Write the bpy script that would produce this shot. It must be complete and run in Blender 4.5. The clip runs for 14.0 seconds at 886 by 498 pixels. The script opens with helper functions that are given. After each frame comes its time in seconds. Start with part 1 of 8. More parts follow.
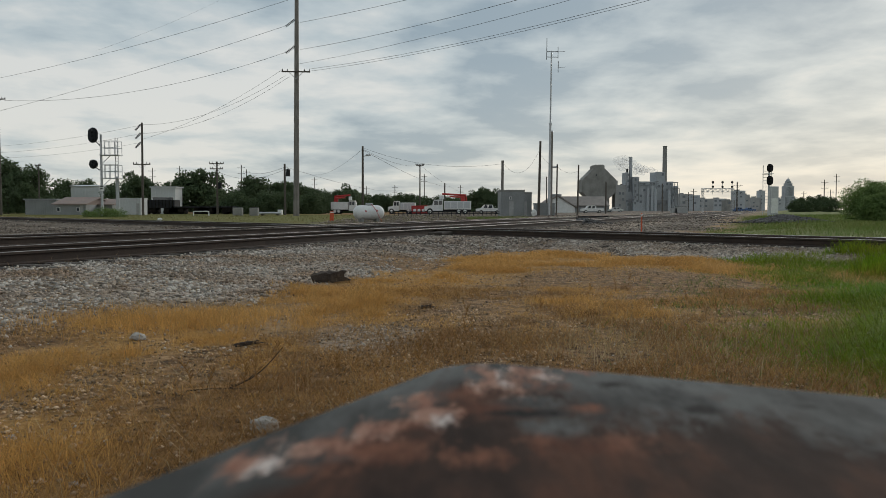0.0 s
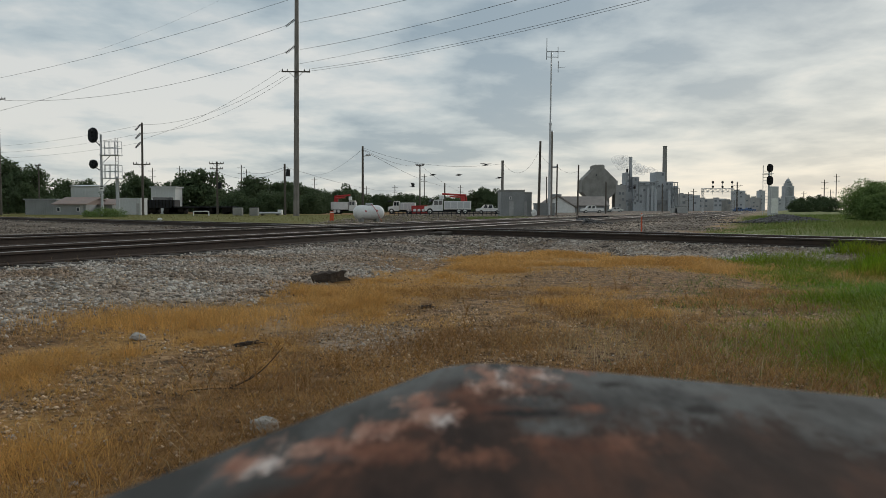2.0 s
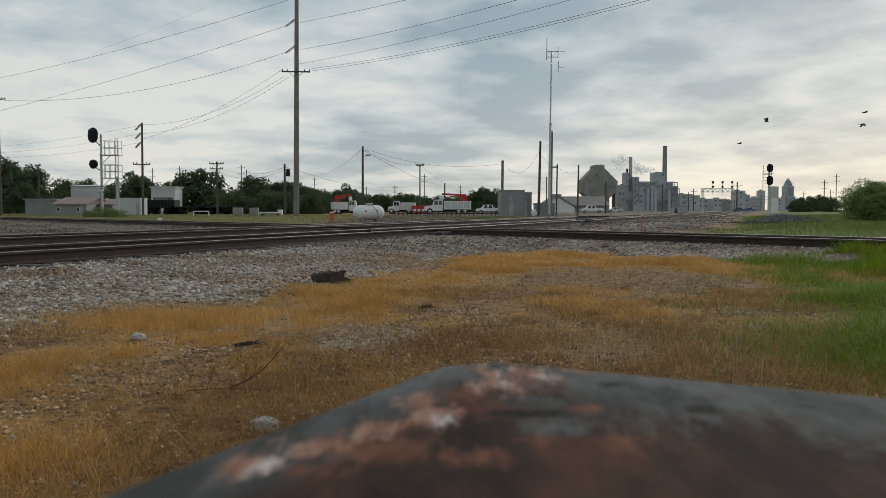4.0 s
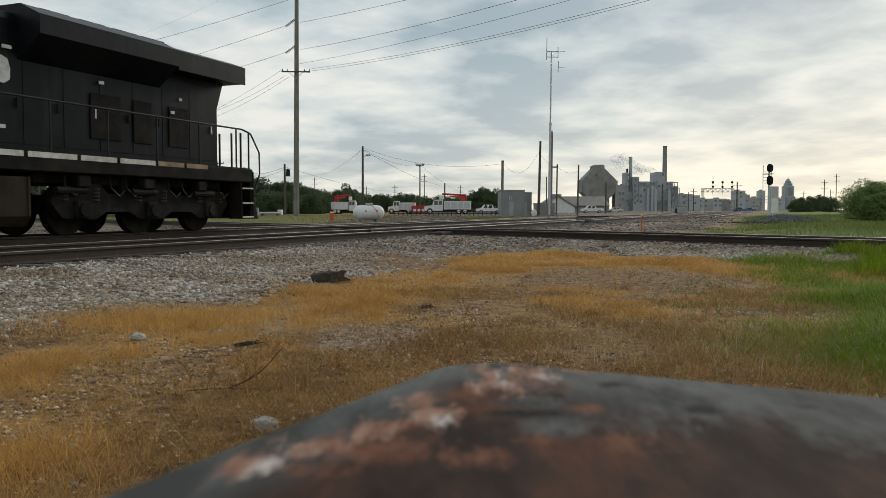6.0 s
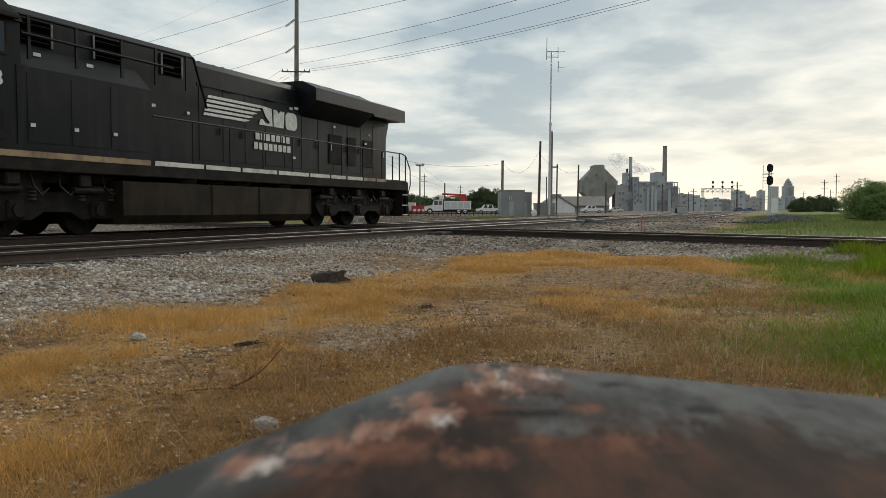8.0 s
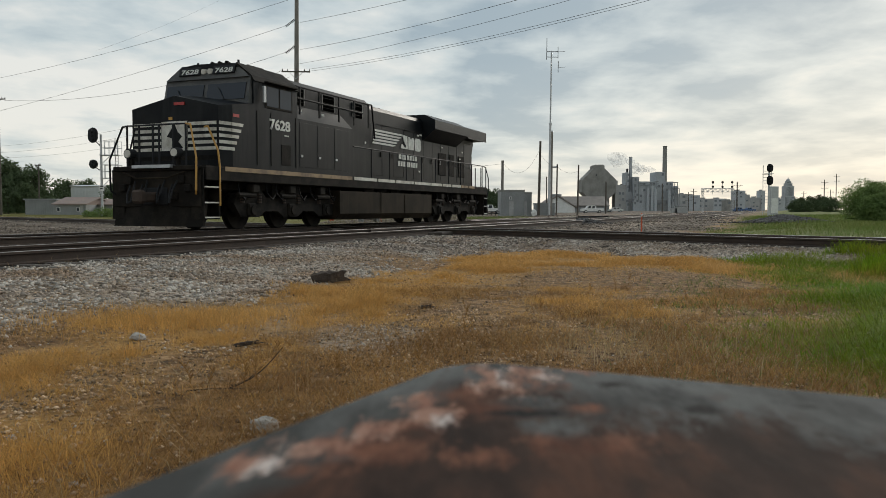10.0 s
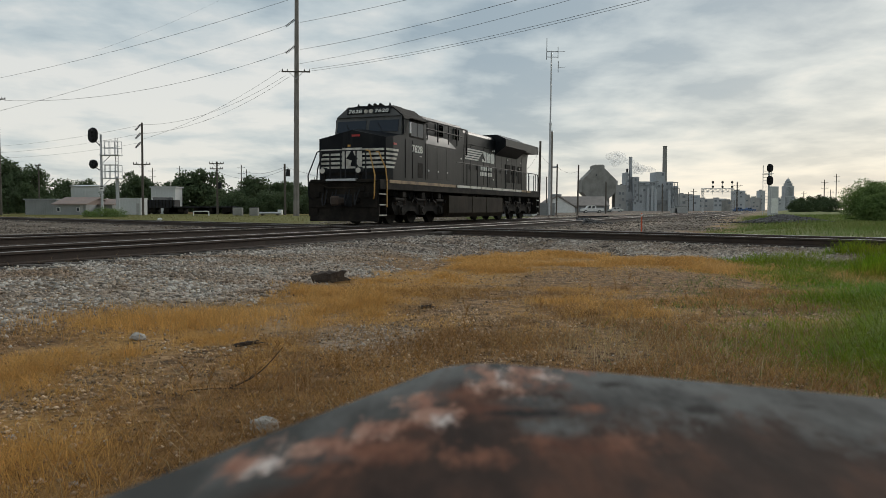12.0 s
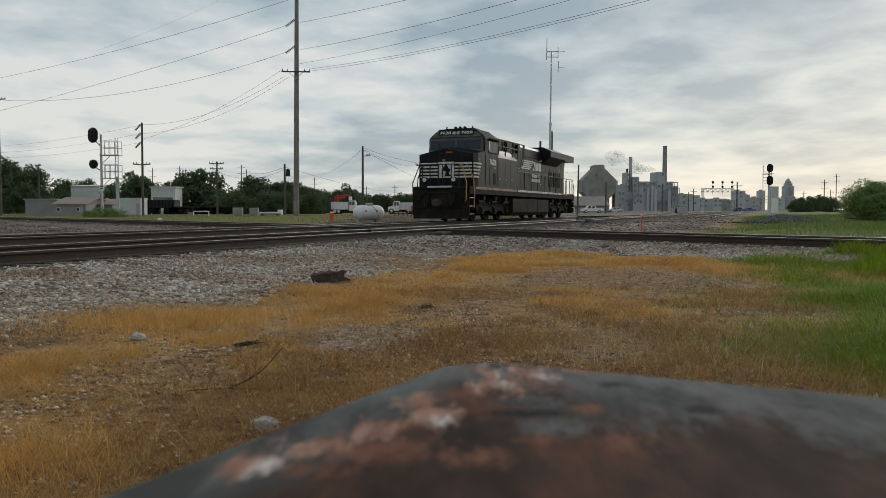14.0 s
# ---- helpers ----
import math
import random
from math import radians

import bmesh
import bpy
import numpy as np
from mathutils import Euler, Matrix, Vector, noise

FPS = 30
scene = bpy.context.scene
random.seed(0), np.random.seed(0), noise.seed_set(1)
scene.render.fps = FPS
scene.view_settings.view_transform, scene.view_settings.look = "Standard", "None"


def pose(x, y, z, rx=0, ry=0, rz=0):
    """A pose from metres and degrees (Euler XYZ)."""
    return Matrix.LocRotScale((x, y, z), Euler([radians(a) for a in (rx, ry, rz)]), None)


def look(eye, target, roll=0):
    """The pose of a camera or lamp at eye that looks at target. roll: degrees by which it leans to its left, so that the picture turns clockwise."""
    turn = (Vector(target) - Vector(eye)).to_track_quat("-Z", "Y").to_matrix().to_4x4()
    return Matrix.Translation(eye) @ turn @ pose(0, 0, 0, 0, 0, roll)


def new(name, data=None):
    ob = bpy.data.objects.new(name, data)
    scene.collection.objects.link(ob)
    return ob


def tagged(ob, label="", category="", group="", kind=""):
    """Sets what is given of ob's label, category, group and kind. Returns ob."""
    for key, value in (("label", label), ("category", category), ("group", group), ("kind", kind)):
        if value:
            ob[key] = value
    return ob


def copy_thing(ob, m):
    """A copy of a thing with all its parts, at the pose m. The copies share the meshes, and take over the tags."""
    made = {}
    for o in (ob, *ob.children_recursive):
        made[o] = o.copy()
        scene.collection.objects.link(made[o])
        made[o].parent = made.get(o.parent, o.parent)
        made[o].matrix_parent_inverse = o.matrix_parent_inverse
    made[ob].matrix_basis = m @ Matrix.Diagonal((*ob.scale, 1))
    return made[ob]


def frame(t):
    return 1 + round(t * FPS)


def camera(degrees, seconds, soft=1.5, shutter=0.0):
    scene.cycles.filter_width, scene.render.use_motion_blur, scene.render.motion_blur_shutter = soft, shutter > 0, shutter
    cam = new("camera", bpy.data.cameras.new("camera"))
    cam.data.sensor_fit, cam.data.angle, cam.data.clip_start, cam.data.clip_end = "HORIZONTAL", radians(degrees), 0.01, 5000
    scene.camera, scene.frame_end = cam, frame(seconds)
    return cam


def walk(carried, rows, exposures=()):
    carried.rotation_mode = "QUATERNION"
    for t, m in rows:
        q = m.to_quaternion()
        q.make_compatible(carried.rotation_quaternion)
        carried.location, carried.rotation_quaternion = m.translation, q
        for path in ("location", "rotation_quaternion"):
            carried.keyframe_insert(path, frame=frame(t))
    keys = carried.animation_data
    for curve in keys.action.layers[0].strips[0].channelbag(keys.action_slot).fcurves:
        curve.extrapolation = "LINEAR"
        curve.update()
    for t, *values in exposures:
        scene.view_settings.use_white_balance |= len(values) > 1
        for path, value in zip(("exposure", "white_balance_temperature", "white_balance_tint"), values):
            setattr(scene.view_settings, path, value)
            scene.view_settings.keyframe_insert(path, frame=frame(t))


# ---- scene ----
# ---- camera: it stands still on a rusty steel box beside the tracks ----
cam = camera(57.19, 14.0, soft=0.85)
EYE = (0.0, 0.0, 0.547)
VIEW = look(EYE, (0.0, 10.0, 0.547 - 10.0 * math.tan(0.048026)))
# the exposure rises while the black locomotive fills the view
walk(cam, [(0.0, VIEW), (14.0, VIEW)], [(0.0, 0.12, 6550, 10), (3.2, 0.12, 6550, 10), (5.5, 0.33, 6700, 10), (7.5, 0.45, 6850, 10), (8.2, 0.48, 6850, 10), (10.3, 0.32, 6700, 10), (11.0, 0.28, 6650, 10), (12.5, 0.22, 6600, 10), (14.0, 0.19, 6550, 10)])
cam.data.dof.use_dof = True
cam.data.dof.focus_distance = 40.0
cam.data.dof.aperture_fstop = 21.0

# ---- light: a high overcast, the sun low behind it ahead to the side ----
SUN_ELEVATION, SUN_AZIMUTH = radians(22), radians(32)   # azimuth clockwise from +y


def make_world():
    w = bpy.data.worlds.new("overcast")
    scene.world = w
    w.use_nodes = True
    nt = w.node_tree
    nt.nodes.clear()

    def node(kind, **values):
        nd = nt.nodes.new(kind)
        for k, v in values.items():
            nd.inputs[k].default_value = v
        return nd

    def mth(op, a, b=None):
        nd = nt.nodes.new("ShaderNodeMath")
        nd.operation = op
        for i, v in enumerate((a, b)):
            if v is None:
                continue
            if isinstance(v, (int, float)):
                nd.inputs[i].default_value = v
            else:
                nt.links.new(v, nd.inputs[i])
        return nd.outputs[0]

    sky = nt.nodes.new("ShaderNodeTexSky")
    sky.sky_type = "NISHITA"
    sky.sun_disc = False
    sky.sun_elevation, sky.sun_rotation = SUN_ELEVATION, SUN_AZIMUTH
    coord = nt.nodes.new("ShaderNodeTexCoord")
    sep = nt.nodes.new("ShaderNodeSeparateXYZ")
    nt.links.new(coord.outputs["Generated"], sep.inputs[0])
    dz = mth("MAXIMUM", sep.outputs[2], 0.0)
    inv = mth("DIVIDE", 1.0, mth("ADD", dz, 0.14))
    flat = nt.nodes.new("ShaderNodeCombineXYZ")
    nt.links.new(mth("MULTIPLY", sep.outputs[0], inv), flat.inputs[0])
    nt.links.new(mth("MULTIPLY", sep.outputs[1], inv), flat.inputs[1])
    # layered cloud deck, drawn out into streaks
    turn = node("ShaderNodeMapping", Rotation=(0, 0, radians(-14)), Scale=(0.95, 0.85, 1.0), Location=(3.1, 1.7, 0.4))
    nt.links.new(flat.outputs[0], turn.inputs[0])
    big = node("ShaderNodeTexNoise", Scale=0.62, Detail=9.0, Roughness=0.5, Distortion=0.12)
    fine = node("ShaderNodeTexNoise", Scale=2.3, Detail=9.0, Roughness=0.54, Distortion=0.15)
    nt.links.new(turn.outputs[0], big.inputs["Vector"])
    nt.links.new(turn.outputs[0], fine.inputs["Vector"])
    mass = mth("ADD", mth("MULTIPLY", big.outputs[0], 0.58), mth("MULTIPLY", fine.outputs[0], 0.42))
    ramp = nt.nodes.new("ShaderNodeValToRGB")
    nt.links.new(mass, ramp.inputs[0])
    e = ramp.color_ramp.elements
    e[0].position, e[0].color = 0.42, (0.28, 0.37, 0.44, 1)
    e[1].position, e[1].color = 0.575, (0.70, 0.725, 0.72, 1)
    mid = e.new(0.50)
    mid.color = (0.48, 0.56, 0.60, 1)
    # brighter towards the hidden sun and the thin deck at the horizon
    sun_dir = (math.sin(SUN_AZIMUTH) * math.cos(0.12), math.cos(SUN_AZIMUTH) * math.cos(0.12), math.sin(0.12))
    dot = nt.nodes.new("ShaderNodeVectorMath")
    dot.operation = "DOT_PRODUCT"
    nt.links.new(coord.outputs["Generated"], dot.inputs[0])
    dot.inputs[1].default_value = sun_dir
    glow = mth("POWER", mth("MAXIMUM", dot.outputs["Value"], 0.0), 14.0)
    low = mth("POWER", mth("SUBTRACT", 1.0, dz), 9.0)
    lift = mth("MULTIPLY", mth("MULTIPLY", low, mth("ADD", 0.40, mth("MULTIPLY", glow, 0.62))), mth("ADD", -0.6, mth("MULTIPLY", mass, 3.2)))
    warm = nt.nodes.new("ShaderNodeMix")
    warm.data_type = "RGBA"
    nt.links.new(mth("MINIMUM", mth("MAXIMUM", lift, 0.0), 0.9), warm.inputs["Factor"])
    nt.links.new(ramp.outputs[0], warm.inputs[6])
    warm.inputs[7].default_value = (0.90, 0.85, 0.73, 1)
    back = nt.nodes.new("ShaderNodeBackground")
    nt.links.new(warm.outputs[2], back.inputs[0])
    back.inputs[1].default_value = 0.91
    clear = nt.nodes.new("ShaderNodeBackground")
    nt.links.new(sky.outputs[0], clear.inputs[0])
    clear.inputs[1].default_value = 0.06
    both = nt.nodes.new("ShaderNodeMixShader")
    both.inputs[0].default_value = 0.9
    nt.links.new(clear.outputs[0], both.inputs[1])
    nt.links.new(back.outputs[0], both.inputs[2])
    out = nt.nodes.new("ShaderNodeOutputWorld")
    nt.links.new(both.outputs[0], out.inputs[0])


make_world()
sun = bpy.data.lights.new("sun", "SUN")
sun.energy, sun.angle, sun.color = 1.05, radians(25), (1.0, 0.95, 0.87)
sun_ob = new("sun", sun)
sun_ob.matrix_world = look((0, 0, 50), Vector((0, 0, 50)) - Vector((math.sin(SUN_AZIMUTH) * math.cos(SUN_ELEVATION), math.cos(SUN_AZIMUTH) * math.cos(SUN_ELEVATION), math.sin(SUN_ELEVATION))))


# ---- materials ----
def mat(name, color, rough=0.7, metal=0.0, other=None, scale=6.0, amount=0.5, grain=60.0, bump=0.2, spread=0.0, lo=0.4, hi=0.65, spec=0.5, depth=0.02, streak=0.0, run=None):
    """Paint, metal, earth: two colours in patches, fine grain over them, fine relief. spread: light and dark from piece to piece."""
    m = bpy.data.materials.new(name)
    m.use_nodes = True
    nt = m.node_tree
    b = nt.nodes["Principled BSDF"]
    b.inputs["Roughness"].default_value, b.inputs["Metallic"].default_value = rough, metal
    b.inputs["Specular IOR Level"].default_value = spec
    coord = nt.nodes.new("ShaderNodeTexCoord")
    n1 = nt.nodes.new("ShaderNodeTexNoise")
    n1.inputs["Scale"].default_value, n1.inputs["Detail"].default_value, n1.inputs["Roughness"].default_value = scale, 6, 0.6
    n2 = nt.nodes.new("ShaderNodeTexNoise")
    n2.inputs["Scale"].default_value, n2.inputs["Detail"].default_value = grain, 4
    nt.links.new(coord.outputs["Object"], n1.inputs["Vector"])
    nt.links.new(coord.outputs["Object"], n2.inputs["Vector"])
    r = nt.nodes.new("ShaderNodeValToRGB")
    r.color_ramp.elements[0].position, r.color_ramp.elements[1].position = lo, hi
    other = other or tuple(c * 0.6 for c in color)
    mixed = tuple(c + (o - c) * amount for c, o in zip(color, other))
    r.color_ramp.elements[0].color, r.color_ramp.elements[1].color = (*color, 1), (*mixed, 1)
    nt.links.new(n1.outputs[0], r.inputs[0])
    v = nt.nodes.new("ShaderNodeMapRange")
    v.inputs["To Min"].default_value, v.inputs["To Max"].default_value = 0.72, 1.28
    nt.links.new(n2.outputs[0], v.inputs[0])
    value = v.outputs[0]
    if spread:
        geo = nt.nodes.new("ShaderNodeNewGeometry")
        isl = nt.nodes.new("ShaderNodeMapRange")
        isl.inputs["To Min"].default_value, isl.inputs["To Max"].default_value = 1 - spread, 1 + spread
        nt.links.new(geo.outputs["Random Per Island"], isl.inputs[0])
        mul = nt.nodes.new("ShaderNodeMath")
        mul.operation = "MULTIPLY"
        nt.links.new(value, mul.inputs[0])
        nt.links.new(isl.outputs[0], mul.inputs[1])
        value = mul.outputs[0]
    colour = r.outputs[0]
    if streak:
        # dust that has run down the sides
        mp = nt.nodes.new("ShaderNodeMapping")
        mp.inputs["Scale"].default_value = (2.2, 2.2, 0.28)
        nt.links.new(coord.outputs["Object"], mp.inputs[0])
        n3 = nt.nodes.new("ShaderNodeTexNoise")
        n3.inputs["Scale"].default_value, n3.inputs["Detail"].default_value, n3.inputs["Roughness"].default_value = 1.6, 7, 0.62
        nt.links.new(mp.outputs[0], n3.inputs["Vector"])
        r3 = nt.nodes.new("ShaderNodeMapRange")
        r3.inputs["From Min"].default_value, r3.inputs["From Max"].default_value = 0.50, 0.72
        r3.inputs["To Max"].default_value = streak
        nt.links.new(n3.outputs[0], r3.inputs[0])
        mx = nt.nodes.new("ShaderNodeMix")
        mx.data_type = "RGBA"
        nt.links.new(r3.outputs[0], mx.inputs["Factor"])
        nt.links.new(colour, mx.inputs[6])
        mx.inputs[7].default_value = (*run, 1)
        colour = mx.outputs[2]
    tint = nt.nodes.new("ShaderNodeVectorMath")
    tint.operation = "SCALE"
    nt.links.new(colour, tint.inputs[0])
    nt.links.new(value, tint.inputs["Scale"])
    nt.links.new(tint.outputs[0], b.inputs["Base Color"])
    if bump:
        bp = nt.nodes.new("ShaderNodeBump")
        bp.inputs["Strength"].default_value, bp.inputs["Distance"].default_value = bump, depth
        nt.links.new(n2.outputs[0], bp.inputs["Height"])
        nt.links.new(bp.outputs[0], b.inputs["Normal"])
    return m


def glow_mat(name, color, strength):
    m = bpy.data.materials.new(name)
    m.use_nodes = True
    b = m.node_tree.nodes["Principled BSDF"]
    b.inputs["Base Color"].default_value = (*color, 1)
    b.inputs["Emission Color"].default_value = (*color, 1)
    b.inputs["Emission Strength"].default_value = strength
    return m


def leafy(m, share):
    """Lets light through thin leaves and blades of the material."""
    nt = m.node_tree
    b = nt.nodes["Principled BSDF"]
    thin = nt.nodes.new("ShaderNodeBsdfTranslucent")
    nt.links.new(b.inputs["Base Color"].links[0].from_socket, thin.inputs[0])
    both = nt.nodes.new("ShaderNodeMixShader")
    both.inputs[0].default_value = share
    nt.links.new(b.outputs[0], both.inputs[1])
    nt.links.new(thin.outputs[0], both.inputs[2])
    nt.links.new(both.outputs[0], nt.nodes["Material Output"].inputs[0])
    return m


def glass_mat(name, color, spec=0.9):
    m = bpy.data.materials.new(name)
    m.use_nodes = True
    b = m.node_tree.nodes["Principled BSDF"]
    b.inputs["Base Color"].default_value = (*color, 1)
    b.inputs["Roughness"].default_value = 0.06
    b.inputs["Specular IOR Level"].default_value = spec
    return m


BLACK = mat("black_locomotive_paint", (0.0030, 0.0042, 0.0060), 0.38, 0, (0.013, 0.0138, 0.0142), 0.9, 0.8, 30, 0.04, spec=0.12, lo=0.46, hi=0.70, streak=0.8, run=(0.0165, 0.0175, 0.0185))
# dust on the cab roof, with the sky's reflection painted into the grey
ROOFGREY = mat("dusty_roof_with_sky_sheen", (0.07, 0.071, 0.072), 0.6, 0, (0.12, 0.118, 0.112), 2.0, 0.7, 30, 0.05, spec=0.2)
GRIME = mat("grimy_black_steel", (0.007, 0.0066, 0.006), 0.75, 0, (0.028, 0.023, 0.018), 2.5, 0.8, 40, 0.2, spec=0.1)
DUSTY = mat("dust_covered_steel", (0.012, 0.0105, 0.009), 0.85, 0, (0.034, 0.028, 0.022), 2.0, 0.8, 30, 0.2, spec=0.1)
TANK = mat("dusty_tank_paint", (0.015, 0.0115, 0.0075), 0.7, 0, (0.036, 0.027, 0.0175), 1.2, 0.8, 40, 0.1, spec=0.08, streak=0.5, run=(0.046, 0.036, 0.024))
STRIPE = mat("worn_white_stripe", (0.62, 0.60, 0.54), 0.5, 0, (0.25, 0.21, 0.16), 3.0, 0.7, 50, 0.05)
WARMSTRIPE = mat("rusty_sill_stripe", (0.30, 0.20, 0.10), 0.6, 0, (0.10, 0.06, 0.035), 3.0, 0.8, 50, 0.05)
LETTER = mat("white_lettering", (0.66, 0.66, 0.62), 0.5, 0, (0.32, 0.31, 0.28), 6.0, 0.6, 50, 0.0)
YELLOW = mat("yellow_handrail_paint", (0.50, 0.27, 0.05), 0.5, 0, (0.28, 0.15, 0.04), 6, 0.6, 60, 0.0)
STEEL = mat("worn_running_steel", (0.27, 0.26, 0.25), 0.48, 0.9, (0.16, 0.12, 0.09), 4, 0.5, 60, 0.05)
RAILRUST = mat("brown_rail_web", (0.055, 0.036, 0.026), 0.85, 0.1, (0.03, 0.022, 0.018), 5, 0.7, 40, 0.3)
TIEWOOD = mat("oily_tie_wood", (0.045, 0.036, 0.03), 0.9, 0, (0.09, 0.075, 0.06), 3, 0.7, 30, 0.4)
OLDWOOD = mat("weathered_pole_wood", (0.10, 0.085, 0.07), 0.9, 0, (0.055, 0.045, 0.038), 2, 0.7, 30, 0.3)
PALEPOLE = mat("pale_weathered_pole", (0.22, 0.20, 0.18), 0.85, 0, (0.13, 0.115, 0.10), 1, 0.7, 20, 0.3)
WIRE = mat("dark_cable", (0.05, 0.05, 0.055), 0.6)
WHITE = mat("white_paint", (0.72, 0.72, 0.70), 0.45, 0, (0.52, 0.51, 0.48), 1.5, 0.5, 20, 0.03)
GALV = mat("galvanised_steel", (0.48, 0.49, 0.50), 0.5, 0.5, (0.33, 0.34, 0.35), 3, 0.5, 40, 0.05)
DARK = mat("dark_matte_metal", (0.018, 0.019, 0.021), 0.6, 0, (0.032, 0.032, 0.033), 3, 0.5, 40, 0.05, spec=0.15)
CONC = mat("weathered_concrete", (0.27, 0.265, 0.245), 0.9, 0, (0.15, 0.145, 0.13), 0.35, 0.7, 5, 0.25)
PALECONC = mat("pale_concrete", (0.36, 0.36, 0.35), 0.9, 0, (0.25, 0.25, 0.245), 0.2, 0.6, 4, 0.2)
# concrete seen through haze: the haze is put into this lighter, bluer colour
HAZECONC = mat("haze_tinted_concrete", (0.41, 0.43, 0.445), 0.9, 0, (0.30, 0.315, 0.33), 0.08, 0.7, 2, 0.2)
SIDING = mat("grey_metal_siding", (0.25, 0.26, 0.26), 0.6, 0, (0.18, 0.185, 0.18), 0.6, 0.6, 8, 0.1)
WHITEWALL = mat("white_sheet_wall", (0.50, 0.51, 0.51), 0.6, 0, (0.45, 0.46, 0.46), 0.3, 0.6, 6, 0.1)
ROOF = mat("brown_shingle_roof", (0.27, 0.235, 0.21), 0.85, 0, (0.19, 0.165, 0.15), 0.8, 0.6, 12, 0.3)
REDROOF = mat("faded_reddish_roof", (0.27, 0.20, 0.17), 0.85, 0, (0.18, 0.15, 0.14), 0.6, 0.6, 10, 0.2)
REDPAINT = mat("red_boom_paint", (0.42, 0.025, 0.02), 0.4, 0, (0.28, 0.02, 0.02), 2, 0.5, 20, 0.02)
ORANGE = mat("orange_plastic", (0.62, 0.10, 0.03), 0.5)
BLUE = mat("blue_paint", (0.05, 0.11, 0.24), 0.5)
# far panes, their black lifted in the colour to stand for haze
HAZEGLASS = glass_mat("haze_lightened_window_glass", (0.17, 0.185, 0.20), 0.3)
GLASS = glass_mat("dark_window_glass", (0.02, 0.028, 0.035))
CABGLASS = glass_mat("cab_window_glass", (0.012, 0.02, 0.032), 0.3)
LENS = glow_mat("lamp_lens", (0.45, 0.43, 0.38), 0.05)
TYRE = mat("black_rubber", (0.02, 0.02, 0.02), 0.85)


# ---- building helpers ----
def part(name, bm, material, parent=None, label="", smooth=False):
    me = bpy.data.meshes.new(name)
    bmesh.ops.recalc_face_normals(bm, faces=bm.faces[:])
    if smooth:
        for f in bm.faces:
            f.smooth = True
    bm.to_mesh(me)
    bm.free()
    me.materials.append(material)
    ob = new(name, me)
    if parent is not None:
        ob.parent = parent
    if label:
        tagged(ob, label)
    return ob


def slab(bm, x0, x1, y0, y1, z0, z1, bevel=0.0, m=None):
    vs = [bm.verts.new((x, y, z)) for x in (x0, x1) for y in (y0, y1) for z in (z0, z1)]
    fs = [bm.faces.new([vs[i] for i in q]) for q in ((0, 1, 3, 2), (4, 6, 7, 5), (0, 4, 5, 1), (2, 3, 7, 6), (0, 2, 6, 4), (1, 5, 7, 3))]
    if bevel:
        es = list({e for f in fs for e in f.edges})
        r = bmesh.ops.bevel(bm, geom=es, offset=bevel, segments=1, affect="EDGES", profile=0.5)
        vs = list({v for v in vs if v.is_valid} | set(r["verts"]))
    if m is not None:
        bmesh.ops.transform(bm, matrix=m, verts=vs)
    return vs


def tube(bm, a, b, r, r2=None, n=8):
    """A round bar from a to b."""
    a, b = Vector(a), Vector(b)
    r2 = r if r2 is None else r2
    d = b - a
    q = d.to_track_quat("Z", "Y").to_matrix()
    lo = [bm.verts.new(a + q @ Vector((r * math.cos(k * math.tau / n), r * math.sin(k * math.tau / n), 0))) for k in range(n)]
    hi = [bm.verts.new(b + q @ Vector((r2 * math.cos(k * math.tau / n), r2 * math.sin(k * math.tau / n), 0))) for k in range(n)]
    for k in range(n):
        bm.faces.new((lo[k], lo[(k + 1) % n], hi[(k + 1) % n], hi[k]))
    bm.faces.new(lo[::-1])
    bm.faces.new(hi)


def bars(bm, pts, r, n=6):
    for a, b in zip(pts, pts[1:]):
        tube(bm, a, b, r, n=n)


def prism(bm, outline, axis, a, b):
    """A closed outline of (p, q) pairs drawn out along an axis from a to b. axis x: (y, z); y: (x, z); z: (x, y)."""
    def at(p, q, t):
        return {"x": (t, p, q), "y": (p, t, q), "z": (p, q, t)}[axis]
    lo = [bm.verts.new(at(p, q, a)) for p, q in outline]
    hi = [bm.verts.new(at(p, q, b)) for p, q in outline]
    n = len(outline)
    for k in range(n):
        bm.faces.new((lo[k], lo[(k + 1) % n], hi[(k + 1) % n], hi[k]))
    bm.faces.new(lo[::-1])
    bm.faces.new(hi)


def mesh_of(fn, *a, **k):
    bm = bmesh.new()
    fn(bm, *a, **k)
    return bm


def thing(name, m, label, category, group="", kind=""):
    ob = new(name)
    ob.matrix_basis = m
    return tagged(ob, label, category, group, kind)


def raw(name, verts, faces, material, smooth=False):
    me = bpy.data.meshes.new(name)
    me.from_pydata(verts, [], faces)
    me.materials.append(material)
    if smooth:
        me.polygons.foreach_set("use_smooth", [True] * len(me.polygons))
    me.update()
    return new(name, me)


# ---- the plan of the ground ----
CA, SA = 0.3719, 0.9283            # way of the two parallel main tracks
MAIN_D, NEAR_D = 14.75, 9.90       # their distances from the eye, square to that way
CE, SE = 0.743, 0.669              # square to the crossing track
CROSS_E = 16.62


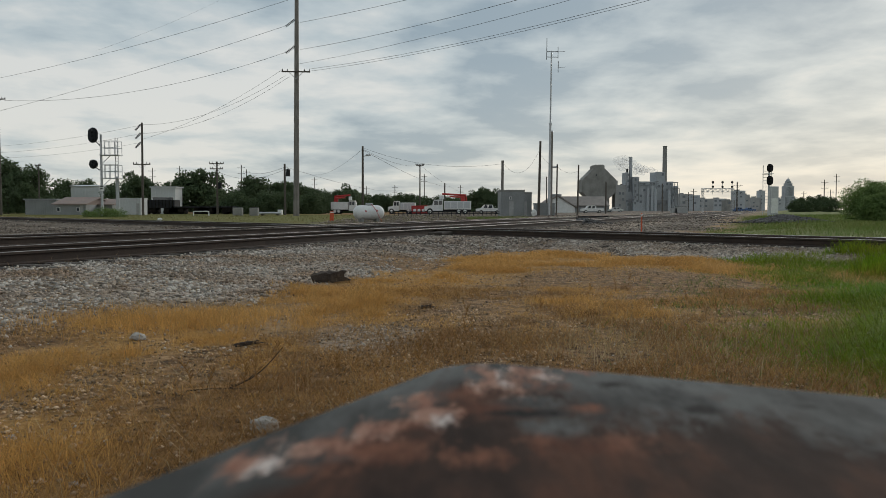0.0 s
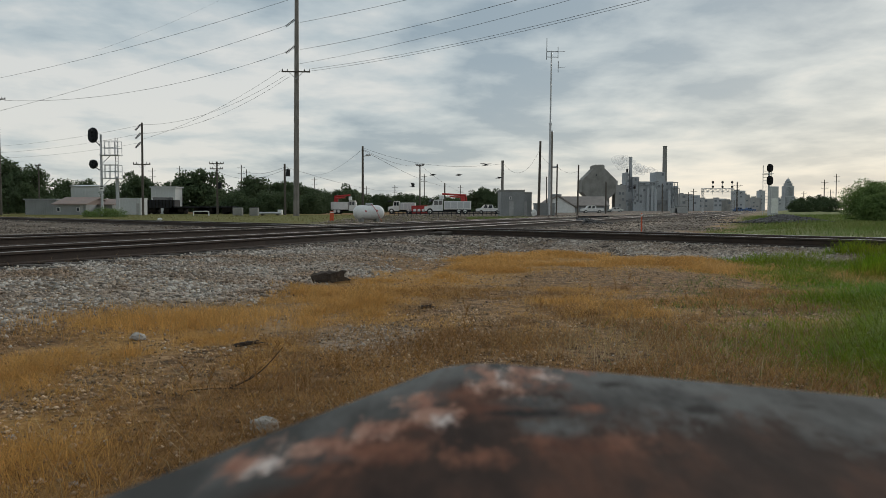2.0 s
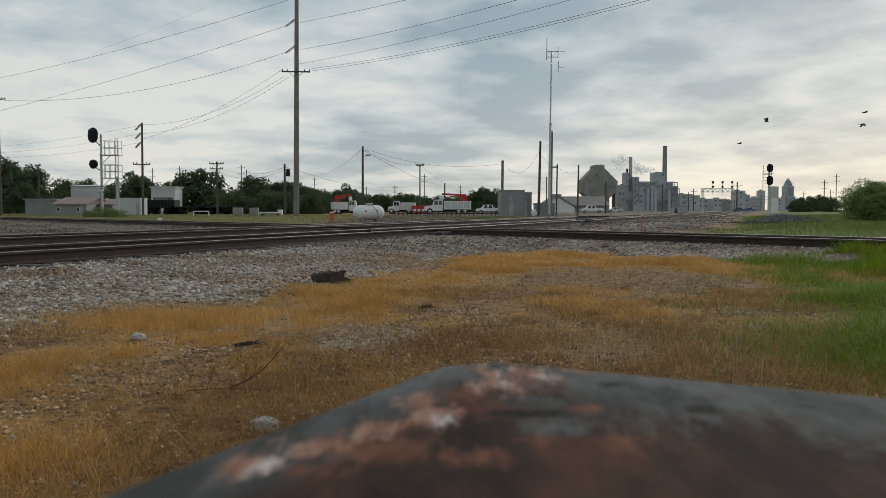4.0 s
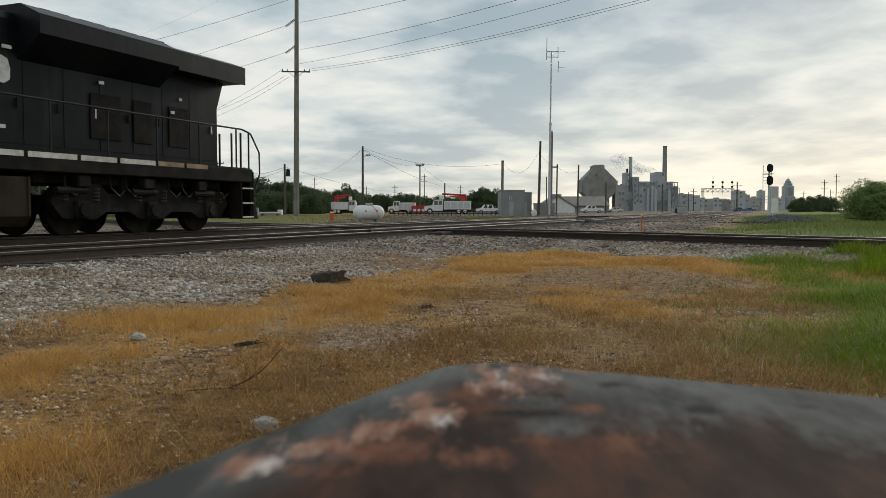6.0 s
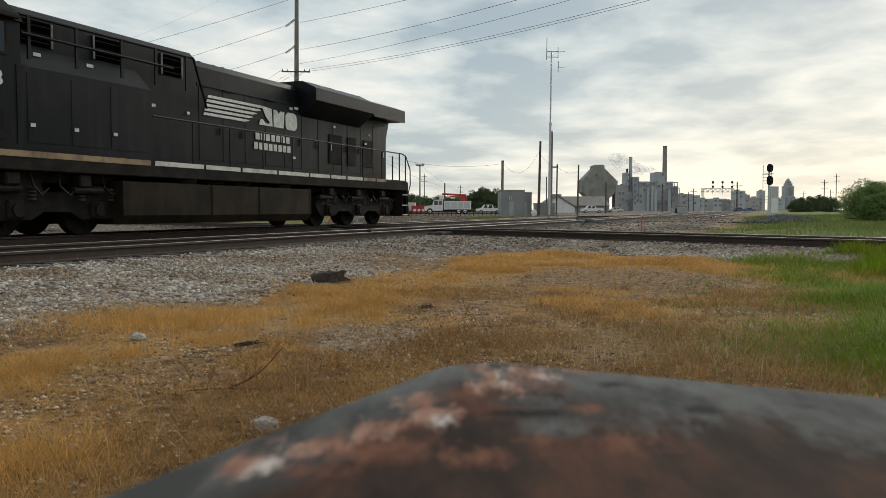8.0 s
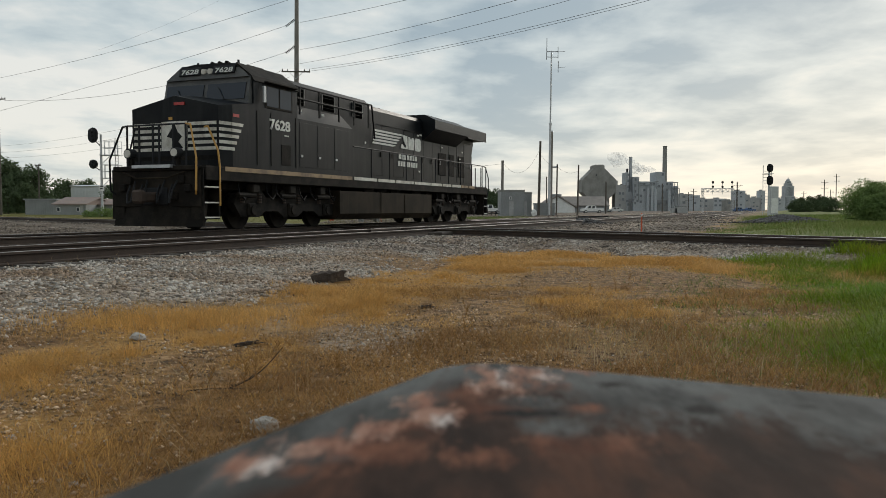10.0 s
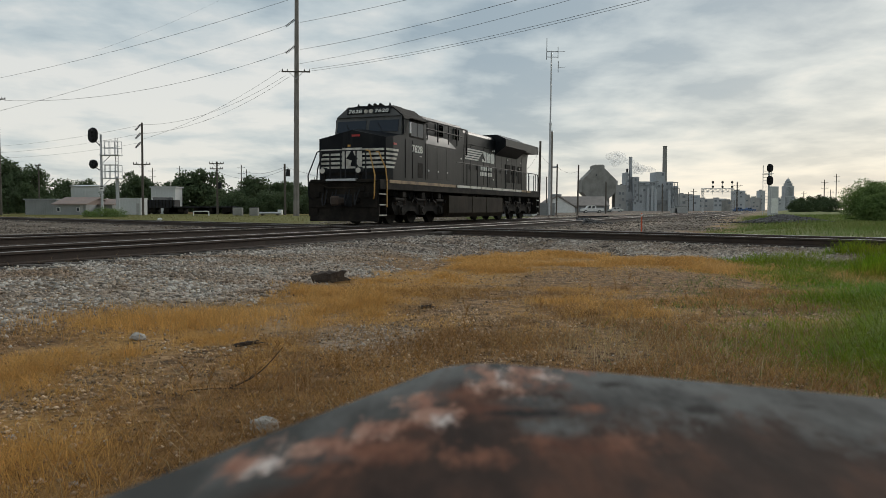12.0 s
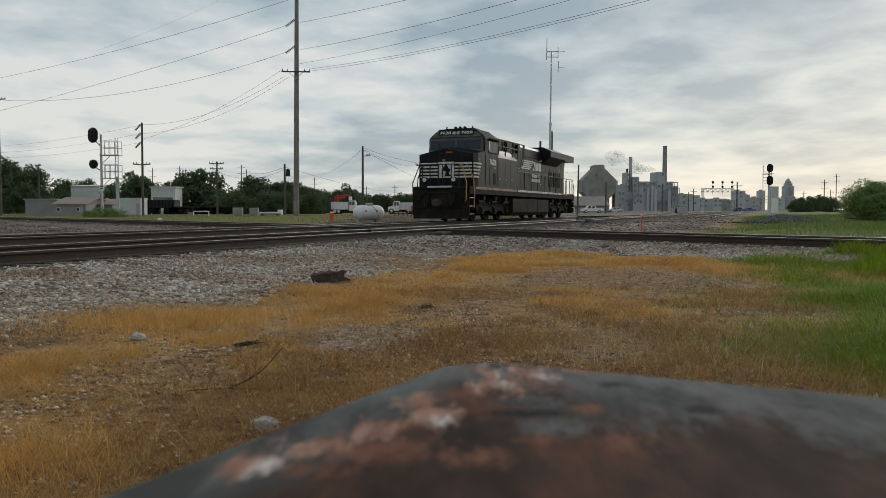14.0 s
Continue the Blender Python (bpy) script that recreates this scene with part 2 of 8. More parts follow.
def lattice(x, y, cell, seed):
    """Smooth random values from 0 to 1 on a square lattice."""
    rng = np.random.RandomState(seed)
    table = rng.rand(256, 256)
    u, v = np.asarray(x) / cell, np.asarray(y) / cell
    i, j = np.floor(u).astype(int), np.floor(v).astype(int)
    fu, fv = u - i, v - j
    fu, fv = fu * fu * (3 - 2 * fu), fv * fv * (3 - 2 * fv)
    a, b = table[i % 256, j % 256], table[(i + 1) % 256, j % 256]
    c, d = table[i % 256, (j + 1) % 256], table[(i + 1) % 256, (j + 1) % 256]
    return (a * (1 - fu) + b * fu) * (1 - fv) + (c * (1 - fu) + d * fu) * fv


def ramp01(v, a, b):
    t = np.clip((v - a) / (b - a), 0, 1)
    return t * t * (3 - 2 * t)


def plan_de(x, y):
    return -x * SA + y * CA, x * CE + y * SE


def wobble(x, y):
    return (lattice(x, y, 1.7, 3) - 0.5) * 1.6 + (lattice(x, y, 0.5, 4) - 0.5) * 0.7 + (lattice(x, y, 0.17, 5) - 0.5) * 0.35


def height(x, y):
    d, e = plan_de(x, y)
    r = np.hypot(x, y)
    base = -0.36 + 0.06 * (lattice(x, y, 2.3, 8) - 0.5) + 0.03 * (lattice(x, y, 0.6, 9) - 0.5) + 0.22 * ramp01(r, 26, 90)
    bed = ramp01(d, 5.0, 8.0) * (1 - ramp01(d, 17.0, 20.0))
    cross = ramp01(e, 13.3, 15.2) * (1 - ramp01(e, 18.2, 20.5))
    bank = 0.24 * ramp01(e, 21.5, 27) * (1 - ramp01(d, -2.0, 3.0)) * (1 - ramp01(r, 60, 120))
    z = base + np.maximum(bed, cross) * (-0.185 - base) + bank
    return z


def zones(x, y):
    """How much ballast, green, straw and oily dirt there is at a place."""
    d, e = plan_de(x, y)
    r = np.hypot(x, y)
    w = wobble(x, y)
    ballast = np.maximum(ramp01(d + w * 0.55, 4.7, 5.5) * (1 - ramp01(d + w, 18.0, 19.5)), ramp01(e + w * 0.4, 13.0, 13.8) * (1 - ramp01(e + w, 19.2, 20.5)))
    patch = ramp01(lattice(x, y, 1.3, 15) + 0.35 * (lattice(x, y, 0.35, 16) - 0.5), 0.66, 0.80) * ramp01(r, 2.0, 3.5) * (x < 1.2)
    patch = np.maximum(0.4 * patch, ramp01(np.exp(-((x + 0.55) / 0.55) ** 2 - ((y - 5.7) / 0.85) ** 2) + 0.22 * w, 0.42, 0.75))
    ballast = np.maximum(ballast, 0.75 * patch * (1 - ramp01(r, 9, 12)))
    yard = ramp01(d, 18.0, 22.0) * ramp01(e + w, 25, 29) * ramp01(x + w, -9.0, -6.5)
    between = ramp01(d, 16.0, 17.0) * (1 - ramp01(e, 19.5, 20.5))
    ballast = np.maximum(ballast, between)
    fines = 0.7 * ramp01(np.exp(-((x + 0.6) / 1.0) ** 2 - ((y - 13.6) / 1.8) ** 2) + 0.25 * w, 0.3, 0.8)
    ballast = ballast * (1 - fines)
    side = ramp01(e, 20.0, 21.0) * ramp01(d + w * 1.2, 1.8, 3.4) * (1 - ramp01(d, 5.5, 6.5))
    ballast = np.maximum(ballast, np.maximum(yard, side))
    green = ramp01(x + w * 0.8 - 0.30 * y, 0.15, 2.1) * (1 - ramp01(e, 13.2, 13.9))
    green = np.maximum(green, ramp01(e + w, 20.5, 22.5) * (1 - ramp01(d + w * 1.2, 0.6, 2.2)))
    green = np.maximum(green, 0.75 * ramp01(d + w, 19.0, 21.0) * ramp01(e, 20.0, 24.0) * (1 - ramp01(e + w, 60, 75)))
    tuft = 0.55 * np.exp(-((d - 4.0) / 0.85) ** 2) + 0.5 * np.exp(-((e - 11.8) / 1.3) ** 2) + 0.5 * np.exp(-((x + 1.55) ** 2 + (y - 2.9) ** 2) / 0.5)
    bare = 0.34 * ramp01(lattice(x, y, 0.8, 24) * 0.7 + lattice(x, y, 0.25, 25) * 0.3, 0.45, 0.75) * (1 - ramp01(y, 6.0, 7.5)) + 0.28 * np.exp(-((x + 0.62) / 0.5) ** 2 - ((y - 3.4) / 1.0) ** 2) + 0.35 * np.exp(-((x - 0.6) / 0.9) ** 2 - ((y - 3.6) / 1.1) ** 2) + 0.35 * np.exp(-((x - 2.9) / 1.0) ** 2 - ((y - 10.2) / 0.7) ** 2)
    straw = ramp01(lattice(x, y, 1.6, 21) * 0.38 + lattice(x, y, 0.5, 22) * 0.34 + lattice(x, y, 0.16, 23) * 0.28 + tuft - bare - fines - 0.12, 0.30, 0.68)
    oil = np.exp(-((d - NEAR_D + 0.5) / 1.55) ** 2) + 0.8 * np.exp(-((d - MAIN_D) / 1.6) ** 2) + 0.9 * np.exp(-((e - CROSS_E + 0.4) / 1.3) ** 2)
    oil = np.maximum(oil, 0.55 * np.maximum(np.maximum(between, yard), np.maximum(side, ramp01(d, 11.0, 12.5) * (1 - ramp01(d, 18, 20)))))
    return ballast, np.clip(green, 0, 1), straw, np.clip(oil, 0, 1)


def np_mesh(name, verts, loops, sizes, material, smooth=False):
    me = bpy.data.meshes.new(name)
    me.vertices.add(len(verts))
    me.vertices.foreach_set("co", np.ascontiguousarray(verts, dtype=np.float32).ravel())
    me.loops.add(len(loops))
    me.loops.foreach_set("vertex_index", np.ascontiguousarray(loops, dtype=np.int32))
    starts = np.concatenate(([0], np.cumsum(sizes)[:-1])).astype(np.int32)
    me.polygons.add(len(sizes))
    me.polygons.foreach_set("loop_start", starts)
    if smooth:
        me.polygons.foreach_set("use_smooth", np.ones(len(sizes), dtype=bool))
    me.update(calc_edges=True)
    me.materials.append(material)
    return new(name, me)


def ground_material():
    m = bpy.data.materials.new("earth_grass_and_ballast")
    m.use_nodes = True
    nt = m.node_tree
    b = nt.nodes["Principled BSDF"]
    b.inputs["Roughness"].default_value = 0.95
    b.inputs["Specular IOR Level"].default_value = 0.2
    at = nt.nodes.new("ShaderNodeAttribute")
    at.attribute_name = "zone"
    sep = nt.nodes.new("ShaderNodeSeparateColor")
    nt.links.new(at.outputs["Color"], sep.inputs[0])
    coord = nt.nodes.new("ShaderNodeTexCoord")

    def noise_ramp(scale, detail, stops):
        n = nt.nodes.new("ShaderNodeTexNoise")
        n.inputs["Scale"].default_value, n.inputs["Detail"].default_value, n.inputs["Roughness"].default_value = scale, detail, 0.65
        nt.links.new(coord.outputs["Object"], n.inputs["Vector"])
        r = nt.nodes.new("ShaderNodeValToRGB")
        e = r.color_ramp.elements
        for k, (p, c) in enumerate(stops):
            if k > 1:
                e.new(p)
        for el, (p, c) in zip(e, sorted(stops)):
            el.position, el.color = p, (*c, 1)
        nt.links.new(n.outputs[0], r.inputs[0])
        return n.outputs[0], r.outputs[0]

    def mix(fac, a, c):
        x = nt.nodes.new("ShaderNodeMix")
        x.data_type = "RGBA"
        nt.links.new(fac, x.inputs["Factor"])
        for s, k in ((a, 6), (c, 7)):
            if isinstance(s, tuple):
                x.inputs[k].default_value = (*s, 1)
            else:
                nt.links.new(s, x.inputs[k])
        return x.outputs[2]

    n1, dirt = noise_ramp(9, 10, [(0.36, (0.055, 0.031, 0.016)), (0.48, (0.17, 0.095, 0.043)), (0.60, (0.31, 0.18, 0.085)), (0.72, (0.44, 0.32, 0.20))])
    n2, straw = noise_ramp(22, 10, [(0.35, (0.21, 0.115, 0.04)), (0.65, (0.44, 0.245, 0.08))])
    n3, green = noise_ramp(3, 10, [(0.35, (0.085, 0.125, 0.022)), (0.65, (0.16, 0.165, 0.05))])
    vor = nt.nodes.new("ShaderNodeTexVoronoi")
    vor.inputs["Scale"].default_value = 19.0
    nt.links.new(coord.outputs["Object"], vor.inputs["Vector"])
    grey = nt.nodes.new("ShaderNodeValToRGB")
    sc = nt.nodes.new("ShaderNodeSeparateColor")
    nt.links.new(vor.outputs["Color"], sc.inputs[0])
    nt.links.new(sc.outputs[0], grey.inputs[0])
    grey.color_ramp.elements[0].color, grey.color_ramp.elements[1].color = (0.14, 0.112, 0.087, 1), (0.47, 0.40, 0.325, 1)
    n4, gap = noise_ramp(0.8, 8, [(0.36, (0.50, 0.44, 0.38)), (0.50, (0.92, 0.86, 0.80)), (0.64, (1.2, 1.22, 1.27))])
    stone = nt.nodes.new("ShaderNodeVectorMath")
    stone.operation = "MULTIPLY"
    nt.links.new(grey.outputs[0], stone.inputs[0])
    nt.links.new(gap, stone.inputs[1])
    earth = mix(sep.outputs[2], dirt, straw)
    earth = mix(sep.outputs[1], earth, green)
    rock = mix(at.outputs["Alpha"], stone.outputs[0], (0.035, 0.028, 0.022))
    final = mix(sep.outputs[0], earth, rock)
    nt.links.new(final, b.inputs["Base Color"])
    bp = nt.nodes.new("ShaderNodeBump")
    bp.inputs["Strength"].default_value, bp.inputs["Distance"].default_value = 0.7, 0.03
    nt.links.new(vor.outputs["Distance"], bp.inputs["Height"])
    bp2 = nt.nodes.new("ShaderNodeBump")
    bp2.inputs["Strength"].default_value, bp2.inputs["Distance"].default_value = 0.6, 0.03
    nt.links.new(n1, bp2.inputs["Height"])
    nt.links.new(bp.outputs[0], bp2.inputs["Normal"])
    nt.links.new(bp2.outputs[0], b.inputs["Normal"])
    return m


def spaced(near, step, growth, far):
    """Distances from 0: even to near, then growing to far."""
    v = list(np.arange(0, near, step))
    while v[-1] < far:
        step *= growth
        v.append(v[-1] + step)
    return np.array(v)


def make_ground():
    right = spaced(8.0, 0.14, 1.10, 4000.0)
    xs = np.concatenate((-right[:0:-1], right))
    ahead = spaced(20.0, 0.13, 1.08, 4500.0)
    behind = spaced(1.0, 0.25, 1.3, 600.0)
    ys = np.concatenate((-behind[:0:-1], ahead))
    X, Y = np.meshgrid(xs, ys)
    Z = height(X, Y)
    n, m = X.shape
    verts = np.stack((X, Y, Z), -1).reshape(-1, 3)
    i = np.arange(n * m).reshape(n, m)
    quads = np.stack((i[:-1, :-1], i[:-1, 1:], i[1:, 1:], i[1:, :-1]), -1).reshape(-1)
    ob = np_mesh("ground", verts, quads, np.full((n - 1) * (m - 1), 4), ground_material(), True)
    bal, green, straw, oil = zones(X.ravel(), Y.ravel())
    attr = ob.data.attributes.new("zone", "FLOAT_COLOR", "POINT")
    attr.data.foreach_set("color", np.stack((bal, green, straw, oil), -1).astype(np.float32).ravel())
    tagged(ob, "trackside ground of dry earth, straw grass and grey ballast", "ground", kind="structure")


make_ground()


# ---- tracks ----
RAIL_OUTLINE = [(-0.07, -0.165), (0.07, -0.165), (0.07, -0.15), (0.012, -0.135), (0.009, -0.045), (0.036, -0.032), (0.036, -0.006), (0.028, 0.0), (-0.028, 0.0), (-0.036, -0.006), (-0.036, -0.032), (-0.009, -0.045), (-0.012, -0.135), (-0.07, -0.15)]


def make_track(m, s0, s1, ties0, ties1, drop, label):
    """A track along its own x, its rail tops at z = -drop."""
    tr = thing("railway_track", m, label, "railway track", "tracks of the crossing", "structure")
    for side in (-0.7525, 0.7525):
        bm = bmesh.new()
        prism(bm, [(side + p, q - drop) for p, q in RAIL_OUTLINE], "x", s0, s1)
        rail = part("rail", bm, RAILRUST, tr, "brown rail with a worn bright head")
        bm = bmesh.new()
        prism(bm, [(side - 0.03, -drop), (side + 0.03, -drop), (side + 0.026, 0.004 - drop), (side - 0.026, 0.004 - drop)], "x", s0, s1)
        part("running_surface", bm, STEEL, rail, "bright worn running surface")
    tie = None
    rng = random.Random(5)
    s = ties0
    while s < ties1:
        p = pose(s + rng.uniform(-0.04, 0.04), rng.uniform(-0.06, 0.06), -0.162 - drop, 0, 0, rng.uniform(-1.5, 1.5))
        if tie is None:
            bm = bmesh.new()
            slab(bm, -0.115, 0.115, -1.3, 1.3, -0.16, 0.0, 0.012)
            tie = part("tie", bm, TIEWOOD, tr)
            tie.matrix_basis = p
        else:
            o = tie.copy()
            scene.collection.objects.link(o)
            o.matrix_basis = p
        s += 0.56
    return tr


def along(d):
    """A frame whose x runs along the main tracks, d metres out."""
    return Matrix.Translation((-d * SA, d * CA, 0)) @ pose(0, 0, 0, 0, 0, 68.166)


def add_guards(tr, s):
    """Short check rails inside the running rails where the tracks cross."""
    for side in (-0.665, 0.665):
        bm = bmesh.new()
        prism(bm, [(side + p, q - 0.012) for p, q in RAIL_OUTLINE], "x", s - 2.6, s + 2.6)
        part("check_rail", bm, RAILRUST, tr, "brown check rail")
    for o in (-1.25, 1.25):
        bm = bmesh.new()
        slab(bm, s - 2.4, s + 2.4, o - 0.22, o + 0.22, -0.16, -0.075, 0.01)
        part("crossing_timber", bm, TIEWOOD, tr, "dark oily timber beside the crossing")


near_track = make_track(along(NEAR_D), -25, 900, -4, 110, 0.0, "dark oily railway track with worn rails on ballast")
main_track = make_track(along(MAIN_D), -40, 900, -6, 110, 0.0, "railway track with bright rails under the locomotive")
make_track(Matrix.Translation((CROSS_E * CE, CROSS_E * SE, 0)) @ pose(0, 0, 0, 0, 0, -48.0), -200, 60, -90, 22, 0.006, "single railway track crossing the main tracks on the level")
make_track(along(4.9), 70, 900, 70, 125, 0.0, "brown yard siding beyond the crossing")
add_guards(near_track, 23.39)
add_guards(main_track, 25.77)


# ---- the rusty box under the camera ----
PALE_SPOTS = ((-0.0338, 0.1805, 0.0069, 0.0091), (-0.0267, 0.1979, 0.0069, 0.0091), (-0.0155, 0.2141, 0.0089, 0.0106), (-0.0024, 0.2480, 0.0048, 0.0100), (0.0018, 0.2314, 0.0072, 0.0099), (0.0171, 0.2935, 0.0049, 0.0130), (0.0203, 0.2697, 0.0064, 0.0118), (0.0342, 0.2877, 0.0080, 0.0134), (0.0475, 0.2996, 0.0087, 0.0094))
RUST_SPOTS = ((0.0083, 0.2592, 0.0090, 0.0140), (-0.0059, 0.2168, 0.0106, 0.0109), (-0.0200, 0.1993, 0.0083, 0.0092), (0.0321, 0.2784, 0.0165, 0.0180), (0.0299, 0.1993, 0.0083, 0.0083), (0.0452, 0.2358, 0.0066, 0.0064), (-0.0087, 0.1948, 0.0149, 0.0150), (-0.0226, 0.1768, 0.0111, 0.0094), (0.0124, 0.2345, 0.0147, 0.0140), (0.0450, 0.1926, 0.0161, 0.0129), (0.0149, 0.1844, 0.0115, 0.0118))
GREY_SPOTS = ((0.0298, 0.2438, 0.0127, 0.0110), (0.0336, 0.2141, 0.0119, 0.0128), (0.0853, 0.2377, 0.0545, 0.0301), (0.0186, 0.3104, 0.0129, 0.0134), (0.1107, 0.2224, 0.0247, 0.0344), (-0.0176, 0.1884, 0.0079, 0.0058))
DARK_SPOTS = ((0.0274, 0.2301, 0.0120, 0.0049), (0.0577, 0.2714, 0.0057, 0.0068), (0.0782, 0.2314, 0.0064, 0.0062), (0.1086, 0.2345, 0.0049, 0.0051))
BOX_CORNER = (0.004, 0.338)


def rust_material():
    m = bpy.data.materials.new("rusted_painted_steel")
    m.use_nodes = True
    nt = m.node_tree
    b = nt.nodes["Principled BSDF"]
    coord = nt.nodes.new("ShaderNodeTexCoord")

    # stains are drawn out the way the rain runs off the lid
    drawn = nt.nodes.new("ShaderNodeCombineXYZ")
    for k, way in enumerate(((0.855, -0.376, 0), (-0.15, -0.27, 0), (0, 0, 1))):
        dot = nt.nodes.new("ShaderNodeVectorMath")
        dot.operation = "DOT_PRODUCT"
        nt.links.new(coord.outputs["Object"], dot.inputs[0])
        dot.inputs[1].default_value = way
        nt.links.new(dot.outputs["Value"], drawn.inputs[k])

    def noise_of(scale, detail=6, rough=0.6):
        n = nt.nodes.new("ShaderNodeTexNoise")
        n.inputs["Scale"].default_value, n.inputs["Detail"].default_value, n.inputs["Roughness"].default_value = scale, detail, rough
        nt.links.new(drawn.outputs[0], n.inputs["Vector"])
        return n.outputs[0]

    def ramp(src, stops):
        r = nt.nodes.new("ShaderNodeValToRGB")
        e = r.color_ramp.elements
        while len(e) < len(stops):
            e.new(0.5)
        for el, (p, c) in zip(e, stops):
            el.position, el.color = p, (*c, 1)
        nt.links.new(src, r.inputs[0])
        return r.outputs[0]

    def mix(fac, a, c):
        x = nt.nodes.new("ShaderNodeMix")
        x.data_type = "RGBA"
        nt.links.new(fac, x.inputs["Factor"])
        nt.links.new(a, x.inputs[6])
        nt.links.new(c, x.inputs[7])
        return x.outputs[2]

    paint = ramp(noise_of(30), [(0.35, (0.060, 0.059, 0.056)), (0.65, (0.185, 0.184, 0.178))])
    rust = ramp(noise_of(55), [(0.36, (0.030, 0.021, 0.018)), (0.5, (0.048, 0.030, 0.024)), (0.64, (0.085, 0.043, 0.030))])
    pale = ramp(noise_of(70), [(0.36, (0.22, 0.10, 0.07)), (0.54, (0.34, 0.20, 0.15)), (0.68, (0.60, 0.53, 0.49))])
    sep = nt.nodes.new("ShaderNodeSeparateXYZ")
    nt.links.new(coord.outputs["Object"], sep.inputs[0])

    def mth(op, a, c, d=None):
        nd = nt.nodes.new("ShaderNodeMath")
        nd.operation = op
        for i, v in enumerate((a, c, d)):
            if v is None:
                continue
            if isinstance(v, (int, float)):
                nd.inputs[i].default_value = v
            else:
                nt.links.new(v, nd.inputs[i])
        return nd.outputs[0]

    # rust has taken the flat top, paint holds on along the rolled rim
    ax, ay = mth("ABSOLUTE", sep.outputs[0], 0.0), mth("ABSOLUTE", sep.outputs[1], 0.0)
    edge = mth("MINIMUM", ax, mth("MULTIPLY", ay, 0.55))
    eaten = mth("ADD", mth("MULTIPLY", edge, 15.0), mth("MULTIPLY", mth("SUBTRACT", noise_of(30, 6), 0.5), 1.3))
    rusted = ramp(eaten, [(0.28, (0, 0, 0)), (0.46, (1, 1, 1))])
    col = mix(rusted, paint, rust)
    # worn and chipped patches, each at its place on the lid: across, along, half width, half length
    flat = nt.nodes.new("ShaderNodeCombineXYZ")
    nt.links.new(mth("ADD", mth("MULTIPLY_ADD", sep.outputs[0], 0.855, BOX_CORNER[0]), mth("MULTIPLY", sep.outputs[1], -0.376)), flat.inputs[0])
    nt.links.new(mth("ADD", mth("MULTIPLY_ADD", sep.outputs[0], -0.52, BOX_CORNER[1]), mth("MULTIPLY", sep.outputs[1], -0.926)), flat.inputs[1])

    def worn(spots, rough_edge, hard, middle=0.53):
        rag = mth("MULTIPLY", mth("SUBTRACT", noise_of(130, 7, 0.72), middle), rough_edge)
        total = None
        for cx, cy, rx, ry in spots:
            off = nt.nodes.new("ShaderNodeVectorMath")
            off.operation = "SUBTRACT"
            nt.links.new(flat.outputs[0], off.inputs[0])
            off.inputs[1].default_value = (cx, cy, 0)
            fit = nt.nodes.new("ShaderNodeVectorMath")
            fit.operation = "MULTIPLY"
            nt.links.new(off.outputs[0], fit.inputs[0])
            fit.inputs[1].default_value = (0.8 / rx, 0.8 / ry, 0)
            far = nt.nodes.new("ShaderNodeVectorMath")
            far.operation = "LENGTH"
            nt.links.new(fit.outputs[0], far.inputs[0])
            near = mth("SUBTRACT", 1.0, far.outputs["Value"])
            total = near if total is None else mth("MAXIMUM", total, near)
        return ramp(mth("ADD", total, rag), [(0.0, (0, 0, 0)), (hard, (1, 1, 1))])

    blue_paint = ramp(noise_of(60), [(0.38, (0.048, 0.047, 0.046)), (0.62, (0.118, 0.117, 0.112))])
    fresh = ramp(noise_of(80), [(0.4, (0.10, 0.042, 0.028)), (0.6, (0.19, 0.085, 0.055))])
    # dark of the pits; the first spot is the shaded side of a painted dent
    pit_and_dent_dark = ramp(noise_of(80), [(0.4, (0.018, 0.017, 0.017)), (0.6, (0.04, 0.036, 0.034))])
    col = mix(worn(GREY_SPOTS, 3.0, 0.7), col, blue_paint)
    col = mix(worn(RUST_SPOTS, 3.4, 0.9), col, fresh)
    col = mix(worn(PALE_SPOTS, 5.5, 1.0, 0.47), col, pale)
    col = mix(worn(DARK_SPOTS, 2.6, 0.6), col, pit_and_dent_dark)
    nt.links.new(col, b.inputs["Base Color"])
    b.inputs["Roughness"].default_value = 0.85
    b.inputs["Specular IOR Level"].default_value = 0.04
    bp = nt.nodes.new("ShaderNodeBump")
    bp.inputs["Strength"].default_value, bp.inputs["Distance"].default_value = 0.5, 0.002
    nt.links.new(noise_of(120), bp.inputs["Height"])
    nt.links.new(bp.outputs[0], b.inputs["Normal"])
    return m


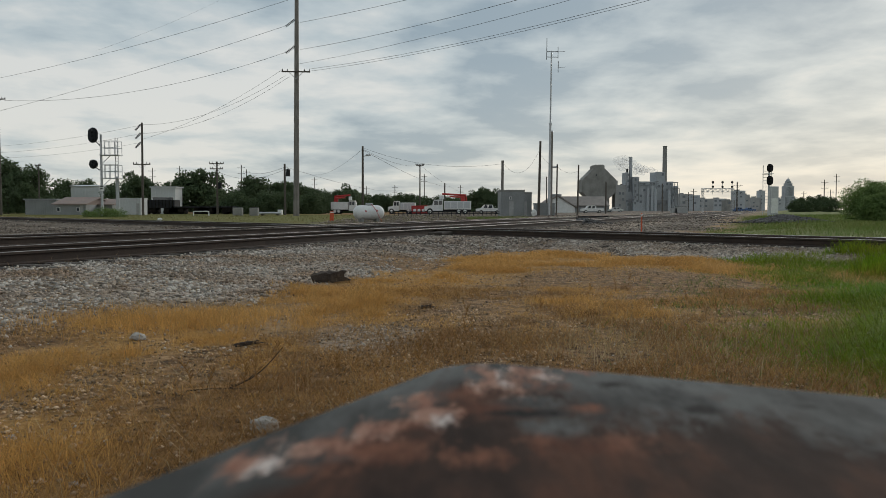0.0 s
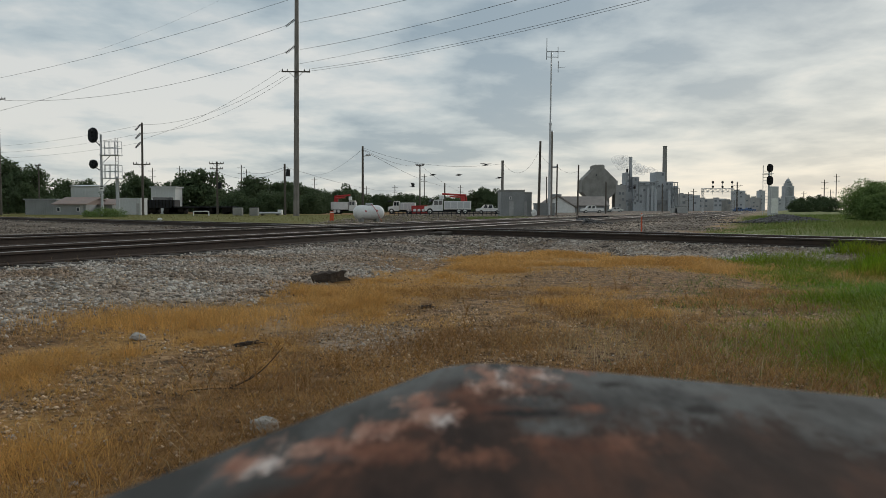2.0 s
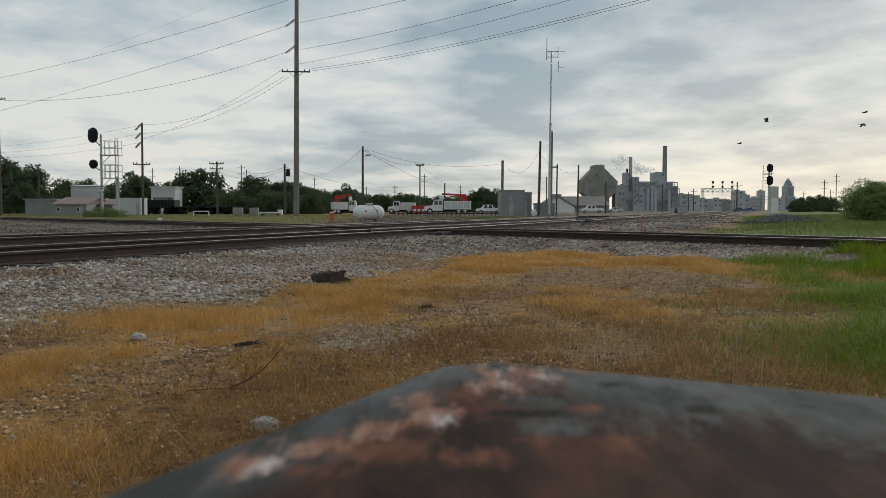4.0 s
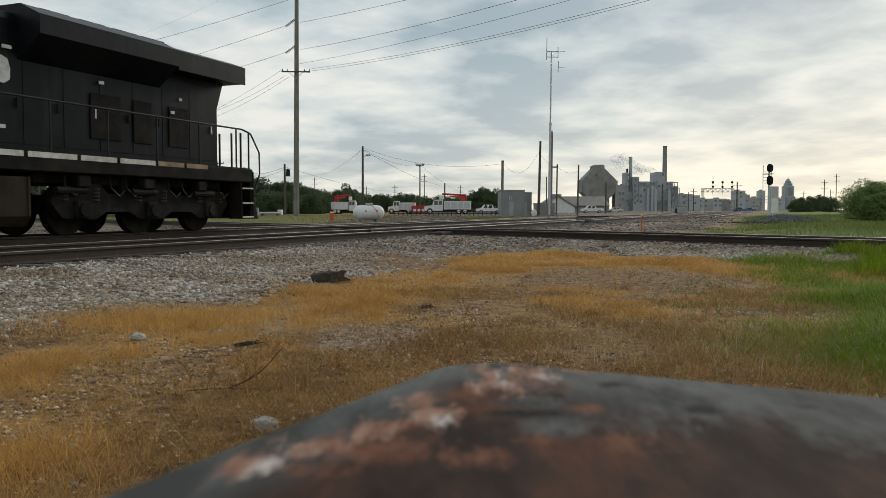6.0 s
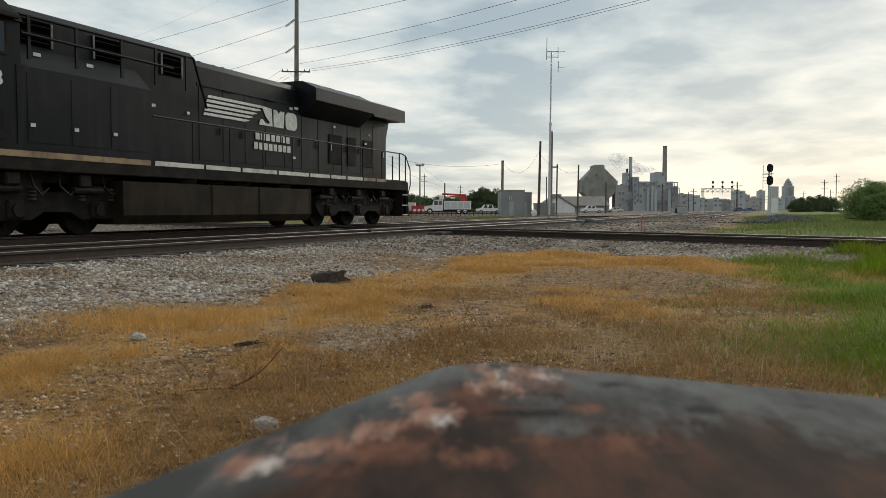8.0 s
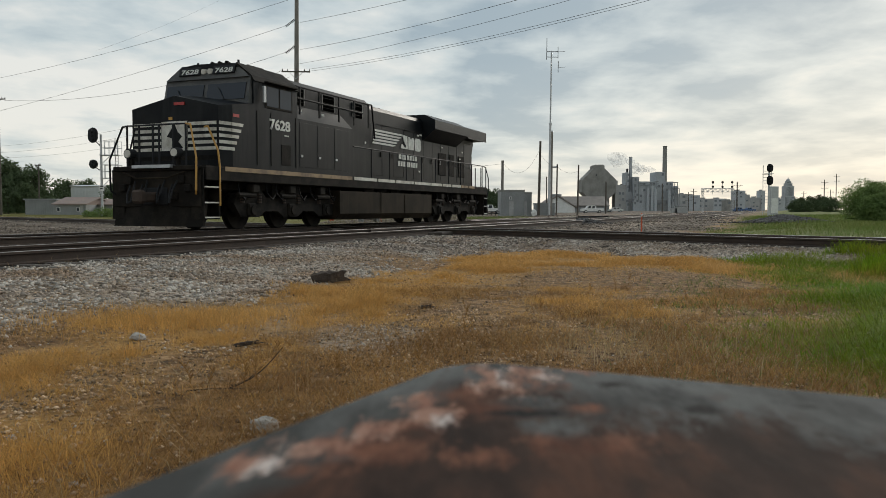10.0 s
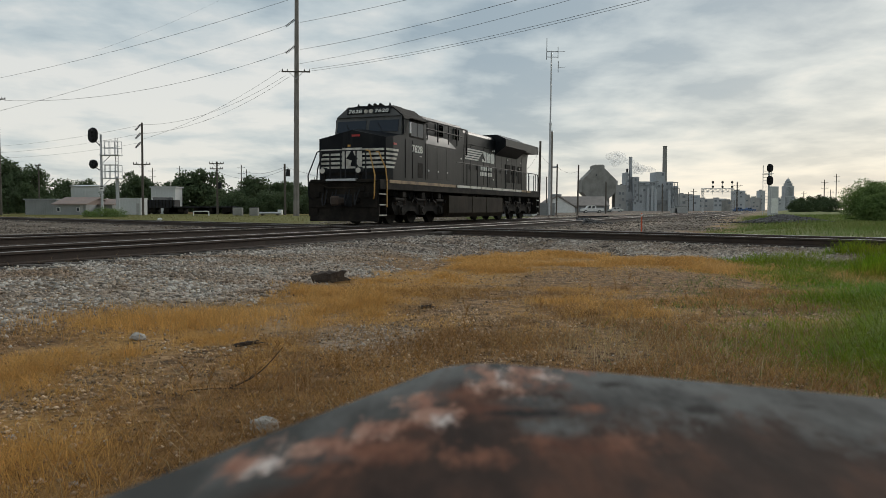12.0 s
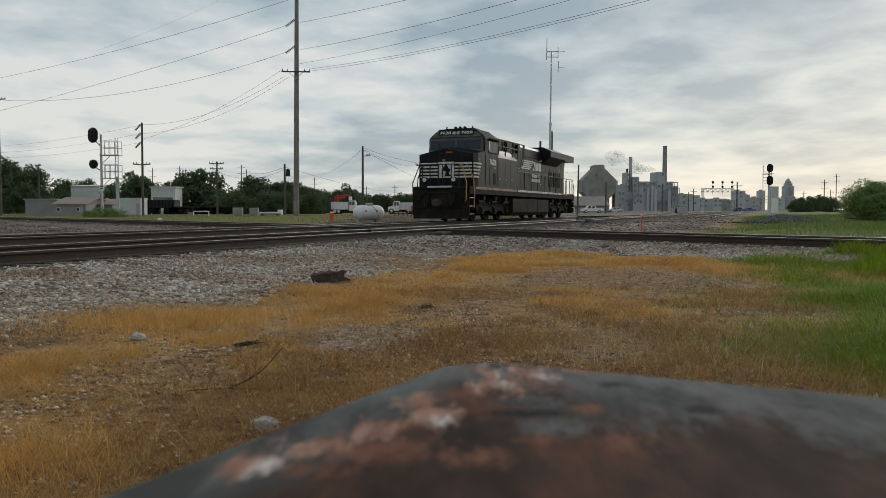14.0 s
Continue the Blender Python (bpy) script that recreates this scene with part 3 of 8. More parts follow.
def make_box():
    """A closed steel box; its own x and y run from the far corner along its two sides."""
    w, dpt, top = 0.75, 0.62, 0.487
    cr, er = 0.032, 0.012
    ring = []
    for cx, cy, a0 in ((w - cr, dpt - cr, 0), (cr, dpt - cr, 90), (cr, cr, 180), (w - cr, cr, 270)):
        for k in range(7):
            ring.append((cx, cy, radians(a0 + 15 * k)))
    def ringed(rows, cap):
        bm = bmesh.new()
        made = [[bm.verts.new((cx + off * math.cos(t), cy + off * math.sin(t), z)) for cx, cy, t in ring] for off, z in rows]
        for lo, hi in zip(made, made[1:]):
            for k in range(len(ring)):
                bm.faces.new((lo[k], lo[(k + 1) % len(ring)], hi[(k + 1) % len(ring)], hi[k]))
        bm.faces.new(made[-1])
        bm.faces.new(made[0][::-1])
        return bm
    rust = rust_material()
    box = thing("steel_box", Matrix.Identity(4), "rusty steel box with flaking grey paint and scuffed rim", "steel box")
    part("box_wall", ringed([(cr - 0.006, -0.42), (cr - 0.006, top - 0.06)], False), rust, box)
    levels = [(cr, top - 0.07)] + [(cr - er + er * math.cos(radians(18 * k)), top - er + er * math.sin(radians(18 * k))) for k in range(6)]
    lid = part("lid", ringed(levels, True), rust, box, "rusted lid with a rolled rim and bare scuffs", smooth=True)
    for f in lid.data.polygons:
        if len(f.vertices) > 4:
            f.use_smooth = False
    # the far corner lies ahead; x runs to the right and back, y to the left and back
    box.matrix_basis = Matrix(((0.855, -0.376, 0, BOX_CORNER[0]), (-0.52, -0.926, 0, BOX_CORNER[1]), (0, 0, 1, 0), (0, 0, 0, 1)))


make_box()


# ---- the locomotive: its own x runs the way it travels, long hood first; y to its far side ----
def cab_shell(bm):
    """Cab: straight sides, sloping roof panels."""
    prism(bm, [(-1.5, 1.68), (1.5, 1.68), (1.5, 4.12), (1.42, 4.22), (0.92, 4.60), (0.5, 4.66), (-0.5, 4.66), (-0.92, 4.60), (-1.42, 4.22), (-1.5, 4.12)], "x", -19.75, -17.45)


def nose_shell(bm):
    """Nose: flat front, side cheeks, a top that falls to the front and to both sides."""
    f0, f1 = -21.25, -19.75
    front = [(f0, -1.42, 1.68), (f0, 1.42, 1.68), (f0, 1.42, 3.27), (f0 + 0.02, 0.0, 3.58), (f0, -1.42, 3.27)]
    mid = [(-20.75, -1.5, 1.68), (-20.75, 1.5, 1.68), (-20.75, 1.5, 3.34), (-20.6, 0.0, 3.66), (-20.75, -1.5, 3.34)]
    back = [(f1, -1.5, 1.68), (f1, 1.5, 1.68), (f1, 1.5, 3.48), (f1, 0.0, 3.70), (f1, -1.5, 3.48)]
    rows = [[bm.verts.new(v) for v in r] for r in (front, mid, back)]
    for a, b in zip(rows, rows[1:]):
        for k in range(5):
            bm.faces.new((a[k], a[(k + 1) % 5], b[(k + 1) % 5], b[k]))
    bm.faces.new(rows[0][::-1])
    bm.faces.new(rows[-1])
    bmesh.ops.triangulate(bm, faces=[f for f in bm.faces if len(f.verts) == 4])


def quad(bm, a, b, c, d, thick, out):
    """A thin plate with corners a, b, c, d, raised along out."""
    o = Vector(out) * thick
    lo = [bm.verts.new(Vector(p)) for p in (a, b, c, d)]
    hi = [bm.verts.new(Vector(p) + o) for p in (a, b, c, d)]
    for k in range(4):
        bm.faces.new((lo[k], lo[(k + 1) % 4], hi[(k + 1) % 4], hi[k]))
    bm.faces.new(hi)
    bm.faces.new(lo[::-1])


def words(body, text, size, x, y, z, parent, stretch=1.0, bold=0.0, side=-1):
    """Raised lettering on the side of the hood or cab, read from outside."""
    cu = bpy.data.curves.new("lettering", "FONT")
    cu.body, cu.size, cu.extrude, cu.offset = text, size, 0.004, bold
    tmp = bpy.data.objects.new("lettering", cu)
    scene.collection.objects.link(tmp)
    me = bpy.data.meshes.new_from_object(tmp.evaluated_get(bpy.context.evaluated_depsgraph_get()))
    bpy.data.objects.remove(tmp)
    me.materials.clear()
    me.materials.append(body)
    ob = new("lettering", me)
    ob.parent = parent
    m = Matrix.Diagonal((stretch, 1, 1, 1))
    me.transform(m)
    ob.matrix_basis = Matrix.Translation((x, y, z)) @ (pose(0, 0, 0, 90, 0, 0) if side < 0 else pose(0, 0, 0, 90, 0, 180))
    return ob


VOID = mat("unlit_recess_black", (0.002, 0.002, 0.002), 0.95, spec=0.0, bump=0)
WORN = mat("worn_grey_edge", (0.14, 0.14, 0.13), 0.6, 0, (0.05, 0.05, 0.05), 6, 0.8, 40, 0)
DARKRAIL = mat("black_rail_paint", (0.008, 0.008, 0.009), 0.6, spec=0.15)


def make_locomotive():
    loco = thing("locomotive", Matrix.Identity(4), "black diesel locomotive with white stripes, dusty and worn", "locomotive")
    bm = bmesh.new()
    slab(bm, -21.9, 0.55, -1.5, 1.5, 1.30, 1.66, 0.02)
    frame_ob = part("underframe", bm, GRIME, loco, "grimy black underframe")
    for y in (-1.506, 1.506):
        bm = bmesh.new()
        slab(bm, -21.1, -13.9, y - 0.005, y + 0.005, 1.56, 1.68)
        part("sill_stripe", bm, WARMSTRIPE, frame_ob, "rust-stained sill stripe")
        x = -13.75
        for k, w in enumerate((1.9, 1.55, 1.75, 1.75, 1.3, 1.1, 1.2, 1.0, 0.9)):
            bm = bmesh.new()
            slab(bm, x, min(x + w - 0.1, 0.4), y - 0.005, y + 0.005, 1.57, 1.68)
            part("sill_stripe", bm, STRIPE if k < 7 else WARMSTRIPE, frame_ob, "worn white sill stripe")
            x += w
    bm = bmesh.new()
    slab(bm, -21.85, 0.5, -1.46, 1.46, 1.66, 1.685)
    part("walkway", bm, GRIME, loco)

    # long hood
    bm = bmesh.new()
    prism(bm, [(-0.95, 1.68), (0.95, 1.68), (0.95, 4.26), (0.84, 4.42), (-0.84, 4.42), (-0.95, 4.26)], "x", -12.2, -0.28)
    hood = part("long_hood", bm, BLACK, loco, "black long hood with doors")
    bm = bmesh.new()
    prism(bm, [(-0.98, 1.68), (0.98, 1.68), (0.98, 4.40), (0.80, 4.58), (-0.80, 4.58), (-0.98, 4.40)], "x", -17.45, -11.55)
    high = part("equipment_hood", bm, BLACK, loco, "high dark equipment compartment behind the cab")
    bm = bmesh.new()
    prism(bm, [(-1.48, 1.68), (1.48, 1.68), (1.48, 3.30), (1.0, 3.78), (-1.0, 3.78), (-1.48, 3.30)], "x", -17.45, -13.8)
    part("blower_cabinet", bm, BLACK, loco, "wide black equipment cabinet")
    for y in (-1, 1):
        for x0, x1 in ((-17.1, -16.2), (-15.1, -14.2), (-12.9, -12.1)):
            # no recess is cut: a flat black sheet stands in for the opening's shade
            bm = bmesh.new()
            slab(bm, x0, x1, y * 0.985 - 0.015, y * 0.985 + 0.015, 3.84, 4.34)
            g = part("air_grille", bm, VOID, high, "flat black panel, painted shade of an intake opening")
            for k in range(3):
                bm = bmesh.new()
                slab(bm, x0 + 0.03, x1 - 0.03, y * 1.004 - 0.008, y * 1.004 + 0.008, 3.92 + k * 0.16, 3.935 + k * 0.16)
                part("louvre", bm, GRIME, g)
            for xe in (x0, x1 - 0.05):
                bm = bmesh.new()
                slab(bm, xe, xe + 0.05, y * 1.01 - 0.012, y * 1.01 + 0.012, 3.84, 4.34)
                part("opening_edge", bm, WORN, g, "scuffed pale edge strip")
        # catwalk rails over the cabinet
        bm = bmesh.new()
        bars(bm, [(-17.4, y * 1.42, 4.28), (-12.2, y * 1.42, 4.30), (-11.2, y * 1.05, 3.2)], 0.03)
        bars(bm, [(-17.4, y * 1.46, 3.92), (-13.0, y * 1.46, 3.92)], 0.03)
        part("catwalk_rail", bm, DARKRAIL, high)
        for x in (-17.2, -16.0, -14.7, -13.6, -12.5):
            bm = bmesh.new()
            slab(bm, x - 0.035, x + 0.035, y * 1.44 - 0.02, y * 1.44 + 0.02, 3.45, 4.28)
            part("rail_post", bm, DARKRAIL, high)
        # hood doors, their frames proud of the hood side
        for k in range(11):
            x = -11.4 + k * 1.0
            if x > -1.0:
                break
            bm = bmesh.new()
            slab(bm, x, x + 0.94, y * 0.947 - 0.012, y * 0.947 + 0.012, 1.85, 3.72, 0.004)
            dr = part("hood_door", bm, BLACK, hood)
            bm = bmesh.new()
            slab(bm, x + 0.82, x + 0.86, y * 0.985 - 0.012, y * 0.985 + 0.012, 2.55, 2.75)
            part("latch", bm, GALV if k % 4 == 2 else GRIME, dr)
        for k, (x0, x1) in enumerate(((-4.7, -3.8), (-3.4, -2.8), (-2.2, -1.5))):
            bm = bmesh.new()
            slab(bm, x0, x1, y * 0.978 - 0.012, y * 0.978 + 0.012, 2.1, 3.1, 0.01)
            part("access_panel", bm, GRIME, hood)
    for y in (-1, 1):
        for x0, x1, z0, z1 in ((-17.3, -16.3, 1.85, 3.2), (-16.2, -15.2, 1.85, 3.2), (-15.1, -14.0, 1.85, 3.2)):
            bm = bmesh.new()
            slab(bm, x0, x1, y * 1.475 - 0.012, y * 1.475 + 0.012, z0, z1, 0.004)
            cd = part("cabinet_door", bm, BLACK, loco)
            bm = bmesh.new()
            slab(bm, x0 + 0.05, x0 + 0.16, y * 1.5 - 0.01, y * 1.5 + 0.01, 2.15, 2.22)
            part("latch", bm, GALV, cd)
        for x, z, w in ((-13.2, 3.05, 0.14), (-11.9, 3.0, 0.10), (-7.1, 3.66, 0.16), (-6.8, 3.70, 0.22), (-4.4, 3.35, 0.14), (-2.1, 2.95, 0.14), (-1.8, 3.3, 0.10), (-6.95, 2.16, 0.16), (-16.8, 3.62, 0.18), (-15.4, 3.62, 0.18)):
            bm = bmesh.new()
            yy = 1.0 if x > -13.8 else 1.2
            slab(bm, x - w / 2, x + w / 2, y * yy - 0.02, y * yy + 0.005 * y, z - 0.035, z + 0.035)
            part("small_label", bm, LETTER, hood)
        for x in (-10.4, -8.4, -6.4, -4.4):
            bm = bmesh.new()
            tube(bm, (x, y * 0.99, 3.78), (x + 0.5, y * 0.99, 3.78), 0.02, n=5)
            part("grab_iron", bm, DARKRAIL, hood)
        bm = bmesh.new()
        slab(bm, -11.5, -0.4, y * 0.965 - 0.015, y * 0.965 + 0.015, 3.78, 3.84)
        part("hood_rail", bm, BLACK, hood)
    # roof fittings
    bm = bmesh.new()
    slab(bm, -8.9, -7.8, -0.5, 0.5, 4.42, 4.52, 0.03)
    part("exhaust_stack", bm, GALV, hood, "grey exhaust stack")
    for x in (-10.9, -10.3, -9.9):
        bm = bmesh.new()
        tube(bm, (x, -0.55, 4.40), (x, -0.55, 4.50), 0.07, n=8)
        part("roof_fitting", bm, GRIME, hood)
    # flared radiator section
    bm = bmesh.new()
    prism(bm, [(-0.96, 3.50), (0.96, 3.50), (1.56, 3.98), (1.56, 4.36), (1.05, 4.60), (-1.05, 4.60), (-1.56, 4.36), (-1.56, 3.98)], "x", -6.5, -2.5)
    wing = part("radiator_housing", bm, BLACK, loco, "flared black radiator housing")
    bm = bmesh.new()
    prism(bm, [(-1.5, 3.93), (1.5, 3.93), (1.56, 3.90), (1.56, 4.36), (1.10, 4.52), (-1.10, 4.52), (-1.56, 4.36), (-1.56, 3.90)], "x", -2.5, 0.17)
    part("radiator_wing", bm, BLACK, wing, "overhanging black radiator wing")
    bm = bmesh.new()
    prism(bm, [(-2.5, 3.5), (-0.28, 3.2), (0.0, 3.93), (-2.5, 3.93)], "y", -0.94, 0.94)
    part("wing_support", bm, BLACK, wing)
    for x in (-5.9, -4.9, -3.9, -3.0):
        bm = bmesh.new()
        slab(bm, x, x + 0.8, -0.9, 0.9, 4.60, 4.66, 0.02)
        part("roof_grille", bm, GRIME, wing)

    # cab and nose
    cab = part("cab", mesh_of(cab_shell), BLACK, loco, "black wide cab")
    # roof panels take the grey that holds both dust and painted sky sheen
    for side in (-1, 1):
        bm = bmesh.new()
        quad(bm, (-19.72, side * 1.435, 4.225), (-17.47, side * 1.435, 4.225), (-17.47, side * 0.92, 4.612), (-19.72, side * 0.92, 4.612), 0.015, (0, side * 0.6, 0.8))
        part("roof_panel", bm, ROOFGREY, cab, "dusty sloping roof panel, its grey lightened for reflected sky")
        for x in (-17.55, -18.9, -19.6):
            bm = bmesh.new()
            slab(bm, x - 0.012, x + 0.012, side * 1.506 - 0.006, side * 1.506 + 0.006, 1.8, 3.3)
            part("seam", bm, GRIME, cab)
        bm = bmesh.new()
        slab(bm, -18.2, -17.95, side * 1.508 - 0.006, side * 1.508 + 0.006, 2.70, 2.735)
        part("small_label", bm, LETTER, cab)
    part("roof_edge", mesh_of(prism, [(-1.55, 4.10), (-1.46, 4.26), (-0.95, 4.645), (-0.95, 4.60), (-1.42, 4.21), (-1.51, 4.09)], "x", -19.78, -17.42), GRIME, cab)
    nose = part("nose", mesh_of(nose_shell), BLACK, loco, "black nose with white bands")
    for y in (-1, 1):
        bm = bmesh.new()
        slab(bm, -19.2, -17.75, y * 1.503 - 0.012, y * 1.503 + 0.012, 3.42, 4.08, 0.01)
        fr = part("side_window", bm, GRIME, cab, "side window in a dark frame")
        for x0, x1 in ((-19.12, -18.52), (-18.44, -17.83)):
            bm = bmesh.new()
            slab(bm, x0, x1, y * 1.512 - 0.012, y * 1.512 + 0.012, 3.48, 4.03)
            part("pane", bm, CABGLASS, fr)
        bm = bmesh.new()
        slab(bm, -19.25, -17.6, y * 1.56 - 0.10, y * 1.56 + 0.10, 4.12, 4.15)
        part("sunshade", bm, GRIME, cab)
        bm = bmesh.new()
        slab(bm, -18.35, -17.85, y * 1.503 - 0.008, y * 1.503 + 0.008, 1.85, 2.45, 0.006)
        part("side_panel", bm, GRIME, cab)
        bm = bmesh.new()
        slab(bm, -19.42, -19.30, y * 1.60 - 0.03, y * 1.60 + 0.03, 3.55, 4.0, 0.01)
        part("mirror", bm, GALV, cab)
    # windshield: four leaning panes over the nose
    bm = bmesh.new()
    prism(bm, [(-19.98, 3.44), (-19.7, 3.44), (-19.7, 4.24), (-19.78, 4.24)], "y", -1.44, 1.44)
    part("windshield_frame", bm, ROOFGREY, cab, "grey windshield surround")
    for y0, y1 in ((-1.34, -0.07), (0.07, 1.34)):
        bm = bmesh.new()
        quad(bm, (-19.955, y0, 3.60), (-19.955, y1, 3.60), (-19.835, y1, 4.06), (-19.835, y0, 4.06), 0.02, (-0.97, 0, 0.25))
        wp = part("windshield_pane", bm, CABGLASS, cab, "dark blue windshield glass")
        if y1 - y0 > 0.5:
            bm = bmesh.new()
            tube(bm, (-19.99, (y0 + y1) / 2, 3.58), (-19.92, (y0 + y1) / 2 + 0.25, 3.95), 0.012, n=5)
            part("wiper", bm, DARK, wp)
    # number boards and headlights in the roof brow
    bm = bmesh.new()
    for pa, pb in (((-19.86, 4.24), (-19.70, 4.64)),):
        rows = [[bm.verts.new((xx, yy, zz)) for yy in (-ww, ww) for xx in (pp, -19.3)] for pp, zz, ww in ((-19.86, 4.22, 1.40), (-19.70, 4.64, 0.96))]
        for q in ((0, 1, 3, 2),):
            bm.faces.new([rows[0][k] for k in q])
            bm.faces.new([rows[1][k] for k in q])
        for i, j in ((0, 1), (1, 3), (3, 2), (2, 0)):
            bm.faces.new((rows[0][i], rows[0][j], rows[1][j], rows[1][i]))
    brow = part("roof_brow", bm, ROOFGREY, cab, "dusty roof brow, its grey lightened for reflected sky")
    for y0, y1 in ((-0.94, -0.22), (0.22, 0.94)):
        bm = bmesh.new()
        quad(bm, (-19.83, y0, 4.335), (-19.83, y1, 4.335), (-19.745, y1, 4.56), (-19.745, y0, 4.56), 0.05, (-0.93, 0, 0.36))
        nb = part("number_board", bm, DARK, brow, "black number board with pale bars")
        digits = words(LETTER, "7628", 0.21, 0, 0, 0, nb, 1.45, 0.003)
        digits.matrix_basis = Matrix.Translation((-19.880, y1 - 0.07, 4.375)) @ pose(0, 0, 0, 0, 21.5, 0) @ pose(0, 0, 0, 0, 0, -90) @ pose(0, 0, 0, 90, 0, 0)
    for y in (-0.11, 0.11):
        bm = bmesh.new()
        tube(bm, (-19.75, y, 4.44), (-19.86, y, 4.43), 0.075, n=14)
        part("headlight", bm, LENS, brow, "round headlight")
    # side number bars of the cab
    for side in (-1, 1):
        words(LETTER, "7628", 0.40, -18.98 if side < 0 else -17.75, side * 1.506, 2.86, cab, 1.35, 0.012, side)
    # white bands on the nose front and cheeks
    for k in range(5):
        z = 2.12 + k * 0.165
        for y0, y1 in ((-1.36, -0.45), (0.45, 1.36)):
            bm = bmesh.new()
            slab(bm, -21.26, -21.245, y0, y1, z, z + 0.085)
            part("nose_band", bm, STRIPE, nose, "worn white band")
        for y in (-1, 1):
            bm = bmesh.new()
            back = 0.10 + 0.10 * k
            quad(bm, (-21.24, y * 1.432, z), (-20.80, y * 1.502, z), (-20.80, y * 1.502, z + 0.085), (-21.24, y * 1.432, z + 0.085), 0.006, (0, y, 0))
            quad(bm, (-20.78, y * 1.502, z), (-20.78 + back, y * 1.502, z), (-20.75 + back, y * 1.502, z + 0.085), (-20.78, y * 1.502, z + 0.085), 0.006, (0, y, 0))
            part("nose_band", bm, STRIPE, nose)
    bm = bmesh.new()
    slab(bm, -21.265, -21.245, -0.42, 0.42, 2.12, 2.90)
    part("nose_panel", bm, STRIPE, nose, "worn pale panel with a dark emblem")
    bm = bmesh.new()
    prism(bm, [(-0.30, 2.18), (0.06, 2.2), (0.0, 2.42), (0.24, 2.5), (0.1, 2.68), (-0.02, 2.84), (-0.12, 2.62), (-0.26, 2.5), (-0.14, 2.36)], "x", -21.272, -21.266)
    part("nose_emblem", bm, BLACK, nose)
    bm = bmesh.new()
    slab(bm, -21.252, -21.24, -1.40, 1.40, 1.86, 1.98)
    part("red_reflector", bm, GRIME, nose)
    for y, z, m, w in ((-0.17, 3.36, REDPAINT, 0.17), (0.12, 2.98, YELLOW, 0.06)):
        bm = bmesh.new()
        slab(bm, -21.265, -21.245, y - w, y + w, z - 0.035, z + 0.04)
        part("warning_plate", bm, m, nose, "small warning plate")
    bm = bmesh.new()
    slab(bm, -20.72, -20.45, -1.512, -1.498, 3.02, 3.10)
    part("warning_plate", bm, REDPAINT, nose, "small red warning plate")
    bm = bmesh.new()
    slab(bm, -18.7, -17.8, -0.6, 0.6, 4.66, 4.78, 0.04)
    part("roof_unit", bm, GRIME, cab)
    for y in (-0.25, 0.0, 0.25):
        bm = bmesh.new()
        tube(bm, (-18.9, y, 4.74), (-19.25, y, 4.75), 0.03, 0.07, 10)
        slab(bm, -18.98, -18.9, y - 0.03, y + 0.03, 4.64, 4.74)
        part("air_horn", bm, GRIME, cab)
    for x, y in ((-19.3, -0.7), (-19.3, 0.7), (-17.7, 0.0)):
        bm = bmesh.new()
        tube(bm, (x, y, 4.6), (x, y, 4.80), 0.05, 0.03, 8)
        part("roof_antenna", bm, DARK, cab)
    # front platform, steps, plow
    bm = bmesh.new()
    slab(bm, -22.1, -21.2, -1.35, 1.35, 1.55, 1.68, 0.02)
    part("front_platform", bm, GRIME, loco)
    bm = bmesh.new()
    slab(bm, -22.2, -22.0, -0.62, 0.62, 1.62, 1.70)
    part("anticlimber", bm, GALV, loco, "worn grey anticlimber lip")
    bm = bmesh.new()
    slab(bm, -22.02, -21.9, -1.42, 1.42, 0.62, 1.56, 0.02)
    part("pilot_plate", bm, DUSTY, loco, "grimy black pilot plate")
    for y in (-1, 1):
        bm = bmesh.new()
        rows = [[bm.verts.new((x, yy, z)) for x, yy, z in ((-22.22 + dx, 0.0, z), (-21.98 + dx, y * 1.44, z), (-21.90 + dx, y * 1.44, z), (-22.10 + dx, 0.0, z))] for dx, z in ((0.0, 0.12), (0.06, 0.35), (0.14, 0.72))]
        for p, q in zip(rows, rows[1:]):
            for k in range(4):
                bm.faces.new((p[k], p[(k + 1) % 4], q[(k + 1) % 4], q[k]))
        bm.faces.new(rows[0])
        bm.faces.new(rows[-1])
        part("plow_blade", bm, DUSTY, loco, "scuffed dark plow blade")
    bm = bmesh.new()
    slab(bm, -22.75, -21.9, -0.16, 0.16, 0.74, 1.0, 0.05)
    slab(bm, -22.85, -22.6, -0.22, 0.10, 0.70, 1.05, 0.06)
    part("coupler", bm, RAILRUST, loco, "rusty knuckle coupler")
    bm = bmesh.new()
    slab(bm, -22.08, -22.0, -0.4, 0.4, 0.66, 1.12, 0.03)
    part("coupler_pocket", bm, DARK, loco)
    bm = bmesh.new()
    bars(bm, [(-22.1, -1.0, 1.52), (-22.18, -0.5, 1.36), (-22.18, 0.5, 1.36), (-22.1, 1.0, 1.52)], 0.022)
    part("cut_lever", bm, TANK, loco)
    for y, z0, c in ((-1.05, 1.1, GRIME), (1.05, 1.12, GRIME), (-0.62, 0.9, GRIME), (0.62, 0.9, GRIME), (-0.85, 1.32, GRIME), (0.85, 1.3, GRIME)):
        bm = bmesh.new()
        slab(bm, -22.1, -22.0, y - 0.10, y + 0.10, z0 - 0.1, z0 + 0.1, 0.02)
        part("pilot_fitting", bm, c, loco)
    for y in (-0.75, 0.75):
        bm = bmesh.new()
        tube(bm, (-21.98, y, 2.0), (-22.2, y, 2.0), 0.13, n=14)
        dl = part("ditch_light", bm, DARK, loco, "round ditch light")
        bm = bmesh.new()
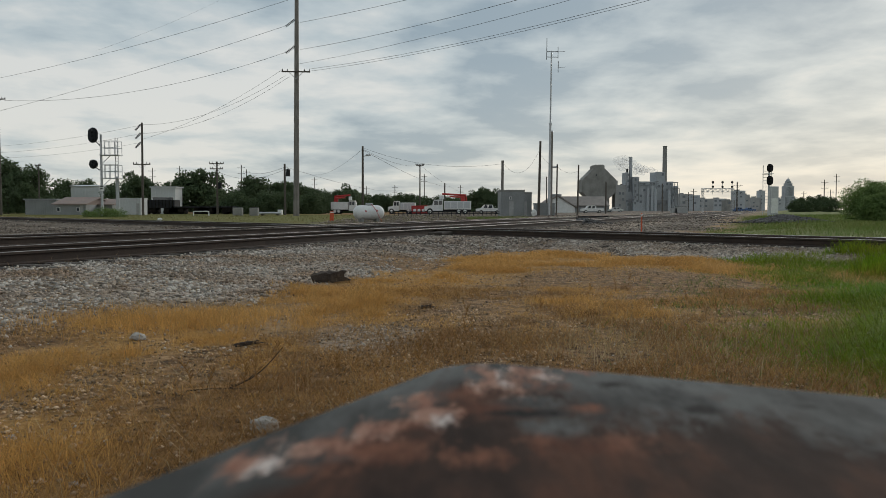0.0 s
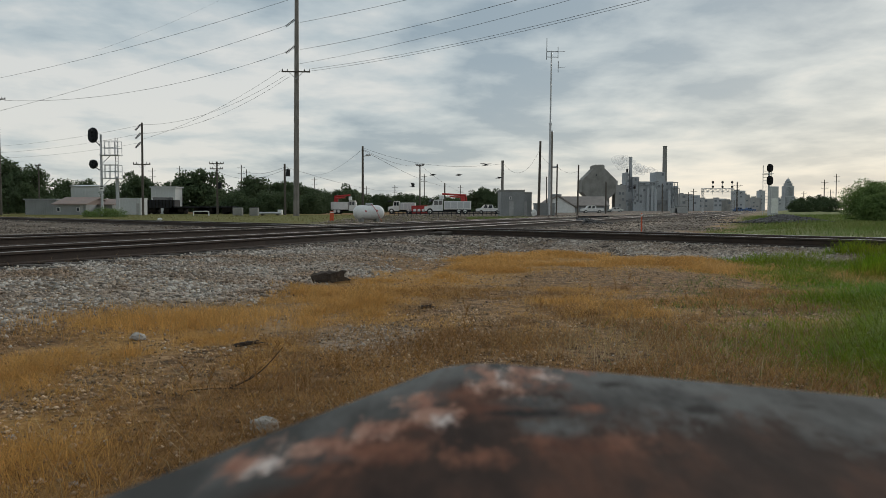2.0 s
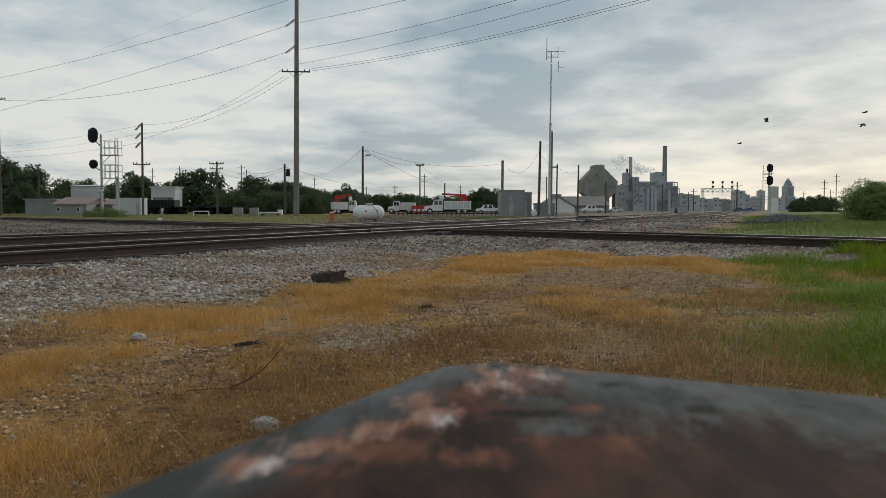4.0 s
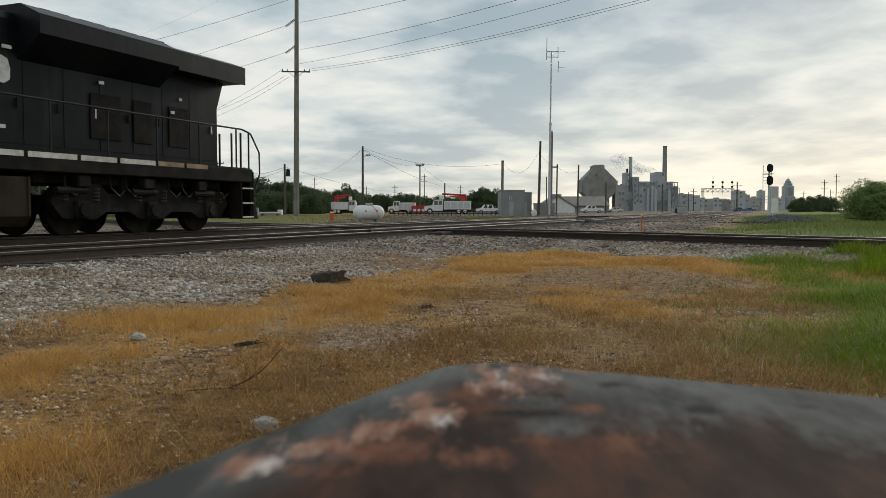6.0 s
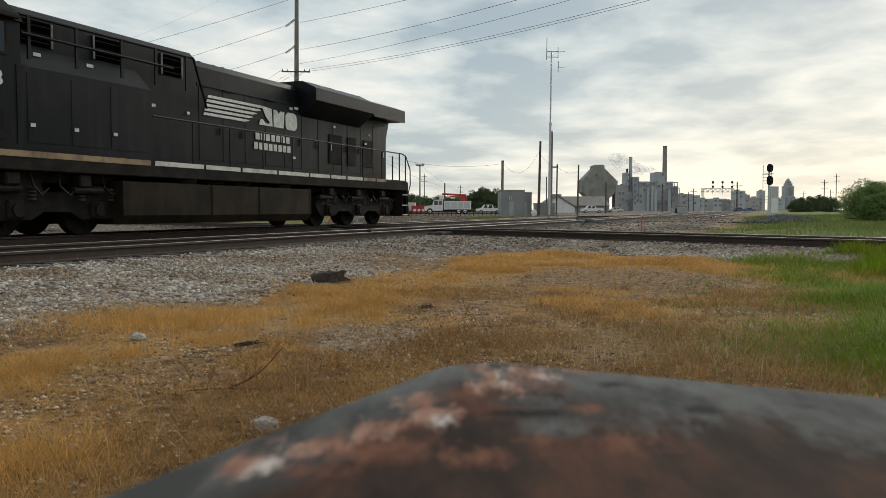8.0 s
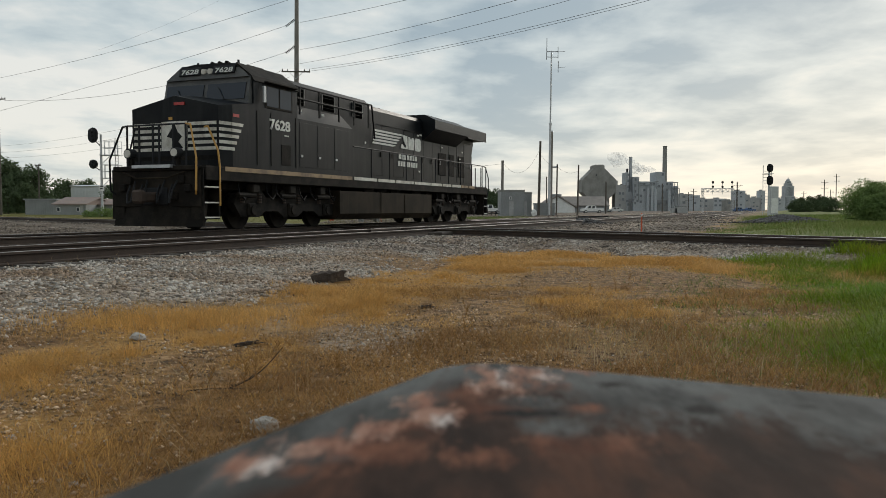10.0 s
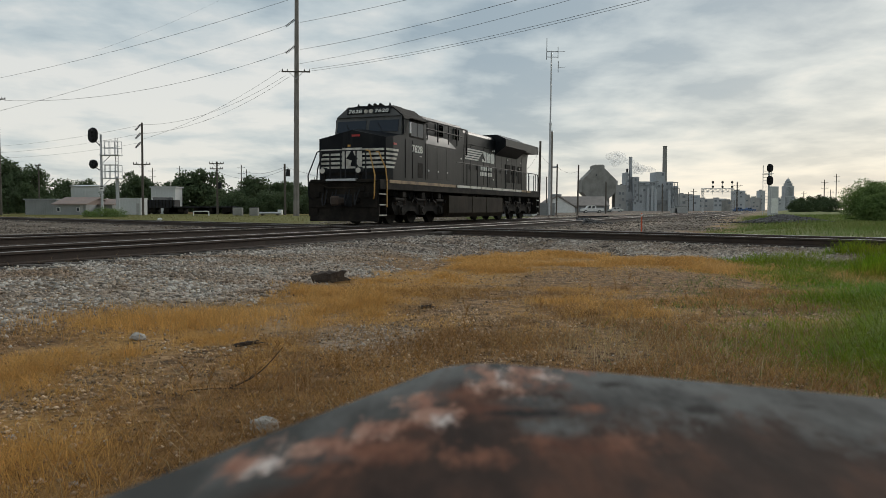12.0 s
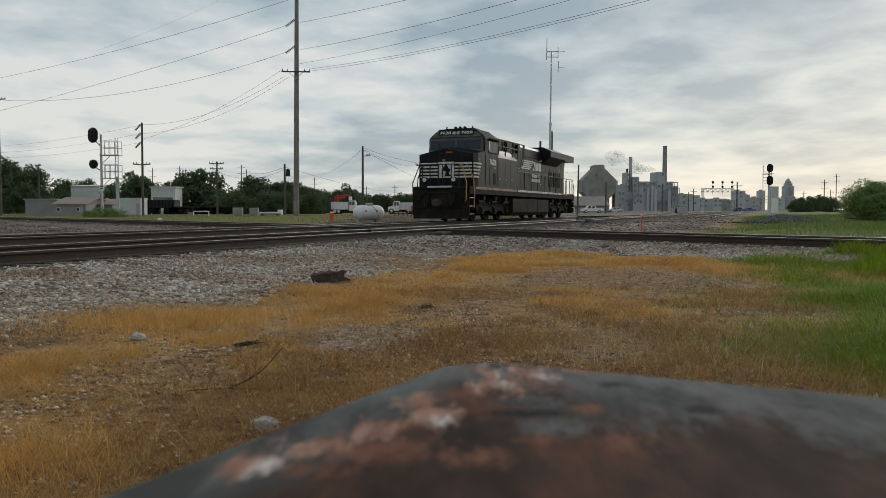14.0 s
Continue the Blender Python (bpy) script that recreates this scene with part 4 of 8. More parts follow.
        tube(bm, (-22.2, y, 2.0), (-22.22, y, 2.0), 0.10, n=14)
        part("lens", bm, LENS, dl)
        bm = bmesh.new()
        slab(bm, -22.08, -21.98, y - 0.03, y + 0.03, 1.66, 1.9)
        part("bracket", bm, GRIME, dl)
    for k, y in enumerate((-0.45, -0.2, 0.15, 0.4)):
        bm = bmesh.new()
        pts = [(-22.05, y * 1.6, 1.3), (-22.22, y * 1.6 + 0.02, 1.05 - 0.1 * k), (-22.28, y * 1.6 + 0.08, 0.72), (-22.2, y * 1.6 + 0.14, 0.95), (-22.05, y * 1.6 + 0.16, 1.2)]
        bars(bm, pts, 0.025, 6)
        part("air_hose", bm, DARK, loco)
    for end, x0, x1 in (("front", -21.98, -21.3), ("rear", 0.05, 0.62)):
        for y in (-1, 1):
            bm = bmesh.new()
            slab(bm, x0, x1, y * 1.10 - 0.01, y * 1.10 + 0.01, 0.30, 1.6)
            st = part("step_well", bm, GRIME, loco, "black boarding steps")
            for xa in (x0, x1 - 0.03):
                bm = bmesh.new()
                slab(bm, xa, xa + 0.03, y * 1.28 - 0.2, y * 1.28 + 0.2, 0.30, 1.6)
                part("side_plate", bm, GRIME, st)
            for za in (0.30, 0.70, 1.10):
                bm = bmesh.new()
                slab(bm, x0 + 0.031, x1 - 0.031, y * 1.29 - 0.18, y * 1.29 + 0.18, za, za + 0.05)
                part("step", bm, GRIME, st)
            for z in (0.365, 0.745, 1.145):
                bm = bmesh.new()
                slab(bm, x0 + 0.04, x1 - 0.04, y * 1.486 - 0.006, y * 1.486 + 0.006, z - 0.03, z + 0.005)
                part("step_edge", bm, STRIPE, st, "pale step edge")
    # handrails
    for y in (-1, 1):
        bm = bmesh.new()
        bars(bm, [(-13.75, y * 1.46, 2.72), (0.1, y * 1.46, 2.72), (0.42, y * 1.46, 2.66)], 0.024)
        hr = part("handrail", bm, DARK, loco, "dark handrail")
        for k in range(9):
            x = -12.3 + k * 1.52
            bm = bmesh.new()
            tube(bm, (x, y * 1.46, 1.5), (x, y * 1.46, 2.72), 0.022, n=6)
            part("stanchion", bm, DARK, hr)
        bm = bmesh.new()
        bars(bm, [(0.42, y * 1.46, 1.4), (0.42, y * 1.46, 2.66), (0.62, y * 1.40, 2.62), (1.0, y * 1.40, 2.15), (1.02, y * 1.40, 1.55), (0.75, y * 1.40, 1.1)], 0.024)
        part("grab_rail", bm, DARK, loco)
        # front step rails
        bm = bmesh.new()
        bars(bm, [(-22.05, y * 1.30, 0.95), (-22.15, y * 1.38, 1.05), (-22.15, y * 1.40, 1.85), (-21.98, y * 1.1, 2.72), (-21.98, y * 0.95, 2.74)], 0.026)
        part("grab_rail", bm, YELLOW if y < 0 else DARKRAIL, loco, "yellow-painted grab rail" if y < 0 else "dark grab rail")
        bm = bmesh.new()
        bars(bm, [(-21.32, y * 1.50, 0.65), (-21.32, y * 1.50, 1.7), (-21.34, y * 1.46, 2.1), (-21.4, y * 1.2, 2.72), (-21.42, y * 1.1, 2.70)], 0.026)
        part("grab_rail", bm, YELLOW if y < 0 else DARKRAIL, loco, "yellow-painted grab rail" if y < 0 else "dark grab rail")
    bm = bmesh.new()
    bars(bm, [(-21.98, -0.95, 2.74), (-21.98, 0.95, 2.74)], 0.024)
    fr = part("front_rail", bm, DARK, loco)
    for y in (-0.95, -0.55, -0.1, 0.1, 0.55, 0.95):
        bm = bmesh.new()
        slab(bm, -22.0, -21.96, y - 0.02, y + 0.02, 1.66, 2.74)
        part("stanchion", bm, DARK, fr)
    for y in (-0.9, -0.5, 0.5, 0.9, 1.2, -1.2):
        bm = bmesh.new()
        slab(bm, 0.40, 0.44, y - 0.02, y + 0.02, 1.66, 2.66)
        part("stanchion", bm, DARK, loco)
    bm = bmesh.new()
    prism(bm, [(0.5, 0.35), (0.85, 0.30), (0.7, 0.8), (0.6, 1.6), (0.5, 1.6)], "y", -1.45, 1.45)
    part("rear_pilot", bm, GRIME, loco)
    bm = bmesh.new()
    slab(bm, 0.6, 1.2, -0.18, 0.18, 0.72, 1.05, 0.05)
    part("coupler", bm, RAILRUST, loco, "rusty knuckle coupler")

    # fuel tank and underfloor gear
    bm = bmesh.new()
    prism(bm, [(-1.5, 0.42), (-1.34, 0.22), (1.34, 0.22), (1.5, 0.42), (1.5, 1.18), (-1.5, 1.18)], "x", -14.8, -6.75)
    tank = part("fuel_tank", bm, TANK, loco, "dusty brown-black fuel tank")
    for x in (-14.79, -11.6, -9.5, -6.80):
        bm = bmesh.new()
        slab(bm, x - 0.02, x + 0.02, -1.515, 1.515, 0.42, 1.19)
        part("tank_seam", bm, TANK, tank)
    for x, r in ((-12.5, 0.09), (-10.2, 0.07), (-8.2, 0.08), (-11.4, 0.06)):
        bm = bmesh.new()
        tube(bm, (x, -1.2, 1.24), (x + 0.3, -1.45, 1.26), r, n=8)
        part("pipe", bm, GRIME, loco)
    for x0, x1 in ((-20.6, -14.6), (-6.3, -0.3)):
        bm = bmesh.new()
        slab(bm, x0, x1, -1.05, 1.05, 1.09, 1.31, 0.02)
        part("underfloor_duct", bm, GRIME, loco)
    rng = random.Random(31)
    for c in (-17.45, -3.15):
        for k in range(9):
            x = c - 2.7 + k * 0.62 + rng.uniform(-0.1, 0.1)
            bm = bmesh.new()
            if k % 3 == 1:
                slab(bm, x - 0.17, x + 0.17, -1.44, -1.2, 1.02, 1.27, 0.03)
                part("junction_box", bm, GRIME, loco)
            else:
                bars(bm, [(x, -1.30, 1.30), (x + rng.uniform(-0.05, 0.05), -1.36, 1.02), (x + 0.2, -1.38, 0.84), (x + 0.42, -1.34, 0.98)], 0.022, 6)
                part("brake_hose", bm, DARKRAIL, loco)
    # trucks
    for c in (-17.45, -3.15):
        bm = bmesh.new()
        for y in (-1.12, 1.12):
            prism(bm, [(c - 2.9, 0.70), (c - 2.75, 1.0), (c - 1.6, 1.12), (c - 1.35, 0.90), (c - 0.75, 0.90), (c - 0.5, 1.14), (c + 0.5, 1.14), (c + 0.75, 0.90), (c + 1.35, 0.90), (c + 1.6, 1.12), (c + 2.75, 1.0), (c + 2.9, 0.70), (c + 2.6, 0.36), (c + 1.7, 0.34), (c + 1.4, 0.50), (c + 0.7, 0.50), (c + 0.4, 0.34), (c - 0.4, 0.34), (c - 0.7, 0.50), (c - 1.4, 0.50), (c - 1.7, 0.34), (c - 2.6, 0.36)], "y", y - 0.12, y + 0.12)
        slab(bm, c - 0.8, c + 0.8, -1.1, 1.1, 0.7, 1.3)
        truck = part("truck_frame", bm, GRIME, loco, "grimy cast truck frame")
        for k in (-1, 0, 1):
            x = c + k * 2.12
            for y in (-1, 1):
                bm = bmesh.new()
                slab(bm, x - 0.2, x + 0.2, y * 1.2 - 0.12, y * 1.2 + 0.12, 0.36, 0.74, 0.04)
                tube(bm, (x, y * 1.32, 0.54), (x, y * 1.37, 0.54), 0.13, n=10)
                part("journal_box", bm, GRIME, truck)
                for o in (-0.42, 0.42):
                    bm = bmesh.new()
                    for q in range(4):
                        tube(bm, (x + o, y * 1.22, 0.74 + q * 0.075), (x + o, y * 1.22, 0.785 + q * 0.075), 0.095, n=8)
                    part("spring", bm, RAILRUST, truck)
            for y in (-1.34, 1.34):
                bm = bmesh.new()
                tube(bm, (x - 0.75, y, 0.95), (x + 0.05, y, 0.95), 0.075, n=8)
                part("brake_cylinder", bm, GRIME, truck)
    wheels = []
    proto = None
    for c in (-17.45, -3.15):
        for k in (-1, 0, 1):
            if proto is None:
                bm = bmesh.new()
                for y in (-0.75, 0.75):
                    s = 1 if y > 0 else -1
                    tube(bm, (0, y - 0.07, 0), (0, y + 0.07, 0), 0.533, n=32)
                    tube(bm, (0, y - s * 0.10, 0), (0, y - s * 0.07, 0), 0.56, n=32)
                tube(bm, (0, -1.1, 0), (0, 1.1, 0), 0.09, n=10)
                for y in (-0.83, 0.83):
                    for q in range(3):
                        a = q * math.tau / 3
                        tube(bm, (0.3 * math.cos(a), y - 0.03, 0.3 * math.sin(a)), (0.3 * math.cos(a), y + 0.03, 0.3 * math.sin(a)), 0.05, n=6)
                proto = part("wheelset", bm, GRIME, loco, "dark steel wheelset")
                ws = proto
            else:
                ws = proto.copy()
                scene.collection.objects.link(ws)
                ws.parent = loco
            wheels.append((ws, c + k * 2.12))

    # hood lettering and striped emblem
    sd = hood
    for side in (-1, 1):
        y = side * 0.978
        if side < 0:
            for k in range(5):
                z = 3.03 + k * 0.118
                bm = bmesh.new()
                a, c = -11.25 + 0.045 * k, -9.45 + 0.19 * k
                prism(bm, [(a, z), (c, z), (c + 0.24, z + 0.05), (c + 0.10, z + 0.072), (a + 0.03, z + 0.072)], "y", y - 0.006, y + 0.006)
                part("emblem_stripe", bm, LETTER, sd, "white emblem stripe")
            bm = bmesh.new()
            prism(bm, [(-8.74, 3.02), (-8.06, 3.02), (-8.10, 3.54), (-8.66, 3.58), (-8.52, 3.46), (-8.42, 3.30), (-8.20, 3.14), (-8.24, 3.07), (-8.44, 3.10), (-8.58, 3.20), (-8.70, 3.16)], "y", y - 0.006, y + 0.006)
            part("emblem_shape", bm, LETTER, sd, "white emblem shape")
            for q in ([(-8.0, 3.02), (-7.46, 3.02), (-7.42, 3.51), (-7.62, 3.52), (-7.74, 3.42), (-7.84, 3.53), (-8.0, 3.53)],
                      [(-7.34, 3.04), (-7.22, 3.0), (-6.84, 3.0), (-6.72, 3.08), (-6.70, 3.28), (-6.76, 3.48), (-6.9, 3.53), (-7.24, 3.53), (-7.36, 3.42)]):
                bm = bmesh.new()
                prism(bm, q, "y", y - 0.006, y + 0.006)
                part("emblem_shape", bm, LETTER, sd, "white emblem shape")
            for z, n, x in ((2.58, 7, -8.93), (2.30, 8, -9.0)):
                w = 1.86 / n if n == 7 else 1.98 / n
                for k in range(n):
                    bm = bmesh.new()
                    slab(bm, x + k * w, x + k * w + w * 0.72, y - 0.006, y + 0.006, z, z + 0.20)
                    part("name_bar", bm, LETTER, sd, "white lettering bar")
    # the cab end stands a little closer to the trucks
    for ob in loco.children_recursive:
        if ob in [w for w, x in wheels]:
            continue
        if ob.matrix_basis.translation.length > 0.1:
            ob.location.x += 0.027 * max(0.0, -11.4 - ob.location.x)
        else:
            for v in ob.data.vertices:
                v.co.x += 0.027 * max(0.0, -11.4 - v.co.x)
    return loco, [(w, x + 0.027 * max(0.0, -11.4 - x)) for w, x in wheels]


LOCO, WHEELS = make_locomotive()


# ---- poles, masts and wires beyond the tracks ----
def gz(x, y):
    return float(height(np.array([x]), np.array([y]))[0])


def base_at(x, y):
    return Matrix.Translation((x, y, gz(x, y) - 0.02))


def make_pole(x, y, top, r0, r1, material, label, lean=0.0, arms=(), cans=(), lamps=(), brackets=()):
    """A round pole. arms: (z, half width); cans: (z, side); lamps: (z, side); brackets: slanting insulators (z, side)."""
    p = thing("utility_pole", base_at(x, y) @ pose(0, 0, 0, 0, lean, 0), label, "utility pole", "poles along the yard")
    g = gz(x, y)
    h = top - g
    bm = bmesh.new()
    tube(bm, (0, 0, 0), (0, 0, h), r0, r1, 10)
    part("shaft", bm, material, p)
    for z, w in arms:
        z -= g
        bm = bmesh.new()
        slab(bm, -w, w, -r0 - 0.14, -r0 - 0.02, z - 0.07, z + 0.07)
        arm = part("crossarm", bm, OLDWOOD, p)
        for s in (-1, 1):
            bm = bmesh.new()
            tube(bm, (s * w * 0.5, -r0 - 0.05, z - 0.05), (0, -r0 - 0.05, z - w * 0.5), 0.025, n=5)
            part("brace", bm, GALV, arm)
        for s in (-0.95, -0.6, 0.6, 0.95):
            bm = bmesh.new()
            tube(bm, (s * w, -r0 - 0.08, z + 0.07), (s * w, -r0 - 0.08, z + 0.30), 0.06, 0.035, 6)
            part("insulator", bm, DARK, arm)
    for z, s in cans:
        z -= g
        bm = bmesh.new()
        tube(bm, (s * 0.45, -0.1, z - 0.45), (s * 0.45, -0.1, z + 0.45), 0.27, 0.27, 12)
        tube(bm, (s * 0.45, -0.1, z + 0.45), (s * 0.45, -0.1, z + 0.58), 0.12, 0.06, 8)
        part("transformer", bm, DARK, p, "dark can transformer")
    for z, s in lamps:
        z -= g
        bm = bmesh.new()
        tube(bm, (0, 0, z), (s * 0.7, -0.1, z + 0.15), 0.05, n=6)
        slab(bm, s * 0.7 - 0.3, s * 0.7 + 0.3, -0.3, 0.1, z + 0.05, z + 0.27, 0.04)
        part("floodlight", bm, GALV, p)
    for z, s in brackets:
        z -= g
        bm = bmesh.new()
        for k in range(7):
            t0, t1 = k / 7, (k + 0.6) / 7
            tube(bm, (s * (0.2 + 1.0 * t0), -0.1, z + 0.1 - 0.75 * t0), (s * (0.2 + 1.0 * t1), -0.1, z + 0.1 - 0.75 * t1), 0.13, n=7)
        part("insulator_string", bm, DARK, p)
    return p


make_pole(-16.22, 90, 27.5, 0.33, 0.20, PALEPOLE, "tall pale wooden power pole with a crossarm and insulators", 0.55, [(15.65, 1.55)], brackets=[(21.22, -1), (18.35, -1)])
make_pole(-59.81, 110, 20.13, 0.22, 0.15, OLDWOOD, "dark wooden utility pole with one side arm", 0.0, [(15.40, 1.2)])
make_pole(-38.72, 105, 11.77, 0.17, 0.12, OLDWOOD, "wooden utility pole with a low crossarm", 0.3, [(6.42, 1.1)], brackets=[(11.41, -0.7), (10.33, -0.7), (9.17, -0.7)])
make_pole(-34.64, 125, 7.97, 0.17, 0.12, OLDWOOD, "wooden utility pole with two crossarms and a transformer", 0.0, [(7.63, 1.1), (6.85, 1.0)], [(4.26, 1)])
make_pole(-20.38, 105, 6.49, 0.16, 0.13, OLDWOOD, "short wooden pole with a dark transformer", 0.0, [], [(5.33, 1)])
make_pole(-9.86, 100, 8.35, 0.16, 0.12, OLDWOOD, "dark wooden pole with a floodlight", 0.2, [], lamps=[(7.11, 1)])
make_pole(-4.84, 170, 10.06, 0.16, 0.12, OLDWOOD, "wooden yard light pole with floodlights", 0.2, [(9.82, 0.8)], lamps=[(9.94, 1), (9.94, -1)])
make_pole(6.89, 95, 6.32, 0.17, 0.15, PALEPOLE, "weathered wooden pole beside the grey shed", 0.5)
make_pole(11.74, 100, 8.97, 0.18, 0.13, OLDWOOD, "plain dark wooden pole", 1.2)
make_pole(16.71, 120, 7.26, 0.13, 0.10, OLDWOOD, "thin wooden pole with a lamp", 0.8, lamps=[(6.68, -0.6)])
make_pole(19.01, 115, 6.90, 0.14, 0.10, OLDWOOD, "thin leaning wooden pole", 0.9)
make_pole(20.33, 160, 7.07, 0.13, 0.10, OLDWOOD, "thin dark wooden pole by sheds", 0.0)
make_pole(30.00, 150, 5.73, 0.15, 0.12, OLDWOOD, "short dark wooden pole", 0.0)
make_pole(59.28, 220, 7.69, 0.2, 0.15, OLDWOOD, "short dark wooden pole", 0.0)
make_pole(0.40, 190, 6.85, 0.2, 0.16, OLDWOOD, "short wooden pole behind trucks", 0.0)
make_pole(-66.94, 135, 8.10, 0.12, 0.10, OLDWOOD, "wooden pole among the trees", 0.0, [(7.91, 0.5)])
for far_x, far_y, far_top in ((-103.84, 420, 23.75), (-110.85, 460, 23.43), (-81.97, 520, 21.38), (-138.86, 430, 23.71), (-153.19, 430, 22.53), (-11.00, 480, 21.77), (-30.70, 520, 16.35), (11.19, 520, 16.35), (-46.88, 500, 15.05), (196.59, 420, 16.21), (108.34, 300, 10.91), (241.33, 500, 22.65), (221.53, 500, 12.28), (237.85, 500, 12.97), (129.21, 420, 11.57), (126.59, 420, 9.82)):
    make_pole(far_x, far_y, far_top, 0.28, 0.2, OLDWOOD, "distant grey transmission pole", 0.0, [(far_top - 1.5, 1.8), (far_top - 4.5, 1.8)])


def make_radio_mast():
    m = thing("radio_mast", base_at(13.02, 100) @ pose(0, 0, 0, 0, 0.55, 0), "slim steel radio mast with antennas on top", "radio mast")
    top = 19.92 + 0.15
    bm = bmesh.new()
    tube(bm, (0, 0, 0), (0, 0, 11.17), 0.17, 0.13, 10)
    tube(bm, (0, 0, 11.17), (0, 0, top), 0.10, 0.08, 8)
    tube(bm, (0, 0, 11.10), (0, 0, 11.30), 0.2, 0.2, 10)
    part("shaft", bm, GALV, m)
    for z in (top - 0.1, top - 0.75):
        bm = bmesh.new()
        tube(bm, (-0.6, 0, z), (0.85, 0, z), 0.04, n=6)
        part("antenna_arm", bm, DARK, m)
    for x, lo, hi in ((-0.58, -1.1, 1.5), (0.8, -0.9, 0.5), (0.85, -2.6, -1.2)):
        bm = bmesh.new()
        tube(bm, (x, 0, top + lo), (x, 0, top + hi), 0.035, n=6)
        part("antenna", bm, DARK, m)
    for z in (top - 0.1, top - 2.0):
        bm = bmesh.new()
        tube(bm, (0.8, 0, z), (1.7, 0, z + 0.05), 0.02, n=5)
        part("antenna", bm, DARK, m)
    m = thing("steel_monopole", base_at(13.46, 102) @ pose(0, 0, 0, 0, 0.55, 0), "thick pale steel monopole beside a radio mast", "steel pole")
    bm = bmesh.new()
    tube(bm, (0, 0, 0), (0, 0, 10.47), 0.22, 0.18, 12)
    part("shaft", bm, PALEPOLE, m)
    bm = bmesh.new()
    tube(bm, (0, 0, 10.47), (0, 0, 10.61), 0.22, 0.15, 12)
    part("cap", bm, GALV, m)


make_radio_mast()


def make_wire(a, b, sag, r=0.025):
    a, b = Vector(a), Vector(b)
    bm = bmesh.new()
    n = 18
    pts = []
    for k in range(n + 1):
        t = k / n
        p = a.lerp(b, t)
        p.z -= sag * 4 * t * (1 - t)
        pts.append(p)
    bars(bm, pts, r * 0.72, 5)
    tagged(part("power_line", bm, WIRE), "thin dark overhead cable strung between poles", "cable", "overhead cables", "structure")


for a, b, sag, r in (
        ((-15.64, 90.00, 21.04), (4.37, 55.00, 16.20), 0.15, 0.024), ((-15.66, 90.00, 18.10), (10.82, 50.00, 15.04), 0.4, 0.024), ((-15.68, 90.00, 16.57), (13.02, 48.00, 14.33), 0.4, 0.02),
        ((-14.50, 90.00, 16.02), (16.89, 46.00, 13.82), 0.6, 0.02), ((-14.51, 90.00, 15.77), (17.52, 46.00, 13.82), 0.6, 0.02),
        ((-16.85, 90.00, 23.48), (-74.81, 120.00, 18.06), 0.9, 0.026), ((-17.19, 90.00, 20.67), (-74.97, 120.00, 12.71), 0.6, 0.026), ((-17.22, 90.00, 17.80), (-58.90, 110.00, 15.24), 1.6, 0.026),
        ((-17.60, 90.00, 15.96), (-38.41, 105.00, 9.68), 0.8, 0.02), ((-17.30, 90.00, 15.28), (-38.89, 105.00, 11.48), 1.4, 0.02), ((-16.87, 90.00, 15.16), (-38.91, 105.00, 10.33), 1.4, 0.02),
        ((-38.89, 105.00, 11.41), (-79.52, 130.00, 10.42), 0.8, 0.016), ((-38.91, 105.00, 10.33), (-79.54, 130.00, 9.52), 0.8, 0.016), ((-38.93, 105.00, 9.17), (-79.56, 130.00, 8.90), 0.8, 0.016),
        ((-23.08, 90.00, 24.09), (-31.68, 75.00, 15.07), 0.3, 0.008),
        ((-20.22, 105.00, 6.13), (-42.91, 180.00, 8.88), 0.6, 0.03), ((-20.22, 105.00, 6.06), (-17.48, 300.00, 7.59), 1.0, 0.03), ((-20.37, 105.00, 5.77), (-34.30, 125.00, 6.33), 1.1, 0.025), ((-9.76, 100.00, 8.07), (-27.94, 180.00, 8.26), 0.8, 0.02),
        ((-9.76, 100.00, 8.14), (6.91, 95.00, 5.93), 1.1, 0.018), ((-9.76, 100.00, 8.00), (-4.71, 170.00, 9.82), 0.8, 0.025), ((-9.76, 100.00, 7.87), (2.66, 240.00, 7.18), 1.0, 0.03),
        ((6.91, 95.00, 6.12), (11.77, 100.00, 7.73), 1.9, 0.018), ((11.77, 100.00, 7.59), (16.71, 120.00, 7.01), 0.5, 0.02), ((16.71, 120.00, 7.01), (19.04, 115.00, 6.03), 0.6, 0.02), ((-4.71, 170.00, 9.82), (9.58, 300.00, 6.13), 1.0, 0.03)):
    make_wire(a, b, sag, r)


# ---- signals ----
def signal_head(parent, x, z, w, h, face):
    """A black head with three lenses on a dark rounded background plate."""
    bm = bmesh.new()
    ol = []
    for k in range(9):
        ol.append((x + w / 2 * math.cos(radians(180 - 22.5 * k)), z + h / 2 - w / 2 + w / 2 * math.sin(radians(180 - 22.5 * k))))
    for k in range(9):
        ol.append((x + w / 2 * math.cos(radians(-22.5 * k)), z - h / 2 + w / 2 + w / 2 * math.sin(radians(-22.5 * k))))
    prism(bm, ol, "y", face - 0.05, face)
    head = part("signal_head", bm, DARK, parent, "black signal head with hooded lenses")
    for k in (-1, 0, 1):
        bm = bmesh.new()
        zz = z + k * h * 0.27
        tube(bm, (x, face - 0.05, zz), (x, face - 0.45, zz), h * 0.12, h * 0.12, 12)
        part("lens_hood", bm, DARK, head)
    return head


